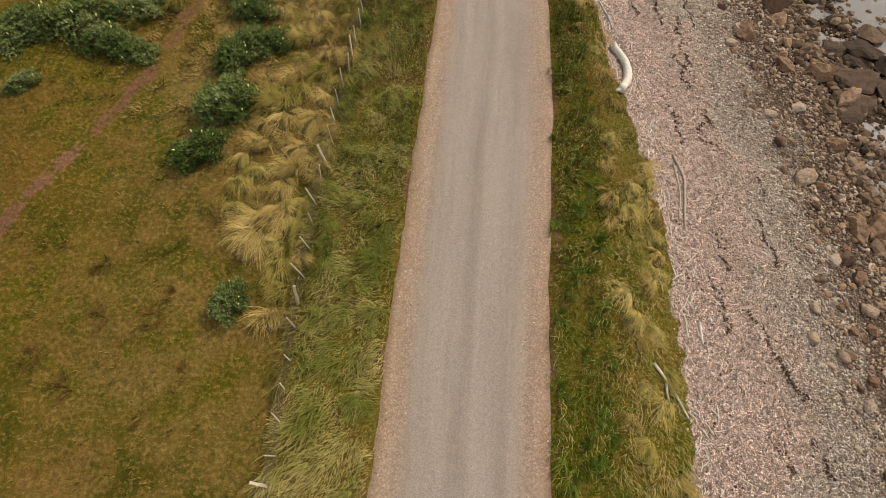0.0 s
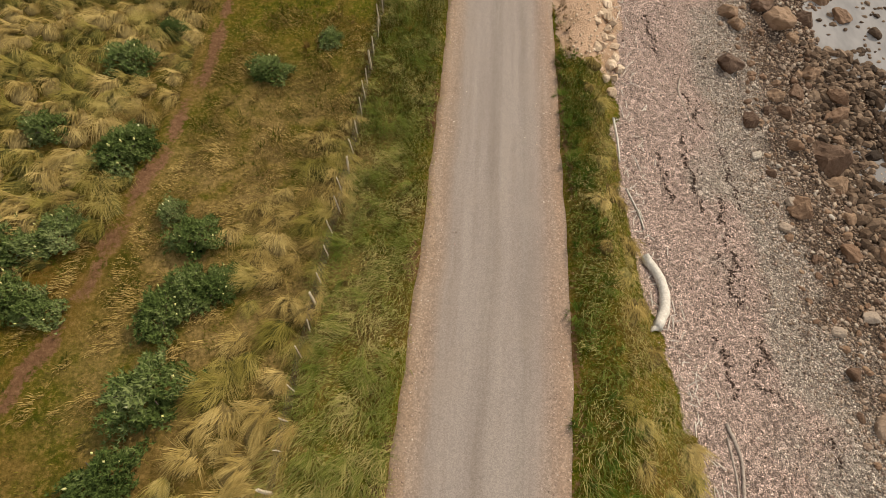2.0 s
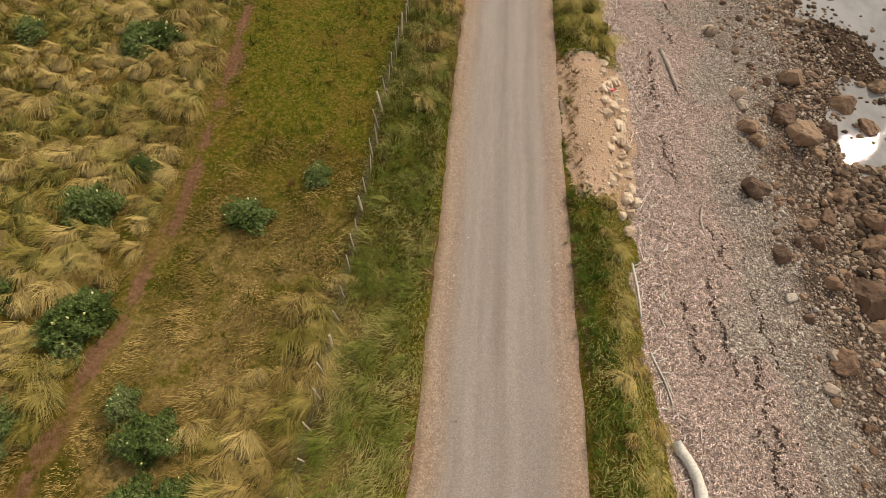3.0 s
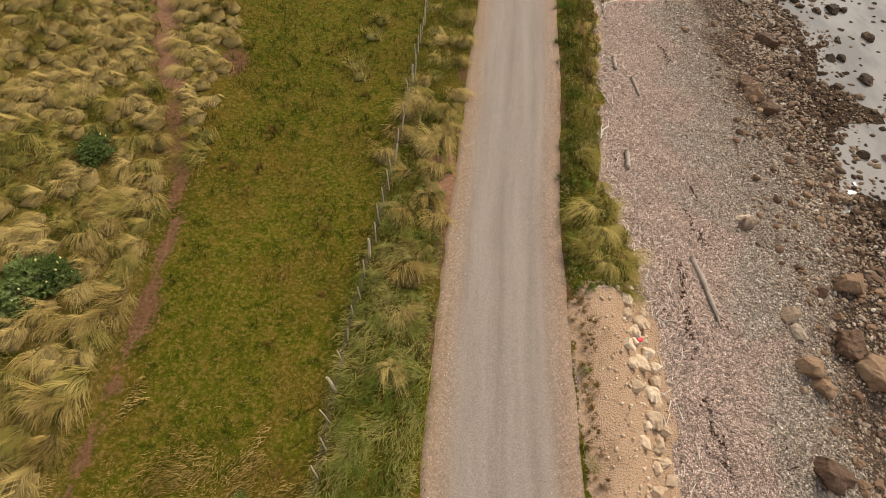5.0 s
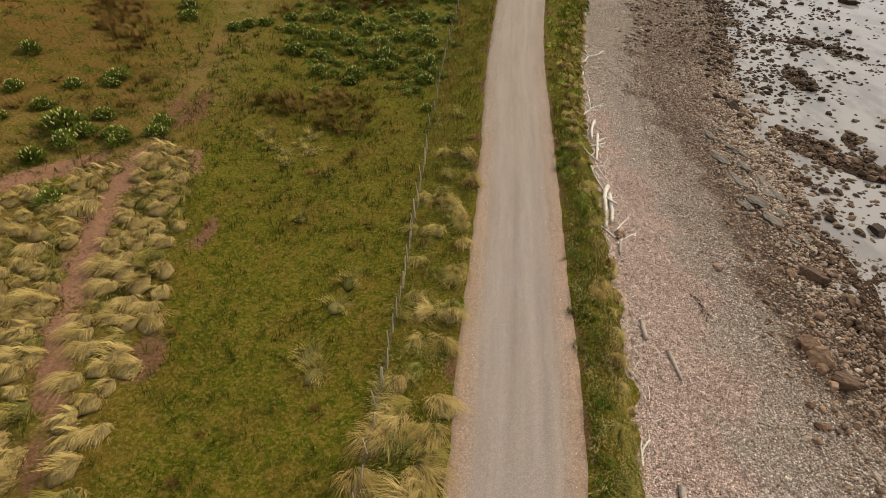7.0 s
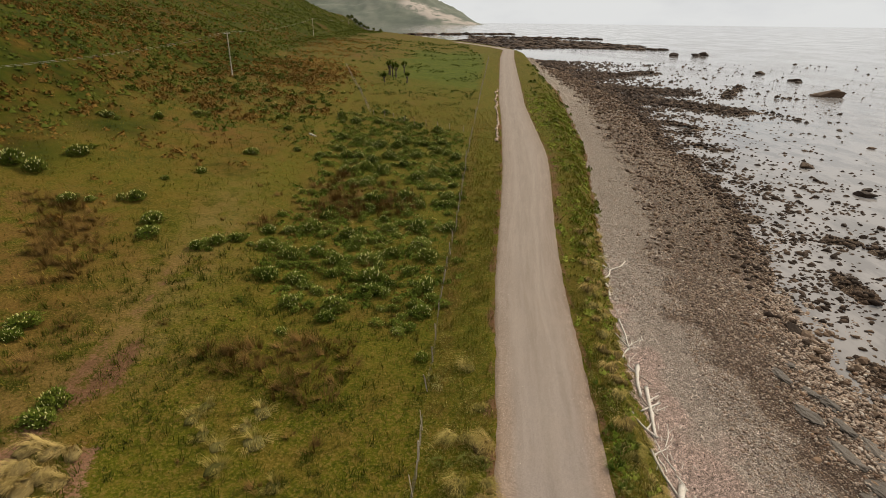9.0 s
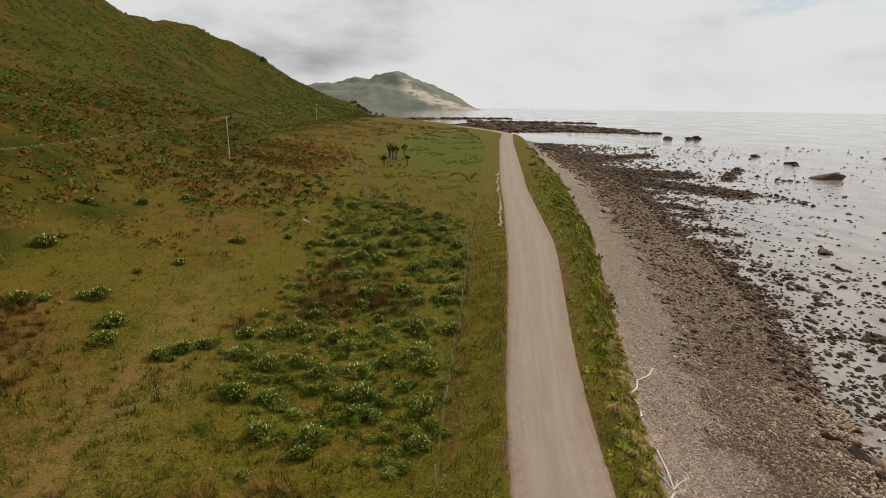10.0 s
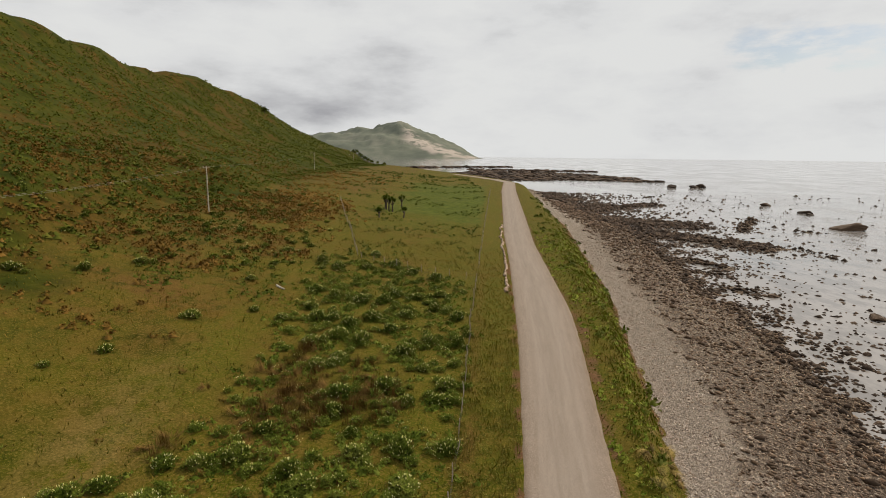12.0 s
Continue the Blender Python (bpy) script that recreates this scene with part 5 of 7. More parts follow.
def lupin(kind, seed):
    leaf, bloom, stem = lupin_meshes((850, 210, 180, 300)[kind], (4, 12, 22, 30)[kind], seed, *((5, 0.72, 1), (3, 1.5, 1), (3, 1.5, 1), (4, 1.35, 1))[kind])
    ob = empty_thing("lupin_bush", pose(0, -60 - 3 * seed, -0.5), ("dark green leafy lupin bush in the pasture", "green lupin bush with some cream flowers", "green lupin bush covered in cream flower spikes", "large spreading lupin bush with cream flower spikes")[kind], "bush", "lupin bushes")
    if kind == 0:
        leaf.materials[0] = M_LEAF_BLUE
    part("foliage", leaf, None, ob)
    tagged(part("bloom", bloom, None, ob, "cream flower spikes"), kind="stuff")
    part("stem", stem, None, ob, "brown woody stems")
    return ob


LUPINS = [[lupin(0, 1), lupin(0, 2), lupin(0, 3)], [lupin(1, 4), lupin(1, 5)], [lupin(2, 6), lupin(2, 7), lupin(2, 8)], [lupin(3, 9), lupin(3, 10), lupin(3, 11)]]
used = set()


def grow_lupin(x, y, size, kind=0):
    src = LUPINS[kind][RNG.randint(len(LUPINS[kind]))]
    m = pose(x, y, float(land_z(x, y)) - 0.03, 0, 0, RNG.uniform(0, 360))
    if src.name not in used:
        used.add(src.name)
        src.matrix_basis = m
        ob = src
    else:
        ob = copy_thing(src, m)
    ob.scale = (size * RNG.uniform(0.8, 1.15), size * RNG.uniform(0.75, 1.2), size * RNG.uniform(0.9, 1.35))
    return ob


bushes_by_track = [(-17.3, 18.6, 2.7), (-15.5, 19.3, 3), (-18, 17.9, 1.9), (-14.1, 19.8, 1.8), (-14.3, 18, 1.9), (-13, 17.6, 1.9), (-16.7, 15.3, 1.3), (-8.4, 20.6, 1.8), (-7.4, 18.7, 1.8), (-8.2, 18.6, 2), (-8.9, 17.6, 2), (-7, 18.8, 1.3), (-8.6, 14.9, 2.4), (-9.3, 12.4, 2.1), (-7, 6.2, 1.4)]
bushes_at_bend = [(-29, 80.5, 2), (-21.8, 70.8, 2.9), (-24.1, 73.1, 1.4), (-20.5, 70.6, 2), (-18.6, 70.6, 2), (-22.2, 78.6, 2), (-16.6, 72.6, 2.1), (-20.4, 72.8, 1.7), (-38.1, 101.3, 4.5), (-35.6, 100.6, 2.8), (-35.1, 106.3, 2.4), (-20.5, 72.7, 1.1), (-21, 69.3, 2.1), (-21.7, 67.1, 1.9), (-18.4, 69.9, 1.5), (-21.9, 77.3, 1.7), (-24.3, 72.9, 1.5), (-16.5, 71.4, 1.7), (-18.9, 63.5, 1.7), (-27, 74.7, 1.6), (-25.7, 70.9, 1.5), (-24, 76.3, 1.6)]
for x, y, w in bushes_by_track + bushes_in_tussocks:
    grow_lupin(x, y, min(w / 1.2, 2.1), 0)
for x, y, w in bushes_at_bend:
    grow_lupin(x, y, min(w / 1.5, 1.9), 3)
# the lupin thicket: each place is a clump of that width
lupin_patch_a = [(-30.1, 96, 2), (-28.7, 96.7, 1.4), (-25.8, 98.7, 2.4), (-22.6, 94.9, 3.1), (-21.8, 92.4, 2.5), (-17.5, 91.2, 2.1), (-16.4, 92.5, 2.6), (-15.3, 93.6, 1.8), (-12.7, 92.8, 2.6), (-10.2, 91.4, 3.4), (-9.6, 97.1, 2.9), (-8.5, 92.5, 1.7), (-6.6, 91.1, 2.1), (-5.5, 95.1, 3.7), (-4.2, 92, 3.4), (-6.6, 89, 1.6), (-10.9, 87.7, 2.3), (-9, 87.7, 2.3), (-3.5, 88.7, 2.8), (-3.3, 86.7, 2.6), (-7.1, 86.2, 1.5), (-5.5, 84, 2.8), (-5.8, 82.6, 1.7), (-0, 95.5, 2.8), (0.5, 93, 2.2), (0.6, 87.5, 3.1), (0.4, 83.9, 2.8), (-1, 81.5, 1.3), (2.6, 99.4, 2.5), (-0.4, 99.1, 2.5)]
lupin_patch_b = [(-1.9, 88, 1.2), (-2.4, 84.3, 1.1), (0.6, 78.7, 1.2), (-8.1, 80.6, 1.3), (-8.5, 84.2, 1.7), (-8.2, 86.8, 1.1), (-2.4, 93.2, 1.8), (-3.1, 98.4, 2.4), (-0.9, 90.3, 1.6), (1.6, 90.9, 1.3), (-13.3, 96, 1.9), (-11.6, 96.3, 2.2), (-6.5, 96.2, 2.5)]
lupin_patch_c = [(2.1, 105.6, 2.8), (-2.2, 107.2, 2.9), (-5.4, 105.5, 3.3), (-8.1, 110, 3), (-15.1, 144.1, 4), (-12.2, 141.4, 4.7), (-8.6, 143, 4), (-5, 146.8, 4.2), (-2.2, 142.9, 4), (1, 140.1, 3.8), (-10.2, 128.7, 4.5), (-7.1, 127.7, 3.8), (-3.5, 130.6, 4.7), (-0.9, 130.7, 4), (1.8, 132.5, 3.4), (-9, 121.2, 4), (-7.1, 120.1, 2.8), (-10.6, 120.8, 2.3), (-1.8, 124.2, 4.8), (1.2, 126.8, 3.1), (3.6, 124.3, 2.4), (-3.1, 119.6, 2.8), (-9.7, 114.8, 3), (-7.6, 116.7, 3.1), (-5.4, 116.1, 2.6), (0.8, 117.5, 3.2), (3.5, 117, 2.1), (-1.1, 114.4, 2.5), (-6.7, 112, 2.4), (0.5, 110.9, 1.9)]
lupin_patch_d = [(2.4, 108, 2.6), (-23.8, 108.1, 1.9), (-25.9, 104.5, 1.2), (-5.5, 103.5, 2), (-0.5, 105, 2), (-3.8, 100.7, 1.4), (-9, 100.1, 1.8), (-39.4, 119.4, 2.7), (-35.1, 123.5, 2.3), (-32.2, 128.9, 3.2), (-21.3, 117.2, 2.1), (-16.8, 120.9, 1.4), (-20.9, 147.7, 3.3), (-8.6, 152.7, 2.7), (-20.3, 130.2, 1.6), (-11.9, 124, 2.4), (-5.1, 122.3, 2.9), (-12.7, 129.9, 2.6), (-13.6, 119.4, 1.7), (-4.6, 128.4, 2.6), (4.6, 119.4, 1.7), (3.1, 112.4, 1.9)]
patch = inside_poly([(-14.6, 129), (-14, 150), (5.4, 141), (2.6, 99), (0.8, 82), (-8.5, 82), (-12.5, 92), (-13, 112)])
for x, y, w in lupin_patch_a + lupin_patch_b + lupin_patch_c + lupin_patch_d:
    grow_lupin(x, y, min(w, 2.4) / 1.62, 3 if w > 1.3 else 2)
    for _ in range(0 if w < 2.0 else 1 if w < 3.2 else 2):
        a, r = RNG.uniform(0, 6.283), RNG.uniform(0.35, 0.55) * w
        grow_lupin(x + r * math.cos(a), y + r * math.sin(a), RNG.uniform(0.5, 1.0), 2 if RNG.rand() < 0.5 else 1)
small = spaced(330, -15, 6, 82, 153, lambda x, y: patch(x + RNG.normal(0, 0.8), y) and waves(x, y, 6, 81) + 0.5 * waves(x, y, 2.5, 84) > -0.3, 0.8)
young = [lupin_meshes(90, 9, 50 + i, 3, 1.9, 1) for i in range(5)]
joined([f[0] for f in young], small, RNG.uniform(0.45, 1.0, len(small)), "young_lupins", "young green lupins filling the gaps of the thicket", "bushes")
joined([f[1] for f in young], small, RNG.uniform(0.5, 1.0, len(small)), "young_lupin_flowers", "cream flowers of the young lupins", "flowers")
far_bushes = spaced(36, -75, -18, 100, 190, lambda x, y: waves(x, y, 22, 82) > 0.05, 2.0)
far_bushes += spaced(190, -100, -17, 136, 215, lambda x, y: -0.42 * (y - 68) - 24 < x < -0.26 * (y - 90) and waves(x, y, 12, 83) > -0.3, 1.5)
far_shapes = [lupin_meshes(80, 10, 30 + i, 3, 2.4, 1) for i in range(4)]
joined([f[0] for f in far_shapes], far_bushes, RNG.uniform(0.6, 1.35, len(far_bushes)), "hill_foot_lupins", "green lupin bushes scattered at the hill foot", "bushes")
joined([f[1] for f in far_shapes], far_bushes, RNG.uniform(0.6, 1.35, len(far_bushes)), "hill_foot_lupin_flowers", "cream lupin flowers at the hill foot", "flowers")


# scrub of the hillside and far pasture
def scrub(n, x0, x1, y0, y1, size, mat, name, label, keep, leaves=14):
    """Low clumps: a lumpy core bristling with leaves."""
    x, y = RNG.uniform(x0, x1, n), RNG.uniform(y0, y1, n)
    k = keep(x, y)
    x, y = x[k], y[k]
    m = len(x)
    r = size * RNG.uniform(0.5, 1.5, m) * (1 + np.clip(y - 150, 0, 600) / 500)
    z = land_z(x, y)
    core = OCTA[0][:5][None] * (1 + RNG.uniform(-0.35, 0.35, (m, 5, 1))) * (0.62, 0.62, 0.52) * r[:, None, None] + np.stack([x, y, z - 0.03], 1)[:, None]
    V, F = [core.reshape(-1, 3)], [(OCTA[1][:4][None] + (np.arange(m) * 5)[:, None, None]).reshape(-1, 3)]
    for _ in range(leaves):
        a, e = RNG.uniform(0, 6.28, m), RNG.uniform(0.0, 1.5, m)
        P = np.stack([x + r * np.cos(e) * np.cos(a) * 0.7, y + r * np.cos(e) * np.sin(a) * 0.7, z - 0.05 * r + r * 0.5 * np.sin(e)], 1)
        v, f = ribbon(P, RNG.uniform(0, 6.28, m), r * 0.5, RNG.uniform(0.3, 1.3, m), r * 0.42, 1)
        V.append(v)
        F.append(f)
    return stuff(name, *merged(list(zip(V, F))), mat, label, "scrub")


M_SCRUB = blade_material("hill_scrub", (0.1, (0.036, 0.050, 0.004)), (0.5, (0.062, 0.076, 0.007)), (0.9, (0.106, 0.106, 0.014)), patches=0.05)
M_HERB = blade_material("bank_herb", (0.12, (0.048, 0.080, 0.006)), (0.45, (0.118, 0.160, 0.014)), (0.85, (0.250, 0.270, 0.040)), patches=0.3)
M_FERN = blade_material("rusty_fern", (0.1, (0.080, 0.048, 0.008)), (0.5, (0.148, 0.082, 0.015)), (0.9, (0.225, 0.132, 0.030)), patches=0.06)
scrub(40000, -200, -38, 60, 820, 0.66, M_SCRUB, "hill_scrub", "dense low green scrub over the hillside", lambda x, y: (waves(x, y, 30, 91) + 0.6 * waves(x, y, 9, 97) > -0.55) & (x < -40 - 0.05 * (y - 100)) & (x > ridge_x(y) + 2), 5)
scrub(13000, -140, -14, 80, 340, 0.40, M_FERN, "fern_patch", "rusty brown fern and rush patches", lambda x, y: waves(x, y, 30, 92) + 0.5 * waves(x, y, 8, 95) > 0.2 + 0.9 * step(-34, -22, x) - 0.45 * step(122, 145, y) * step(-26, -38, x), 9)
scrub(5200, -80, -17, 108, 205, 0.56, M_FERN, "rust_rushes", "dense rusty rush and fern clumps below the hill", lambda x, y: waves(x, y, 15, 86) + 0.7 * waves(x, y, 5, 87) > -0.1 + 1.1 * step(-24, -16, x) + 1.1 * step(-48, -36, x) * step(136, 124, y), 10)
scrub(4200, -85, -16, 122, 215, 0.52, M_SCRUB, "hill_foot_scrub", "mixed green scrub thickening towards the hill foot", lambda x, y: waves(x, y, 13, 98) + 0.6 * waves(x, y, 4, 99) > 0.0 + 1.5 * step(-0.42 * (y - 90), -0.22 * (y - 90), x), 7)
scrub(1500, -48, -20, 164, 226, 0.50, M_FERN, "fern_bank", "dense rusty fern along the hill foot", lambda x, y: ((x + 33) / 13) ** 2 + ((y - 195) / 28) ** 2 + 0.4 * waves(x, y, 9, 108) < 0.8, 8)
scrub(6400, -18, 6, 84, 156, 0.32, M_LEAF, "lupin_undergrowth", "young lupins and low herbs between the bushes", lambda x, y: np.array([patch(a, b) for a, b in zip(x + RNG.normal(0, 1.2, len(x)), y)]) & (waves(x, y, 5, 96) > 0.0), 10)
scrub(4200, -60, 18, 150, 420, 0.45, M_SCRUB, "far_scrub", "scattered green scrub on the far pasture", lambda x, y: (x < fence_x(y) - 1) & (waves(x, y, 24, 93) > 0.15), 8)
scrub(5200, 7, 34, 64, 190, 0.30, M_HERB, "bank_herbs", "lush green herbs and grass on the seaward bank", lambda x, y: (x > road_right(y) + 0.5 + 0.5 * waves(x, y, 7, 111)) & (x < foot_x(y) - 0.35) & (waves(x, y, 8, 112) + 0.5 * waves(x, y, 3, 113) > -0.55), 10)
scrub(1300, 8, 40, 96, 260, 0.62, M_SCRUB, "bank_scrub", "low dark shrubs along the shore bank", lambda x, y: (x > road_right(y) + 2) & (x < foot_x(y) + 0.4) & (waves(x, y, 9, 94) > 0.2), 10)


# ---- shore ----
def shore_place(n, y0, y1, s0, s1):
    y = RNG.uniform(y0, y1, n)
    b, e = foot_x(y), shore_x(y)
    return b + (e - b) * RNG.uniform(s0, s1, n), y


x, y = shore_place(13000, -1, 92, -0.01, 0.72)
r = 0.026 + 0.055 * RNG.beta(1.1, 5, len(x)) + 0.02 * np.clip((x - foot_x(y)) / 8, 0, 1)
stuff("shingle", *stones(x, y, r, -1, 0.65, rough=0.3), M_PEBBLE, "pink and grey beach shingle", "shingle")
x, y = shore_place(42000, -1, 100, 0.30, 1.06)
s = (x - foot_x(y)) / (shore_x(y) - foot_x(y)) + 0.10 * waves(x, y, 5, 101)
k = RNG.rand(len(x)) < step(0.38, 0.64, s + 0.34 * step(45, 95, y))
x, y, s = x[k], y[k], s[k]
r = (0.05 + 0.11 * RNG.beta(1.0, 5, len(x))) * (0.75 + 0.5 * step(0.5, 0.95, s)) * (1 + 0.45 * step(58, 82, y))
k = r > 0.105
stuff("cobbles", *stones(x[k], y[k], r[k], 0, 0.62, rough=0.26), M_COBBLE, "brown and grey rounded beach cobbles", "cobbles", False)
low = s + 0.08 * RNG.normal(0, 1, len(s)) - 0.24 * np.exp(-((y - 49) / 6.0) ** 4) > 0.66
k1, k2 = ~k & ~low, ~k & low
stuff("small_cobbles", *stones(x[k1], y[k1], r[k1], -1, 0.62, rough=0.3), M_COBBLE, "small brown and grey beach stones", "cobbles")
stuff("damp_cobbles", *stones(x[k2], y[k2], r[k2], -1, 0.62, rough=0.3), M_EDGE, "damp red-brown stones on the lower beach", "cobbles")
x, y = shore_place(11000, 0, 110, 0.80, 1.28)
k = land_z(x, y) > SEA - 0.13 + RNG.normal(0, 0.06, len(x)) - 0.12 * waves(x, y, 4, 107)
x, y = x[k], y[k]
r = 0.06 + 0.16 * RNG.beta(1.0, 4.5, len(x))
stuff("tide_edge_stones", *stones(x, y, r, -1, 0.65, rough=0.3), M_EDGE, "damp brown stones along the water's edge", "cobbles")
x, y = shore_place(7000, 88, 200, -0.02, 0.5)
r = 0.05 + 0.10 * RNG.beta(1.0, 4, len(x))
stuff("far_shingle", *stones(x, y, r, -1, 0.6, rough=0.3), M_COBBLE, "grey shingle further along the beach", "shingle")
x, y = shore_place(800, 0, 112, 0.58, 1.04)
r = 0.10 + 0.20 * RNG.beta(1.0, 4.0, len(x))
stuff("large_cobbles", *stones(x, y, r, 1, 0.55, rough=0.20), M_ROCK, "brown angular stones above the tide line", "cobbles", False)
COBBLES = []
for i in range(6):
    me = mesh_from("cobble", *stones(np.zeros(1), np.zeros(1), np.ones(1), 1, 0.58, 0.3, np.zeros(1), 0.19), False)
    me.materials.append(M_COBBLE)
    COBBLES.append(me)
heap = empty_thing("cobble_bank", pose(18, 40, float(land_z(18.0, 40.0))), "bank of rounded brown cobbles above the tide line", "cobbles")
x, y = shore_place(300, 2, 64, 0.5, 0.98)
r = 0.08 + 0.14 * RNG.beta(1.0, 3.0, 300)
for i in range(300):
    ob = part("cobble", COBBLES[i % 6], None, heap)
    ob.matrix_basis = pose(x[i] - 18, y[i] - 40, float(land_z(x[i], y[i]) - land_z(18.0, 40.0)), RNG.uniform(-12, 12), RNG.uniform(-12, 12), RNG.uniform(0, 360)) @ Matrix.Diagonal((r[i], r[i], r[i], 1))
x, y = shore_place(17000, 88, 185, 0.08, 1.02)
s = (x - foot_x(y)) / (shore_x(y) - foot_x(y)) + 0.10 * waves(x, y, 6, 105)
k = (RNG.rand(len(x)) < step(0.18, 0.40, s)) & (land_z(x, y) > SEA - 0.34 + RNG.normal(0, 0.10, len(x)))
x, y = x[k], y[k]
r = 0.08 + 0.17 * RNG.beta(1.0, 4, len(x))
stuff("shore_stones", *stones(x, y, r, -1, 0.6, rough=0.3), M_EDGE, "brown stones covering the lower beach", "cobbles")
x, y = shore_place(8000, 98, 330, 0.15, 1.05)
k = RNG.rand(len(x)) < step(0.2, 0.45, (x - foot_x(y)) / (shore_x(y) - foot_x(y)) + 0.1 * waves(x, y, 11, 102))
k &= land_z(x, y) > SEA - 0.38 + RNG.normal(0, 0.12, len(x))
x, y = x[k], y[k]
r = (0.12 + 0.34 * RNG.beta(1.0, 4, len(x))) * (1 + np.clip(y - 90, 0, 200) / 150)
stuff("weedy_cobbles", *stones(x, y, r, -1, 0.55, rough=0.3), M_WEEDY, "dark weed-stained stones near the water", "cobbles")

n = 120000
y = 8 + 400 * RNG.uniform(0, 1, n) ** 1.5
o = RNG.exponential(1.0, n) * (5 + 0.22 * y)
wide = 6.0 * step(88, 100, y) * step(150, 125, y)
x = shore_x(y) - 0.5 + o - 4.5 * step(76, 96, y)
p = (0.60 + 0.5 * step(82, 100, y)) * np.exp(-np.clip(o - 4.5 * step(76, 96, y), 0, 99) / (2.2 + 0.042 * y + wide)) * (0.25 + 0.9 * step(-0.3, 0.6, waves(x, y, 10, 106))) + 0.95 * np.exp(-(off_bar(x, y) / (0.95 + 0.35 * waves(x, y, 8, 104))) ** 2) + 0.004 * step(40, 70, y) + 0.12 * step(0.35, 0.9, waves(x, y, 11, 103)) * step(20, 50, y)
k = RNG.rand(n) < p
x, y = x[k][:12000], y[k][:12000]
r = (0.10 + 0.30 * RNG.beta(1.0, 3.5, len(x))) * (1 + np.clip(y - 50, 0, 300) / 85)
zz = np.maximum(land_z(x, y), SEA - 0.35 * r)
k = y < 90
stuff("tide_pool_rocks", *stones(x[k], y[k], r[k], 0, 0.65, 0.3, zz[k], rough=0.24), M_WEEDY, "wet brown stones at the edge of the water", "rocks", False)
x, y, r, zz = x[~k], y[~k], r[~k], zz[~k]
stuff("tidal_rocks", *stones(x, y, r, -1, 0.6, 0.3, zz, rough=0.3), M_WET, "small wet dark rocks standing in shallow water", "rocks")


# stones piled along the rock bars, and the crowded low-tide edge before the first pools
pieces = []
for (ax, ay), (bx_, by), w in bars[:4] + bars[10:11]:
    m = int(26 * w + 6 * math.hypot(bx_ - ax, by - ay))
    t, o = RNG.uniform(-0.1, 1.1, m), RNG.normal(0, 0.42, m)
    x, y = ax + (bx_ - ax) * t + 0.6 * w * o, ay + (by - ay) * t + w * o
    pieces.append(stones(x, y, RNG.uniform(0.3, 0.9, m) * (1 + ay / 500), -1, 0.5, 0.25, np.maximum(land_z(x, y), SEA - 0.1), rough=0.3))
stuff("bar_rocks", *merged(pieces), M_WET, "dark stones heaped along the rock bars", "rocks", False)
y = RNG.uniform(10, 37, 2100)
x = shore_x(y) - 1.2 + np.abs(RNG.normal(0, 3.4, 2100))
k = waves(x, y, 5, 109) + 0.25 * (24.5 - x) * step(16, 30, y) > -0.55
x, y = x[k], y[k]
stuff("low_tide_stones", *stones(x, y, 0.10 + 0.34 * RNG.beta(1.0, 3.0, len(x)), 0, 0.62, 0.25, np.maximum(land_z(x, y), SEA - 0.12), rough=0.24), M_WEEDY, "wet dark brown stones crowding the low tide edge", "rocks", False)


def boulder_mesh(seed, mat, sharp=0.9, detail=3):
    """A block with worn faces: a ball cut by random planes, then roughened."""
    r = np.random.RandomState(seed)
    V, F = ICO[detail]
    V = V.copy()
    for _ in range(16):
        d = r.normal(0, 1, 3)
        d /= np.linalg.norm(d)
        lim = r.uniform(0.5, 0.85)
        h = V @ d
        over = np.clip(h - lim, 0, None)
        V -= over[:, None] * d * (0.6 + 0.4 * sharp)
    V *= (1 + 0.09 * waves(V[:, 0] * 3 + V[:, 2], V[:, 1] * 3, 2.0, seed) + 0.035 * waves(V[:, 0] * 9, V[:, 1] * 9 + V[:, 2] * 7, 2.0, seed + 1))[:, None]
    V *= np.array([1.15, 0.9, 0.68])
    me = mesh_from("boulder", V, F, False)
    me.materials.append(mat)
    return me


B_BROWN = [boulder_mesh(i, M_ROCK) for i in range(5)]
B_GREY = [boulder_mesh(20 + i, M_COBBLE, 0.2, 2) for i in range(4)]
B_WET = [boulder_mesh(40 + i, M_WET, 1.0, 2) for i in range(4)]
B_PALE = [boulder_mesh(60 + i, M_PALE, 0.9, 2) for i in range(5)]


def boulder(meshes, x, y, r, label, group, z=None, tall=1.0):
    ob = new("boulder", meshes[RNG.randint(len(meshes))])
    z = max(float(land_z(x, y)), SEA - 0.3 * r) if z is None else z
    ob.matrix_world = pose(x, y, z + 0.28 * r, RNG.uniform(-8, 8), RNG.uniform(-8, 8), RNG.uniform(0, 360)) @ Matrix.Diagonal((r, r, r * tall, 1))
    return tagged(ob, label, "boulder", group)


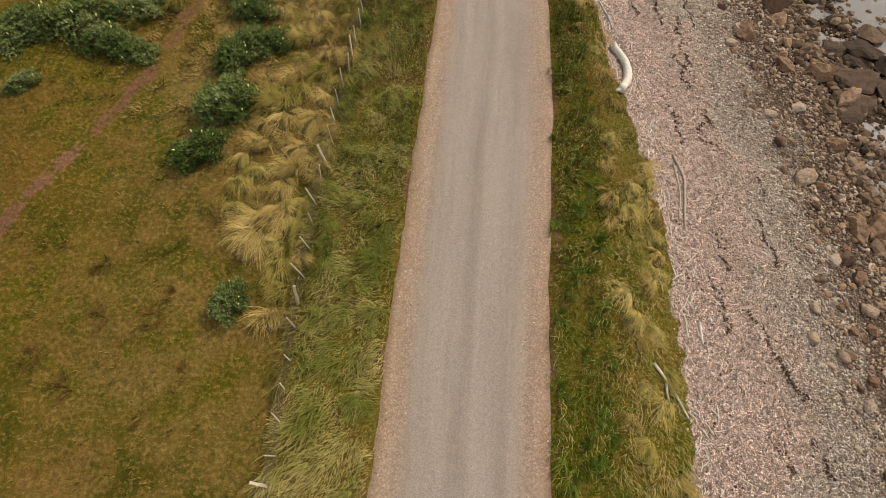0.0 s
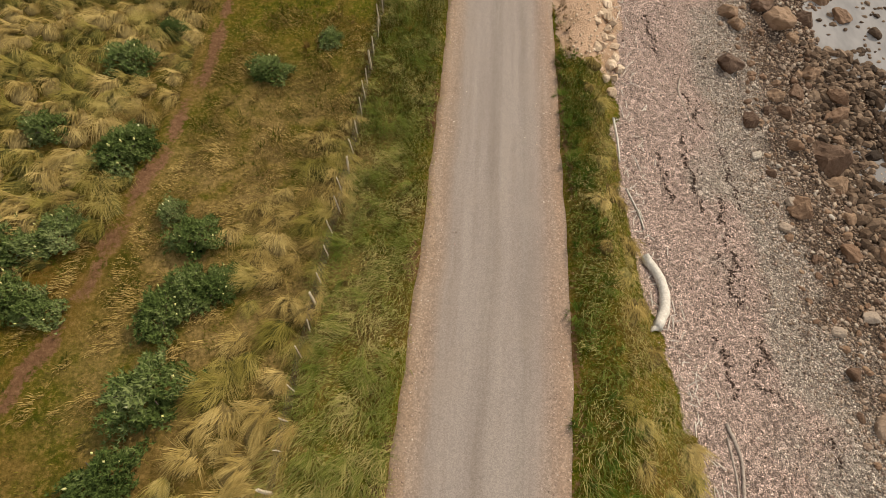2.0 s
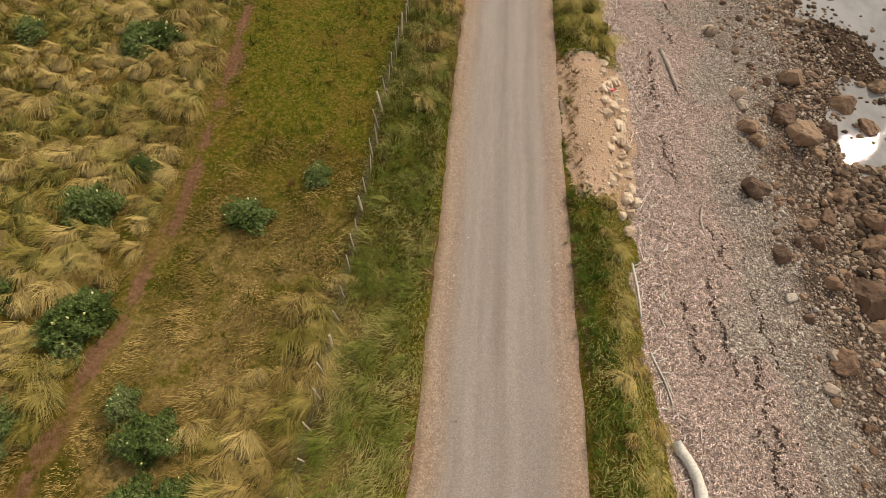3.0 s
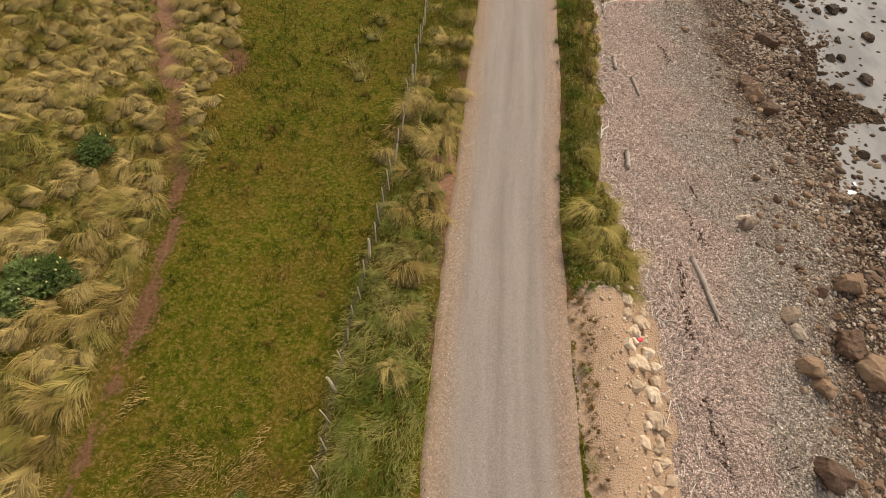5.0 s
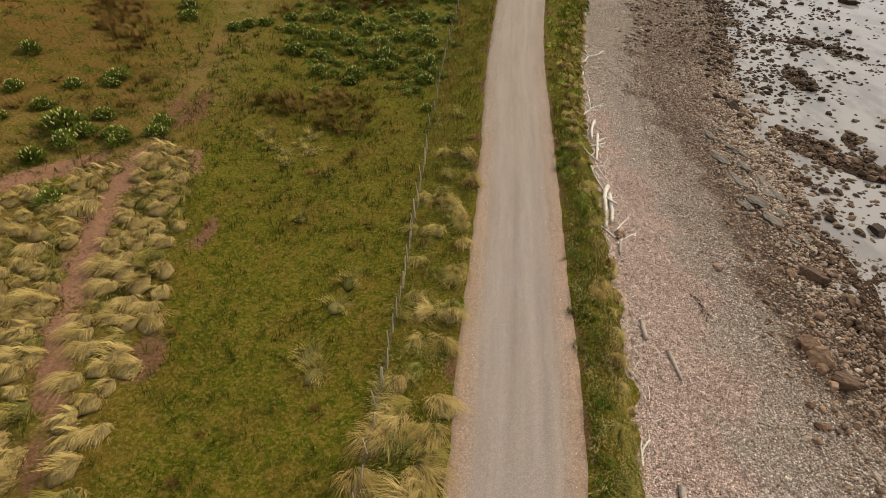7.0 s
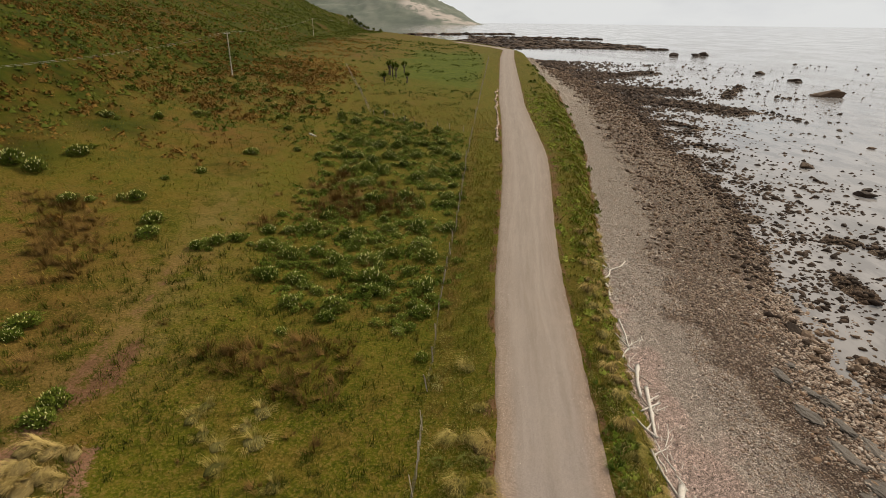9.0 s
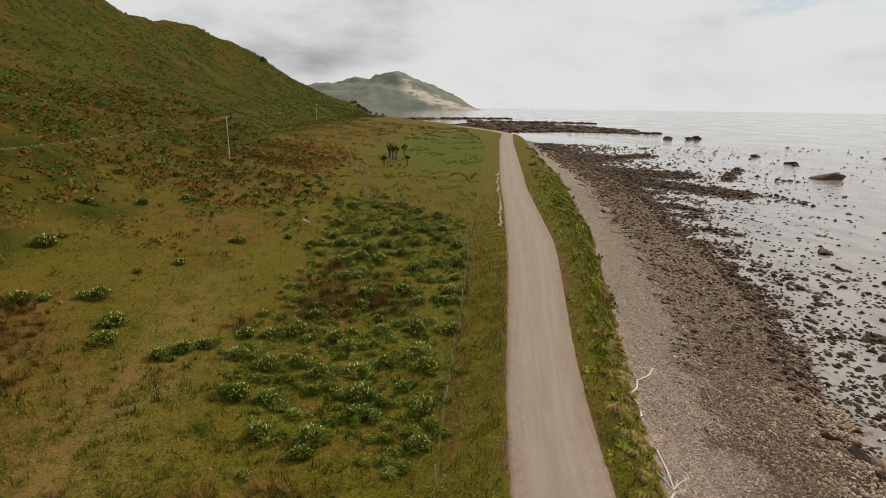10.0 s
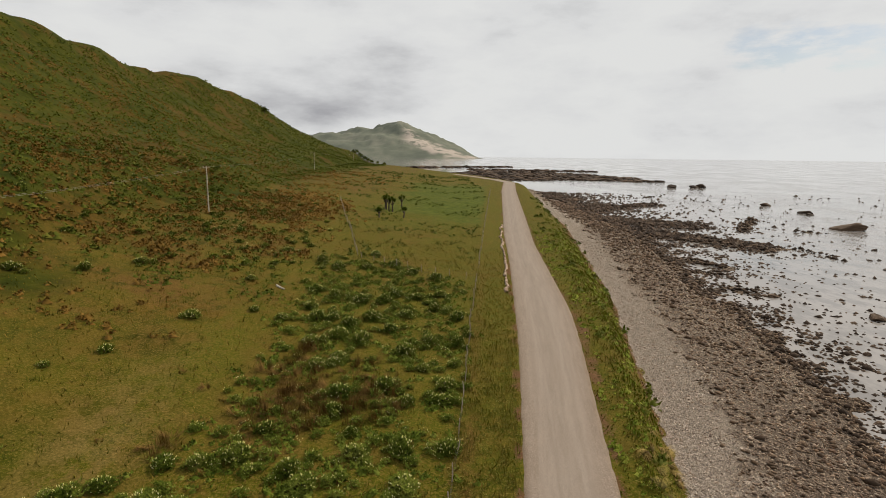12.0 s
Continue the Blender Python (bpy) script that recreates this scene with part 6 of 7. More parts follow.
for x, y, r in [(17.7, 25.1, 0.62), (20.6, 28.4, 1.0), (16.0, 33.9, 0.7), (16.4, 30.2, 0.45), (21.8, 22.7, 0.75), (19.6, 22.9, 0.5), (19.8, 39.8, 0.75), (20.4, 38.3, 0.85), (17.2, 38.4, 0.6), (21.5, 43.2, 0.75), (24.4, 41.6, 0.7), (25.3, 39.8, 0.6), (18.6, 32.3, 0.5), (22.5, 32.9, 0.6), (27.2, 43.1, 0.6),
                (18.8, 31.3, 0.45), (17.5, 37.5, 0.5), (21.6, 58.0, 0.7), (22.2, 56.7, 0.6), (21.4, 58.8, 0.6), (25.2, 65.0, 0.7), (20.1, 12.1, 0.6), (21.3, 12.4, 0.7), (20.5, 26.9, 0.5), (18.6, 28.9, 0.45), (22.0, 31.5, 0.6),
                (22.6, 20.6, 0.6), (20.9, 17.4, 0.5), (21.5, 34.5, 0.55), (20.2, 33.0, 0.45), (22.6, 39.2, 0.6)]:
    boulder(B_BROWN, x, y, 1.22 * r, "rust-brown boulder among cobbles on the shore", "shore boulders")
for x, y, r in [(18.1, 14.9, 0.62), (15.6, 6.5, 0.30), (16.9, 5.8, 0.32), (17.2, 3.8, 0.30), (16.2, 7.9, 0.3), (17.2, 40.9, 0.5), (17.0, 46.3, 0.5), (17.4, 40.1, 0.45), (16.4, 23.8, 0.35), (18.5, 64.4, 0.35), (17.4, 25.3, 0.4), (19.3, 19.6, 0.4), (17.3, 18.8, 0.35), (18.0, 10.3, 0.35), (19.0, 8.0, 0.4), (16.2, 28.0, 0.3)]:
    boulder(B_GREY, x, y, r, "smooth grey boulder on the shingle", "shore boulders")
for x, y, r in [(65.3, 144.7, 1.6), (135, 245, 5.0), (155, 297, 2.8), (152, 290, 1.8), (158.7, 332, 2.8), (80.6, 326.8, 2.0), (79.5, 216.7, 1.2), (57.6, 157, 1.1), (63.3, 127.5, 1.6), (198, 486, 5), (175, 481, 4.5), (190, 478, 4), (32.6, 70.2, 0.9), (30.3, 90.0, 0.9), (27.5, 80.5, 0.7), (37.5, 76.7, 0.8), (33.5, 66.5, 0.6),
                (65.6, 130.3, 1.0), (23.0, 21.6, 0.95), (24.4, 23.6, 0.8), (23.3, 29.0, 0.5), (24.1, 27.2, 0.55), (24.0, 24.8, 0.6), (118, 239, 1.2), (112, 205, 0.9), (95, 180, 0.8), (88, 160, 0.9), (72, 118, 0.7), (58, 104, 0.7), (50, 95, 0.6), (120, 380, 1.8), (28.5, 60.0, 0.6), (31.0, 61.0, 0.7), (29.5, 63.5, 0.5)]:
    boulder(B_WET, x, y, r, "dark wet rock standing in the shallow sea", "sea rocks", SEA - 0.2 * r, 0.72)
B_MID = [boulder_mesh(100 + i, M_ROCK, 0.8, 2) for i in range(6)]
for x, y in spaced(150, 15, 25, 1, 66, lambda x, y: 0.62 < (x - float(foot_x(y))) / float(shore_x(y) - foot_x(y)) < 1.04, 0.75):
    boulder(B_MID, x, y, 0.16 + 0.34 * RNG.beta(1.0, 2.6), "tan-brown angular rock among cobbles on the shore", "shore boulders")
B_SLAB = [boulder_mesh(90 + i, M_SLAB, 0.9, 3) for i in range(4)]
for x, y, r in [(24.9, 82.7, 1.5), (24.5, 78.4, 1.7), (24.5, 75.5, 1.9), (24.9, 72.9, 1.8), (25.3, 70.6, 1.5), (26.7, 84.3, 1.2), (26.9, 80.0, 1.6), (27.0, 76.3, 1.8), (27.4, 74.0, 1.4), (23.7, 72.2, 1.1), (26.0, 78.0, 1.5), (26.2, 74.6, 1.6), (25.9, 81.2, 1.3), (26.5, 71.8, 1.3), (27.0, 69.0, 1.2), (25.6, 68.6, 1.0)]:
    ob = new("flat_rock", B_SLAB[RNG.randint(4)])
    ob.matrix_world = pose(x, y, max(float(land_z(x, y)), SEA - 0.1) - 0.02, RNG.uniform(-4, 4), RNG.uniform(6, 16), RNG.uniform(2, 22)) @ Matrix.Diagonal((0.44 * r, 0.85 * r, 0.24 * r, 1))
    tagged(ob, "low dark grey rock ledge sloping to the water's edge", "rock", "flat rocks")
B_BED = [boulder_mesh(120 + i, M_WET, 0.9, 2) for i in range(3)]
for x, y, r in [(22.3, 19.6, 0.9), (23.2, 20.6, 1.3), (23.9, 22.3, 1.5), (22.6, 22.6, 0.9), (25.3, 21.4, 1.2), (24.9, 24.4, 1.3), (26.1, 23.2, 1.1), (23.4, 24.6, 0.8), (26.0, 26.0, 1.0)]:
    boulder(B_BED, x, y, r, "dark wet bedrock rising from the low tide pools", "sea rocks", SEA - 0.12 * r, 0.45)
B_SMALL = [boulder_mesh(80 + i, M_WET, 0.7, 1) for i in range(5)]
for x, y in spaced(110, 24, 62, 24, 140, lambda x, y: 0.3 < x - float(shore_x(y)) < 9 + 0.05 * y and float(off_bar(x, y)) > 0.4, 1.6):
    boulder(B_SMALL, x, y, RNG.uniform(0.22, 0.55), "small dark wet rock in shallow water", "sea rocks", SEA - 0.06)
for x, y, r in [(8.3, 37.8, 0.32), (8.9, 38.5, 0.4), (8.3, 37.1, 0.3), (8.9, 37.4, 0.42), (8.3, 36.2, 0.33), (9.1, 36.3, 0.4), (8.3, 34.3, 0.3), (8.9, 35.3, 0.42), (9.0, 34.4, 0.36), (8.0, 32.3, 0.3), (8.4, 32.7, 0.36), (8.7, 31.7, 0.42), (8.3, 30.6, 0.3), (8.6, 29.9, 0.36),
                (9.2, 39.2, 0.42), (9.3, 37.9, 0.4), (9.6, 37.4, 0.3), (8.7, 33.6, 0.3), (9.2, 33.2, 0.28), (9.2, 35.8, 0.3), (8.7, 40.0, 0.3), (9.0, 40.7, 0.26), (8.6, 39.3, 0.3), (9.1, 32.4, 0.3), (8.9, 31.0, 0.3), (9.4, 38.6, 0.3), (9.5, 36.8, 0.34), (9.3, 36.0, 0.26), (9.3, 34.9, 0.3), (9.0, 33.8, 0.34), (8.5, 34.9, 0.24), (8.6, 38.1, 0.26), (9.6, 39.8, 0.3), (9.2, 31.6, 0.34)]:
    boulder(B_PALE, x, y, r, "pale cream rock on the eroded sandy bank", "pale rocks")
for x, y, r in [(16.9, 46.6, 0.42), (12.5, 65.4, 0.5)]:
    boulder(B_PALE if x > 14 else B_BROWN, x, y, r, "single rounded rock lying on the shingle", "shore boulders")

# reef rocks far out, low and dark
pieces = []
for (ax, ay), (bx_, by), w, n, q in [((20, 560), (150, 600), 12, 160, 3.2), ((120, 590), (200, 565), 9, 90, 3.4), ((40, 900), (215, 850), 16, 120, 5.0), ((-60, 985), (120, 1090), 22, 140, 6.0)]:
    t = RNG.uniform(0, 1, n)
    x, y = ax + (bx_ - ax) * t + RNG.normal(0, w * 0.5, n), ay + (by - ay) * t + RNG.normal(0, w * 0.5, n)
    pieces.append(stones(x, y, q * RNG.uniform(0.4, 1.3, n), 0, 0.26, 0.3, np.full(n, SEA)))
inreef = inside_poly([(20, 555), (120, 592), (195, 568), (205, 650), (150, 800), (59, 880), (0, 700)])
pts = spaced(1300, -10, 210, 550, 890, inreef, 2.0)
x, y = np.array(pts).T
pieces.append(stones(x, y, 5.0 * RNG.uniform(0.4, 1.3, len(x)), -1, 0.17, 0.3, np.full(len(x), SEA), rough=0.3))
stuff("reef", *merged(pieces), M_WET, "low dark reef running out into the bay", "reef")


def driftwood(points, radius, label, mat=M_DRIFT, forks=(), taper=0.6):
    """A barkless log through points (x, y) on the beach; forks are (index, dx, dy, length share)."""
    P = np.array([(x, y, float(land_z(x, y)) + radius * 0.7) for x, y in points])
    d = np.concatenate([[0], np.cumsum(np.linalg.norm(np.diff(P, axis=0), axis=1))])
    n = max(6, int(d[-1] / 0.25))
    s = np.linspace(0, d[-1], n)
    Q = np.stack([np.interp(s, d, P[:, i]) for i in range(3)], 1)
    for _ in range(2):
        Q[1:-1] = (Q[:-2] + 2 * Q[1:-1] + Q[2:]) / 4
    Q[1:-1] += RNG.normal(0, radius * 0.09, (n - 2, 3)) * (1, 1, 0.3)
    rad = radius * np.linspace(1, taper, n) * (1 + 0.1 * RNG.uniform(-1, 1, n))
    o = Q[0].copy()
    pieces = [tube(Q - o, rad, 9, 0.05, RNG.randint(999))]
    for i, dx, dy, size in forks:
        a = Q[min(i, n - 1)] - o
        b = a + np.array([dx, dy, 0.12])
        pieces.append(tube([a, (a + b) / 2 + RNG.normal(0, 0.04, 3), b], [radius * size, radius * size * 0.8, radius * size * 0.4], 6, 0.12, RNG.randint(999)))
    me = mesh_from("driftwood_log", *merged(pieces))
    me.materials.append(mat)
    ob = new("driftwood_log", me)
    ob.location = o
    return tagged(ob, label, "driftwood", "driftwood logs")


driftwood([(8.75, 21.2), (9.2, 20.4), (9.35, 19.6), (9.1, 18.7), (8.65, 18.05)], 0.19, "thick curved bleached driftwood log on the shingle", forks=[(15, -0.3, -0.15, 0.7)], taper=1.1)
driftwood([(10.75, 14.7), (11.1, 13.5), (10.8, 12.2), (10.5, 10.9)], 0.07, "long thin grey driftwood pole on the shingle", M_DRIFT2)
driftwood([(10.65, 14.2), (10.7, 12.6), (10.3, 11.3)], 0.05, "thin weathered driftwood stick on the shingle", M_DRIFT2)
driftwood([(7.7, 4.7), (8.4, 3.9), (8.85, 2.9)], 0.06, "thin forked driftwood branch below the bank", forks=[(3, -0.1, -0.7, 0.8)])
driftwood([(10.15, 6.6), (10.1, 5.7)], 0.055, "short bleached driftwood stick on shingle")
driftwood([(8.45, 28.4), (8.5, 27.0), (8.4, 25.9)], 0.06, "narrow bleached driftwood pole against the bank", forks=[(2, -0.5, 0.2, 0.7)])
driftwood([(8.5, 24.5), (8.9, 23.4), (9.0, 22.5)], 0.045, "thin pale driftwood stick by the bank foot", forks=[(3, 0.1, -0.8, 0.7)])
driftwood([(13.05, 43.5), (13.25, 42.0), (13.3, 40.4)], 0.12, "weathered grey driftwood trunk with broken end", M_DRIFT2, forks=[(11, 0.3, -0.4, 0.6), (12, -0.1, -0.7, 0.5)], taper=0.8)
driftwood([(12.9, 32.4), (12.45, 31.2), (12.7, 29.2)], 0.06, "curved grey driftwood stick on shingle", M_DRIFT2)
driftwood([(11.1, 50.1), (10.9, 48.8)], 0.13, "short thick driftwood stump lying on shingle", M_DRIFT2, taper=0.95)
driftwood([(11.9, 58.6), (11.85, 57.4)], 0.12, "short weathered driftwood log on the shingle", M_DRIFT2, taper=0.9)
driftwood([(9.75, 50.7), (9.85, 51.4), (10.4, 51.9)], 0.06, "bent white driftwood branch by the bank", forks=[(2, 0.1, 0.5, 0.7)])
driftwood([(12.8, 56.9), (12.95, 55.2)], 0.12, "split brown driftwood plank on shingle", M_DRIFT2, taper=0.5)
driftwood([(13.0, 70.8), (12.5, 69.6), (12.2, 68.0), (11.75, 65.9)], 0.17, "large bleached driftwood trunk against the bank", forks=[(6, 0.6, -1.1, 0.6), (9, -0.3, -1.0, 0.7)])
driftwood([(12.9, 69.9), (12.7, 68.2), (12.3, 66.6)], 0.15, "thick white driftwood log beside a larger trunk")
driftwood([(12.2, 73.3), (12.3, 71.5), (12.6, 70.2)], 0.08, "thin crooked driftwood branch near the bank", forks=[(3, 0.7, 0.3, 0.7), (5, -0.4, -0.6, 0.6)])
driftwood([(14.1, 80.4), (13.5, 78.6), (13.2, 77.2)], 0.14, "bleached driftwood log at the bank foot")
driftwood([(13.9, 78.2), (13.4, 76.0), (12.9, 73.9)], 0.12, "long pale driftwood log on shingle", forks=[(5, 0.7, 0.4, 0.6)])
driftwood([(14.3, 77.0), (13.6, 76.5), (12.8, 75.9)], 0.07, "crossed thin driftwood pole on shingle")
driftwood([(12.6, 66.0), (12.4, 64.9), (12.1, 63.7)], 0.09, "brown driftwood root at the bank foot", M_DRIFT2, forks=[(2, 0.3, 0.4, 0.8)])
driftwood([(14.9, 89.4), (15.25, 90.8), (15.0, 92.0), (16.0, 93.4), (16.4, 94.6), (17.6, 95.6), (18.7, 97.3)], 0.085, "long forked white driftwood branch on the shingle", forks=[(22, -0.9, 0.9, 0.7), (28, 0.9, 0.2, 0.6)])
driftwood([(14.6, 86.0), (14.5, 84.2), (14.2, 82.4)], 0.07, "thin pale driftwood pole near the bank")
driftwood([(14.2, 82.3), (13.6, 81.6), (13.3, 80.9)], 0.08, "short bleached driftwood stick by the grass bank")

# stand-in for a small white animal, shaped as a forked branch
driftwood([(-17.1, 129.3), (-16.7, 128.9), (-16.0, 128.4)], 0.13, "white branch shape standing in for a small animal in the pasture", forks=[(1, -0.25, 0.1, 0.9)])

# tangle of thinner branches thrown against the bank
for i in range(22):
    y = 64 + 19 * RNG.beta(1.1, 1.3)
    x = float(foot_x(y)) + 0.25 + abs(RNG.normal(0, 0.45))
    a, L = RNG.normal(1.5, 0.6), RNG.uniform(0.8, 2.2)
    bend = RNG.normal(0, 0.18)
    driftwood([(x, y), (x + 0.5 * L * math.cos(a) + bend, y + 0.5 * L * math.sin(a)), (x + L * math.cos(a), y + L * math.sin(a))], RNG.uniform(0.03, 0.07),
              "thin bleached branch in a tangle of driftwood", M_DRIFT if i % 3 else M_DRIFT2, forks=[(2, RNG.normal(0, 0.4), 0.4, 0.7)])

# loose sticks washed up along the bank foot
n = 520
y = RNG.uniform(0, 100, n)
x = foot_x(y) + 0.15 + np.abs(RNG.normal(0, 0.8, n))
pieces = []
for i in range(n):
    a, L = RNG.normal(1.6, 0.8), RNG.uniform(0.15, 0.7)
    z = float(land_z(x[i], y[i])) + 0.03
    dx, dy = 0.5 * L * math.cos(a), 0.5 * L * math.sin(a)
    pieces.append(tube([(x[i] - dx, y[i] - dy, z), (x[i] + RNG.normal(0, 0.03), y[i], z + 0.02), (x[i] + dx, y[i] + dy, z)], [0.018, 0.02, 0.012], 4))
stuff("drift_sticks", *merged(pieces), M_DRIFT, "bleached twigs and sticks washed up on the shingle", "driftwood")

# loose gravel thrown to the road edges
n = 4500
y = RNG.uniform(-1, 95, n)
u = np.abs(RNG.normal(0, 0.09, n))
left = RNG.rand(n) < 0.55
x = np.where(left, road_left(y) + 0.05 + u * 6, road_right(y) - 0.05 - u * 6)
v = (x - road_left(y)) / (road_right(y) - road_left(y))
zz = road_z(y) + 0.02 + 0.05 * (1 - (2 * v - 1) ** 2)
stuff("loose_gravel", *stones(x, y, RNG.uniform(0.012, 0.035, n), -1, 0.7, 0.3, zz, rough=0.3), M_PEBBLE, "loose pinkish gravel along the road shoulders", "gravel")

n = 420
y = RNG.uniform(31.0, 40.4, n)
x = road_right(y) + (foot_x(y) - road_right(y)) * (1 - np.abs(RNG.normal(0, 0.35, n)))
stuff("sand_stones", *stones(x, y, 0.03 + 0.10 * RNG.beta(1, 4, n), 0, 0.7, 0.3), M_PALE, "small pale stones on the sandy bank", "stones")
for x, y in spaced(26, 5.5, 9, 31.0, 40.4, lambda x, y: 0.04 < (x - float(road_right(y))) / float(foot_x(y) - road_right(y)) < 0.26, 0.4):
    plant(T_RUSH, x, y, RNG.uniform(0.25, 0.55), "rush_clump", "small dry tuft on bare sand", "rushes", "rush clumps")

# strands of dead weed left by the tide
pieces = []
for x0, y0, x1, y1 in [(12.1, 28.3, 12.2, 24), (13.2, 25.1, 13.1, 20.4), (13.2, 18.2, 13.5, 17.2), (12.4, 16.4, 13.6, 15.8), (13.3, 17.5, 12.3, 16.3), (15.2, 14.6, 15.4, 13.4), (12.0, 10.8, 12.3, 9.0), (12.8, 7.4, 14.1, 4.0), (13.6, 5.6, 14.3, 3.8),
                       (12.3, 2.4, 13.0, 1.2), (14.0, 2.4, 14.6, 1.0), (15.9, 61.5, 16.1, 59.7), (14.6, 48.8, 14.5, 47.6), (13.7, 46.8, 14.0, 44.4), (12.3, 43.0, 12.1, 41.0), (11.8, 40.5, 11.6, 38.4), (11.5, 36.5, 11.7, 33.5), (12.6, 22.0, 12.7, 19.5),
                       (14.2, 28.0, 14.4, 24.5), (11.3, 18.0, 11.5, 15.5), (14.5, 12.5, 14.9, 9.5), (11.2, 8.6, 11.6, 6.2), (12.9, 31.0, 13.2, 28.8), (10.6, 27.0, 10.8, 24.4)]:
    L = math.hypot(x1 - x0, y1 - y0)
    m = int(L * 42)
    t = np.linspace(0, 1, m)
    x = x0 + (x1 - x0) * t + 0.18 * waves(t * L, t * 0 + x0, 1.2, 111) + RNG.normal(0, 0.07, m)
    y = y0 + (y1 - y0) * t + RNG.normal(0, 0.07, m)
    k = waves(x, y, 0.9, 112) > -0.35
    x, y = x[k], y[k]
    pieces.append(stones(x, y, 0.03 + 0.05 * RNG.beta(1, 3, len(x)), -1, 0.6, 0.0, rough=0.45))
x, y = shore_place(900, 0, 95, 0.05, 0.5)
pieces.append(stones(x, y, RNG.uniform(0.03, 0.06, len(x)), -1, 0.6, 0.0, rough=0.4))
stuff("seaweed", *merged(pieces), M_WEED, "dark dried seaweed strands along tide lines", "seaweed")


# red plastic scrap on the sandy bank
k = Nodes("red_plastic", 0.5, 0.4)
k.colour(k.mix(k.noise(20.0), (0.55, 0.03, 0.05), (0.70, 0.06, 0.08)))
V, F = ICO[2]
V = V * np.array([0.17, 0.12, 0.06]) * (1 + 0.12 * waves(V[:, 0] * 4, V[:, 1] * 4, 3.0, 5))[:, None]
me = mesh_from("plastic_scrap", V, F)
me.materials.append(k.m)
ob = new("plastic_scrap", me)
ob.matrix_world = pose(9.0, 38.3, float(land_z(9.0, 38.3)) + 0.30, 12, 20, 30)
tagged(ob, "crumpled red plastic scrap among pale rocks", "litter")


# ---- poles, trees ----
def utility_pole(x, y, h, turn):
    z = float(land_z(x, y))
    ob = empty_thing("utility_pole", pose(x, y, z, 0, 0, turn), "weathered timber power pole on the pasture", "utility pole", "utility poles")
    part("shaft", mesh_from("shaft", *tube([(0, 0, -0.5), (0, 0, h * 0.5), (0.03, 0, h)], [0.13, 0.115, 0.09], 9)), M_POLE, ob)
    arm = part("crossarm", mesh_from("crossarm", *tube([(-0.6, 0, h - 0.35), (0.6, 0, h - 0.35)], [0.05, 0.05], 4)), M_POLE, ob)
    for dx in (-0.5, 0.0, 0.5):
        part("insulator", mesh_from("insulator", *tube([(dx, 0, h - 0.3), (dx, 0, h - 0.2), (dx, 0, h - 0.1)], [0.03, 0.045, 0.02], 6)), M_DRIFT, arm)
    return Vector((x, y, z + h - 0.1))


ends = [utility_pole(-40.6, 80, 8.8, 5), utility_pole(-42.0, 170, 8.6, 25), utility_pole(-62, 340, 8.5, 5), utility_pole(-92, 640, 8.5, 5)]
for a, b in zip(ends, ends[1:]):
    for dx in (-0.7, 0.7):
        pts = [a.lerp(b, t) + Vector((dx * 0.9, dx * -0.4, -1.2 * 4 * t * (1 - t))) for t in np.linspace(0, 1, 15)]
        me = mesh_from("power_line", *tube([tuple(p) for p in pts], np.full(15, 0.0055), 4))
        me.materials.append(M_LINE)
        tagged(new("power_line", me), "thin sagging overhead power line", "cable", "power lines")


def cabbage_tree(x, y, h, seed):
    """A bare trunk with a few heads of sword leaves."""
    r = np.random.RandomState(seed)
    z = float(land_z(x, y))
    ob = empty_thing("cabbage_tree", pose(x, y, z), "dark cabbage tree with spiky leaf heads", "tree", "cabbage trees")
    fork = np.array([r.uniform(-0.15, 0.15), r.uniform(-0.15, 0.15), h * 0.45])
    limbs, heads = [tube([(0, 0, -0.2), tuple(fork * (0.8, 0.8, 0.6)), tuple(fork)], [0.2, 0.16, 0.14], 7)], []
    for i in range(4):
        a = 1.57 * i + r.uniform(-0.4, 0.4)
        tip = fork + np.array([math.cos(a) * 0.18 * h, math.sin(a) * 0.18 * h, h * r.uniform(0.22, 0.42)])
        limbs.append(tube([tuple(fork), tuple((fork + tip) / 2 + (0, 0, -0.05)), tuple(tip)], [0.12, 0.10, 0.08], 6))
        n = 140
        P = np.repeat(tip[None], n, 0) + r.normal(0, 0.05, (n, 3))
        heads.append(ribbon(P, r.uniform(0, 6.28, n), r.uniform(0.7, 1.15, n), r.uniform(0.1, 2.2, n), np.full(n, 0.07), 3))
    part("trunk", mesh_from("trunk", *merged(limbs)), M_BARK, ob)
    part("crown", mesh_from("crown", *merged(heads)), M_LEAF, ob)


for i, (x, y, h) in enumerate([(-11.6, 204, 4.6), (-10.6, 203, 4.2), (-12.4, 206, 4.4), (-9.1, 213, 3.8), (-7.3, 195, 2.6), (-12.6, 192, 2.2), (-12.9, 207, 3.8)]):
    cabbage_tree(x, y, 0.85 * h, i)


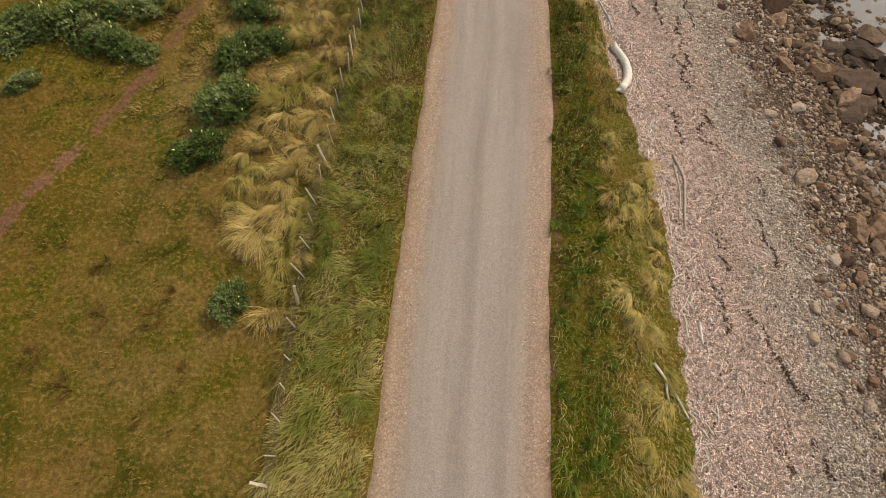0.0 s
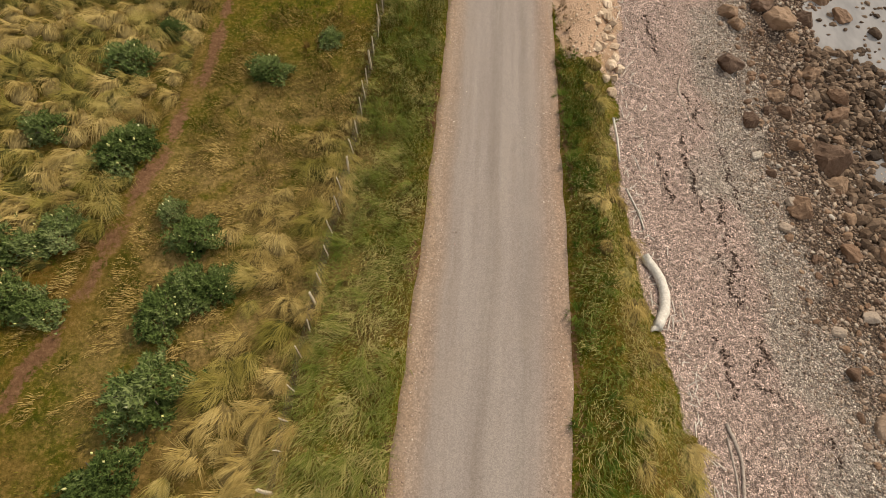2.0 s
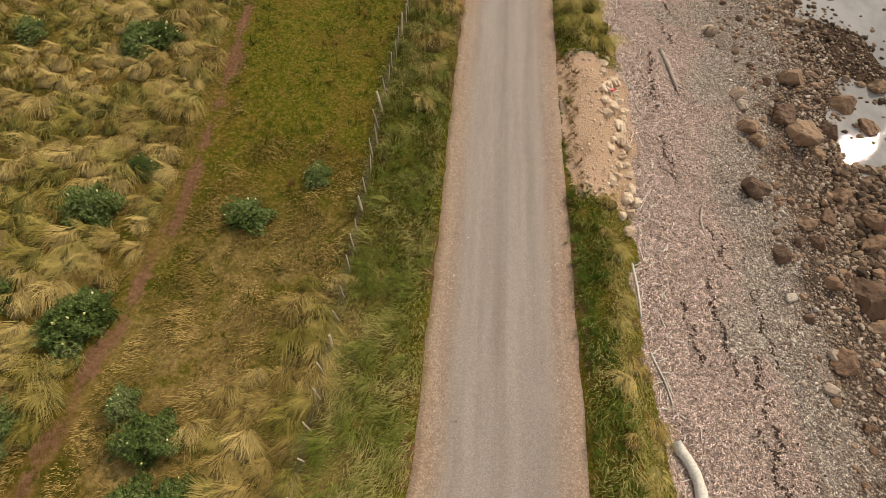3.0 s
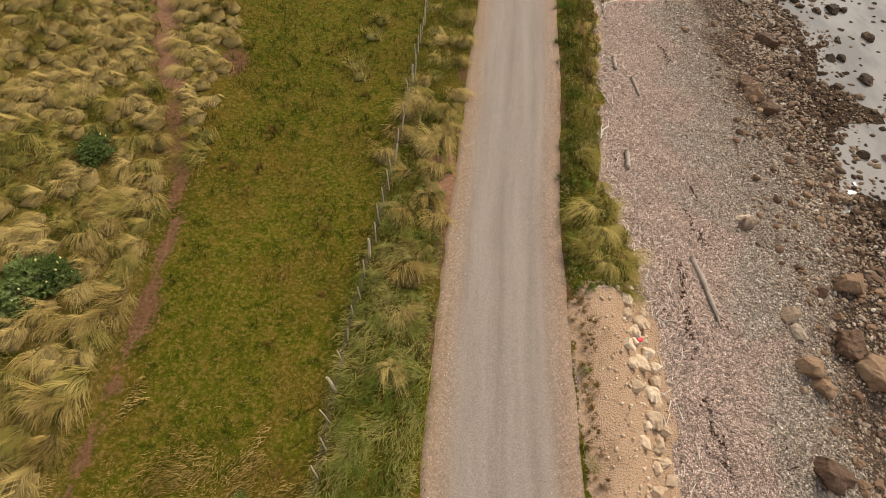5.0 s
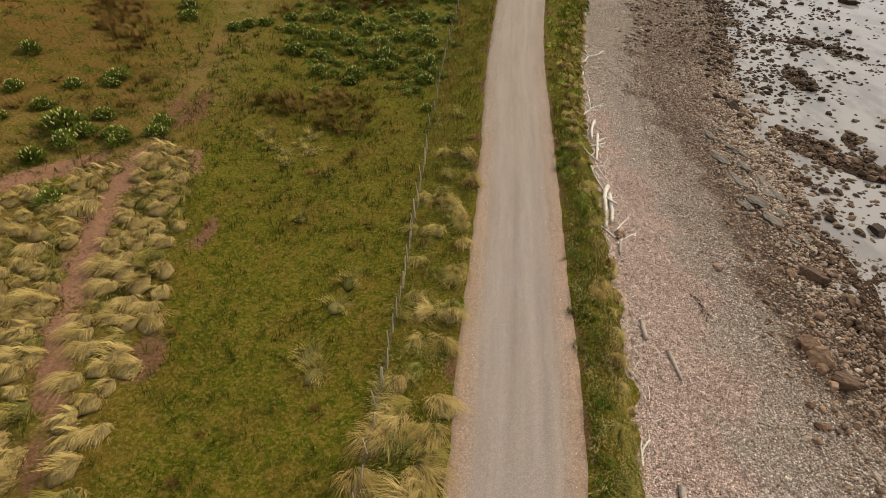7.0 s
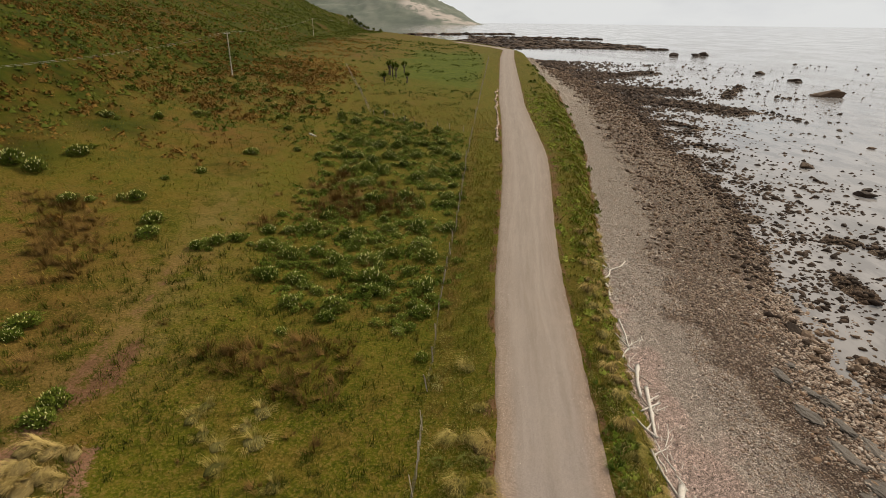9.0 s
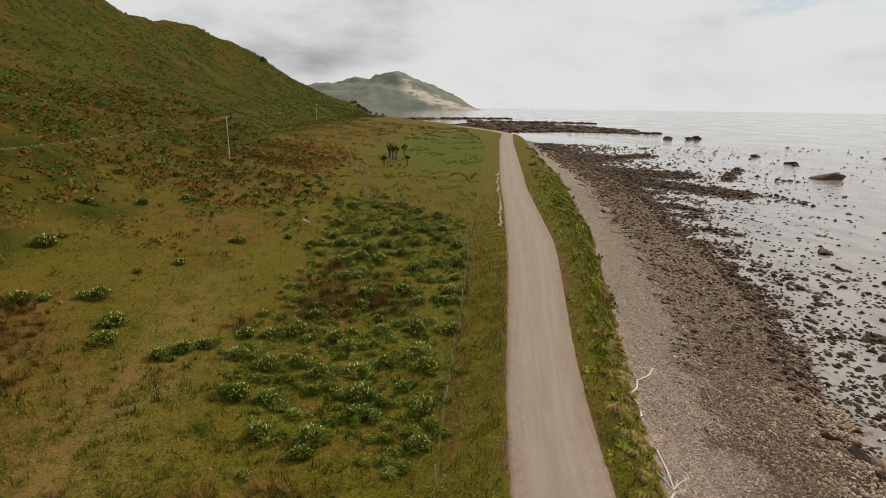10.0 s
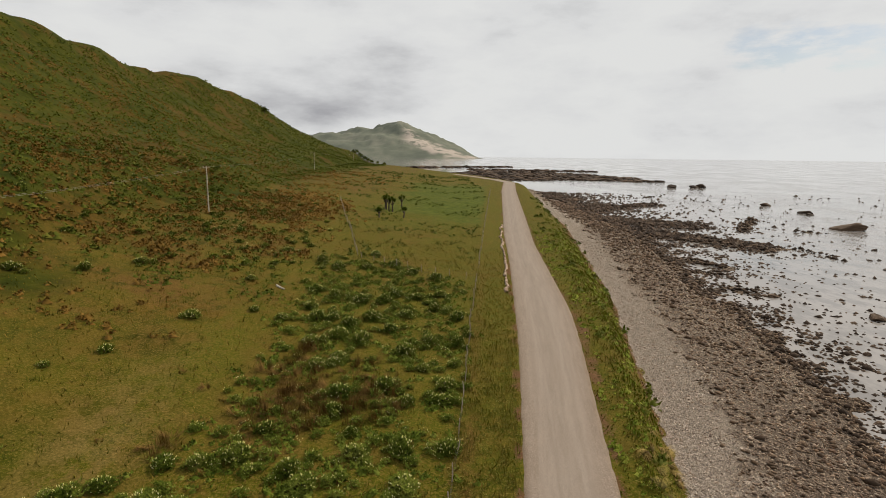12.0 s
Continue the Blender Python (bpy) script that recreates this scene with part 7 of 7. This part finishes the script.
def broad_tree(x, y, h, seed, z=None):
    r = np.random.RandomState(seed)
    z = float(land_z(x, y)) if z is None else z
    ob = empty_thing("shelter_tree", pose(x, y, z), "dark evergreen shelter tree at the hill foot", "tree", "shelter trees")
    limbs = [tube([(0, 0, -0.5), (0.1, 0, h * 0.3), (0, 0.1, h * 0.7)], [h * 0.04, h * 0.03, h * 0.015], 7)]
    for i in range(5):
        a = 1.3 * i
        limbs.append(tube([(0, 0, h * (0.25 + 0.08 * i)), (h * 0.2 * math.cos(a), h * 0.2 * math.sin(a), h * (0.4 + 0.09 * i))], [h * 0.015, h * 0.006], 5))
    part("trunk", mesh_from("trunk", *merged(limbs)), M_BARK, ob)
    n = 420
    a, e, q = r.uniform(0, 6.28, n), r.uniform(-0.4, 1.5, n), r.uniform(0.5, 1.0, n)
    lump = q * (1 + 0.35 * np.sin(2.3 * a + seed) * np.cos(3 * e))
    P = np.stack([lump * np.cos(e) * np.cos(a) * h * 0.50, lump * np.cos(e) * np.sin(a) * h * 0.46, h * 0.34 + lump * np.sin(e) * h * 0.45], 1)
    part("crown", mesh_from("crown", *ribbon(P, r.uniform(0, 6.28, n), h * r.uniform(0.08, 0.16, n), r.uniform(0.4, 1.8, n), np.full(n, h * 0.09), 2)), M_SCRUB, ob)


for i, (x, y, h) in enumerate([(-128, 860, 8), (-120, 870, 7), (-112, 865, 7.5), (-104, 880, 6), (-96, 885, 5), (-134, 850, 6.5), (-88, 900, 5), (-116, 855, 6), (-108, 872, 7), (-124, 866, 7)]):
    broad_tree(x, y, h, i)
broad_tree(-150, 540, 6.5, 20)

# pale eroded clay ledge beside the road
t = np.arange(136, 196, 0.5)
n = len(t)
xb = road_left(t) - 0.60 + 0.28 * waves(t * 0 + 2, t, 11, 121) + 0.12 * waves(t * 0 + 4, t, 2.1, 122)
w = np.clip(0.16 + 0.07 * waves(t * 0 + 6, t, 5.0, 123) + 0.04 * waves(t * 0 + 3, t, 1.7, 124), 0.05, 0.32)
zb = land_z(xb, t)
rows = [np.stack([xb + dx * w, t, zb + dz], 1) for dx, dz in ((-1.6, -0.15), (-1.0, 0.20), (-0.2, 0.27), (0.5, 0.18), (1.0, -0.15))]
V = np.stack(rows, 1).reshape(-1, 3)
V += RNG.normal(0, 0.04, V.shape)
i = np.arange((n - 1) * 4)
a = (i // 4) * 5 + i % 4
me = mesh_from("clay_bank", V, np.stack([a, a + 1, a + 6, a + 5], 1))
k = Nodes("pale_clay", 0.95, 0.1)
k.colour(k.mix(k.mask(k.noise(0.9, 5, 0.7), 0.44, 0.60), k.mix(k.noise(6.0), (0.42, 0.33, 0.26), (0.32, 0.235, 0.175)), (0.17, 0.105, 0.062)))
k.bump(k.noise(4.0, 5, 0.7), 0.6, 0.08)
me.materials.append(k.m)
tagged(new("clay_bank", me), "pale eroded clay ledge beside the road", "bank", kind="structure")
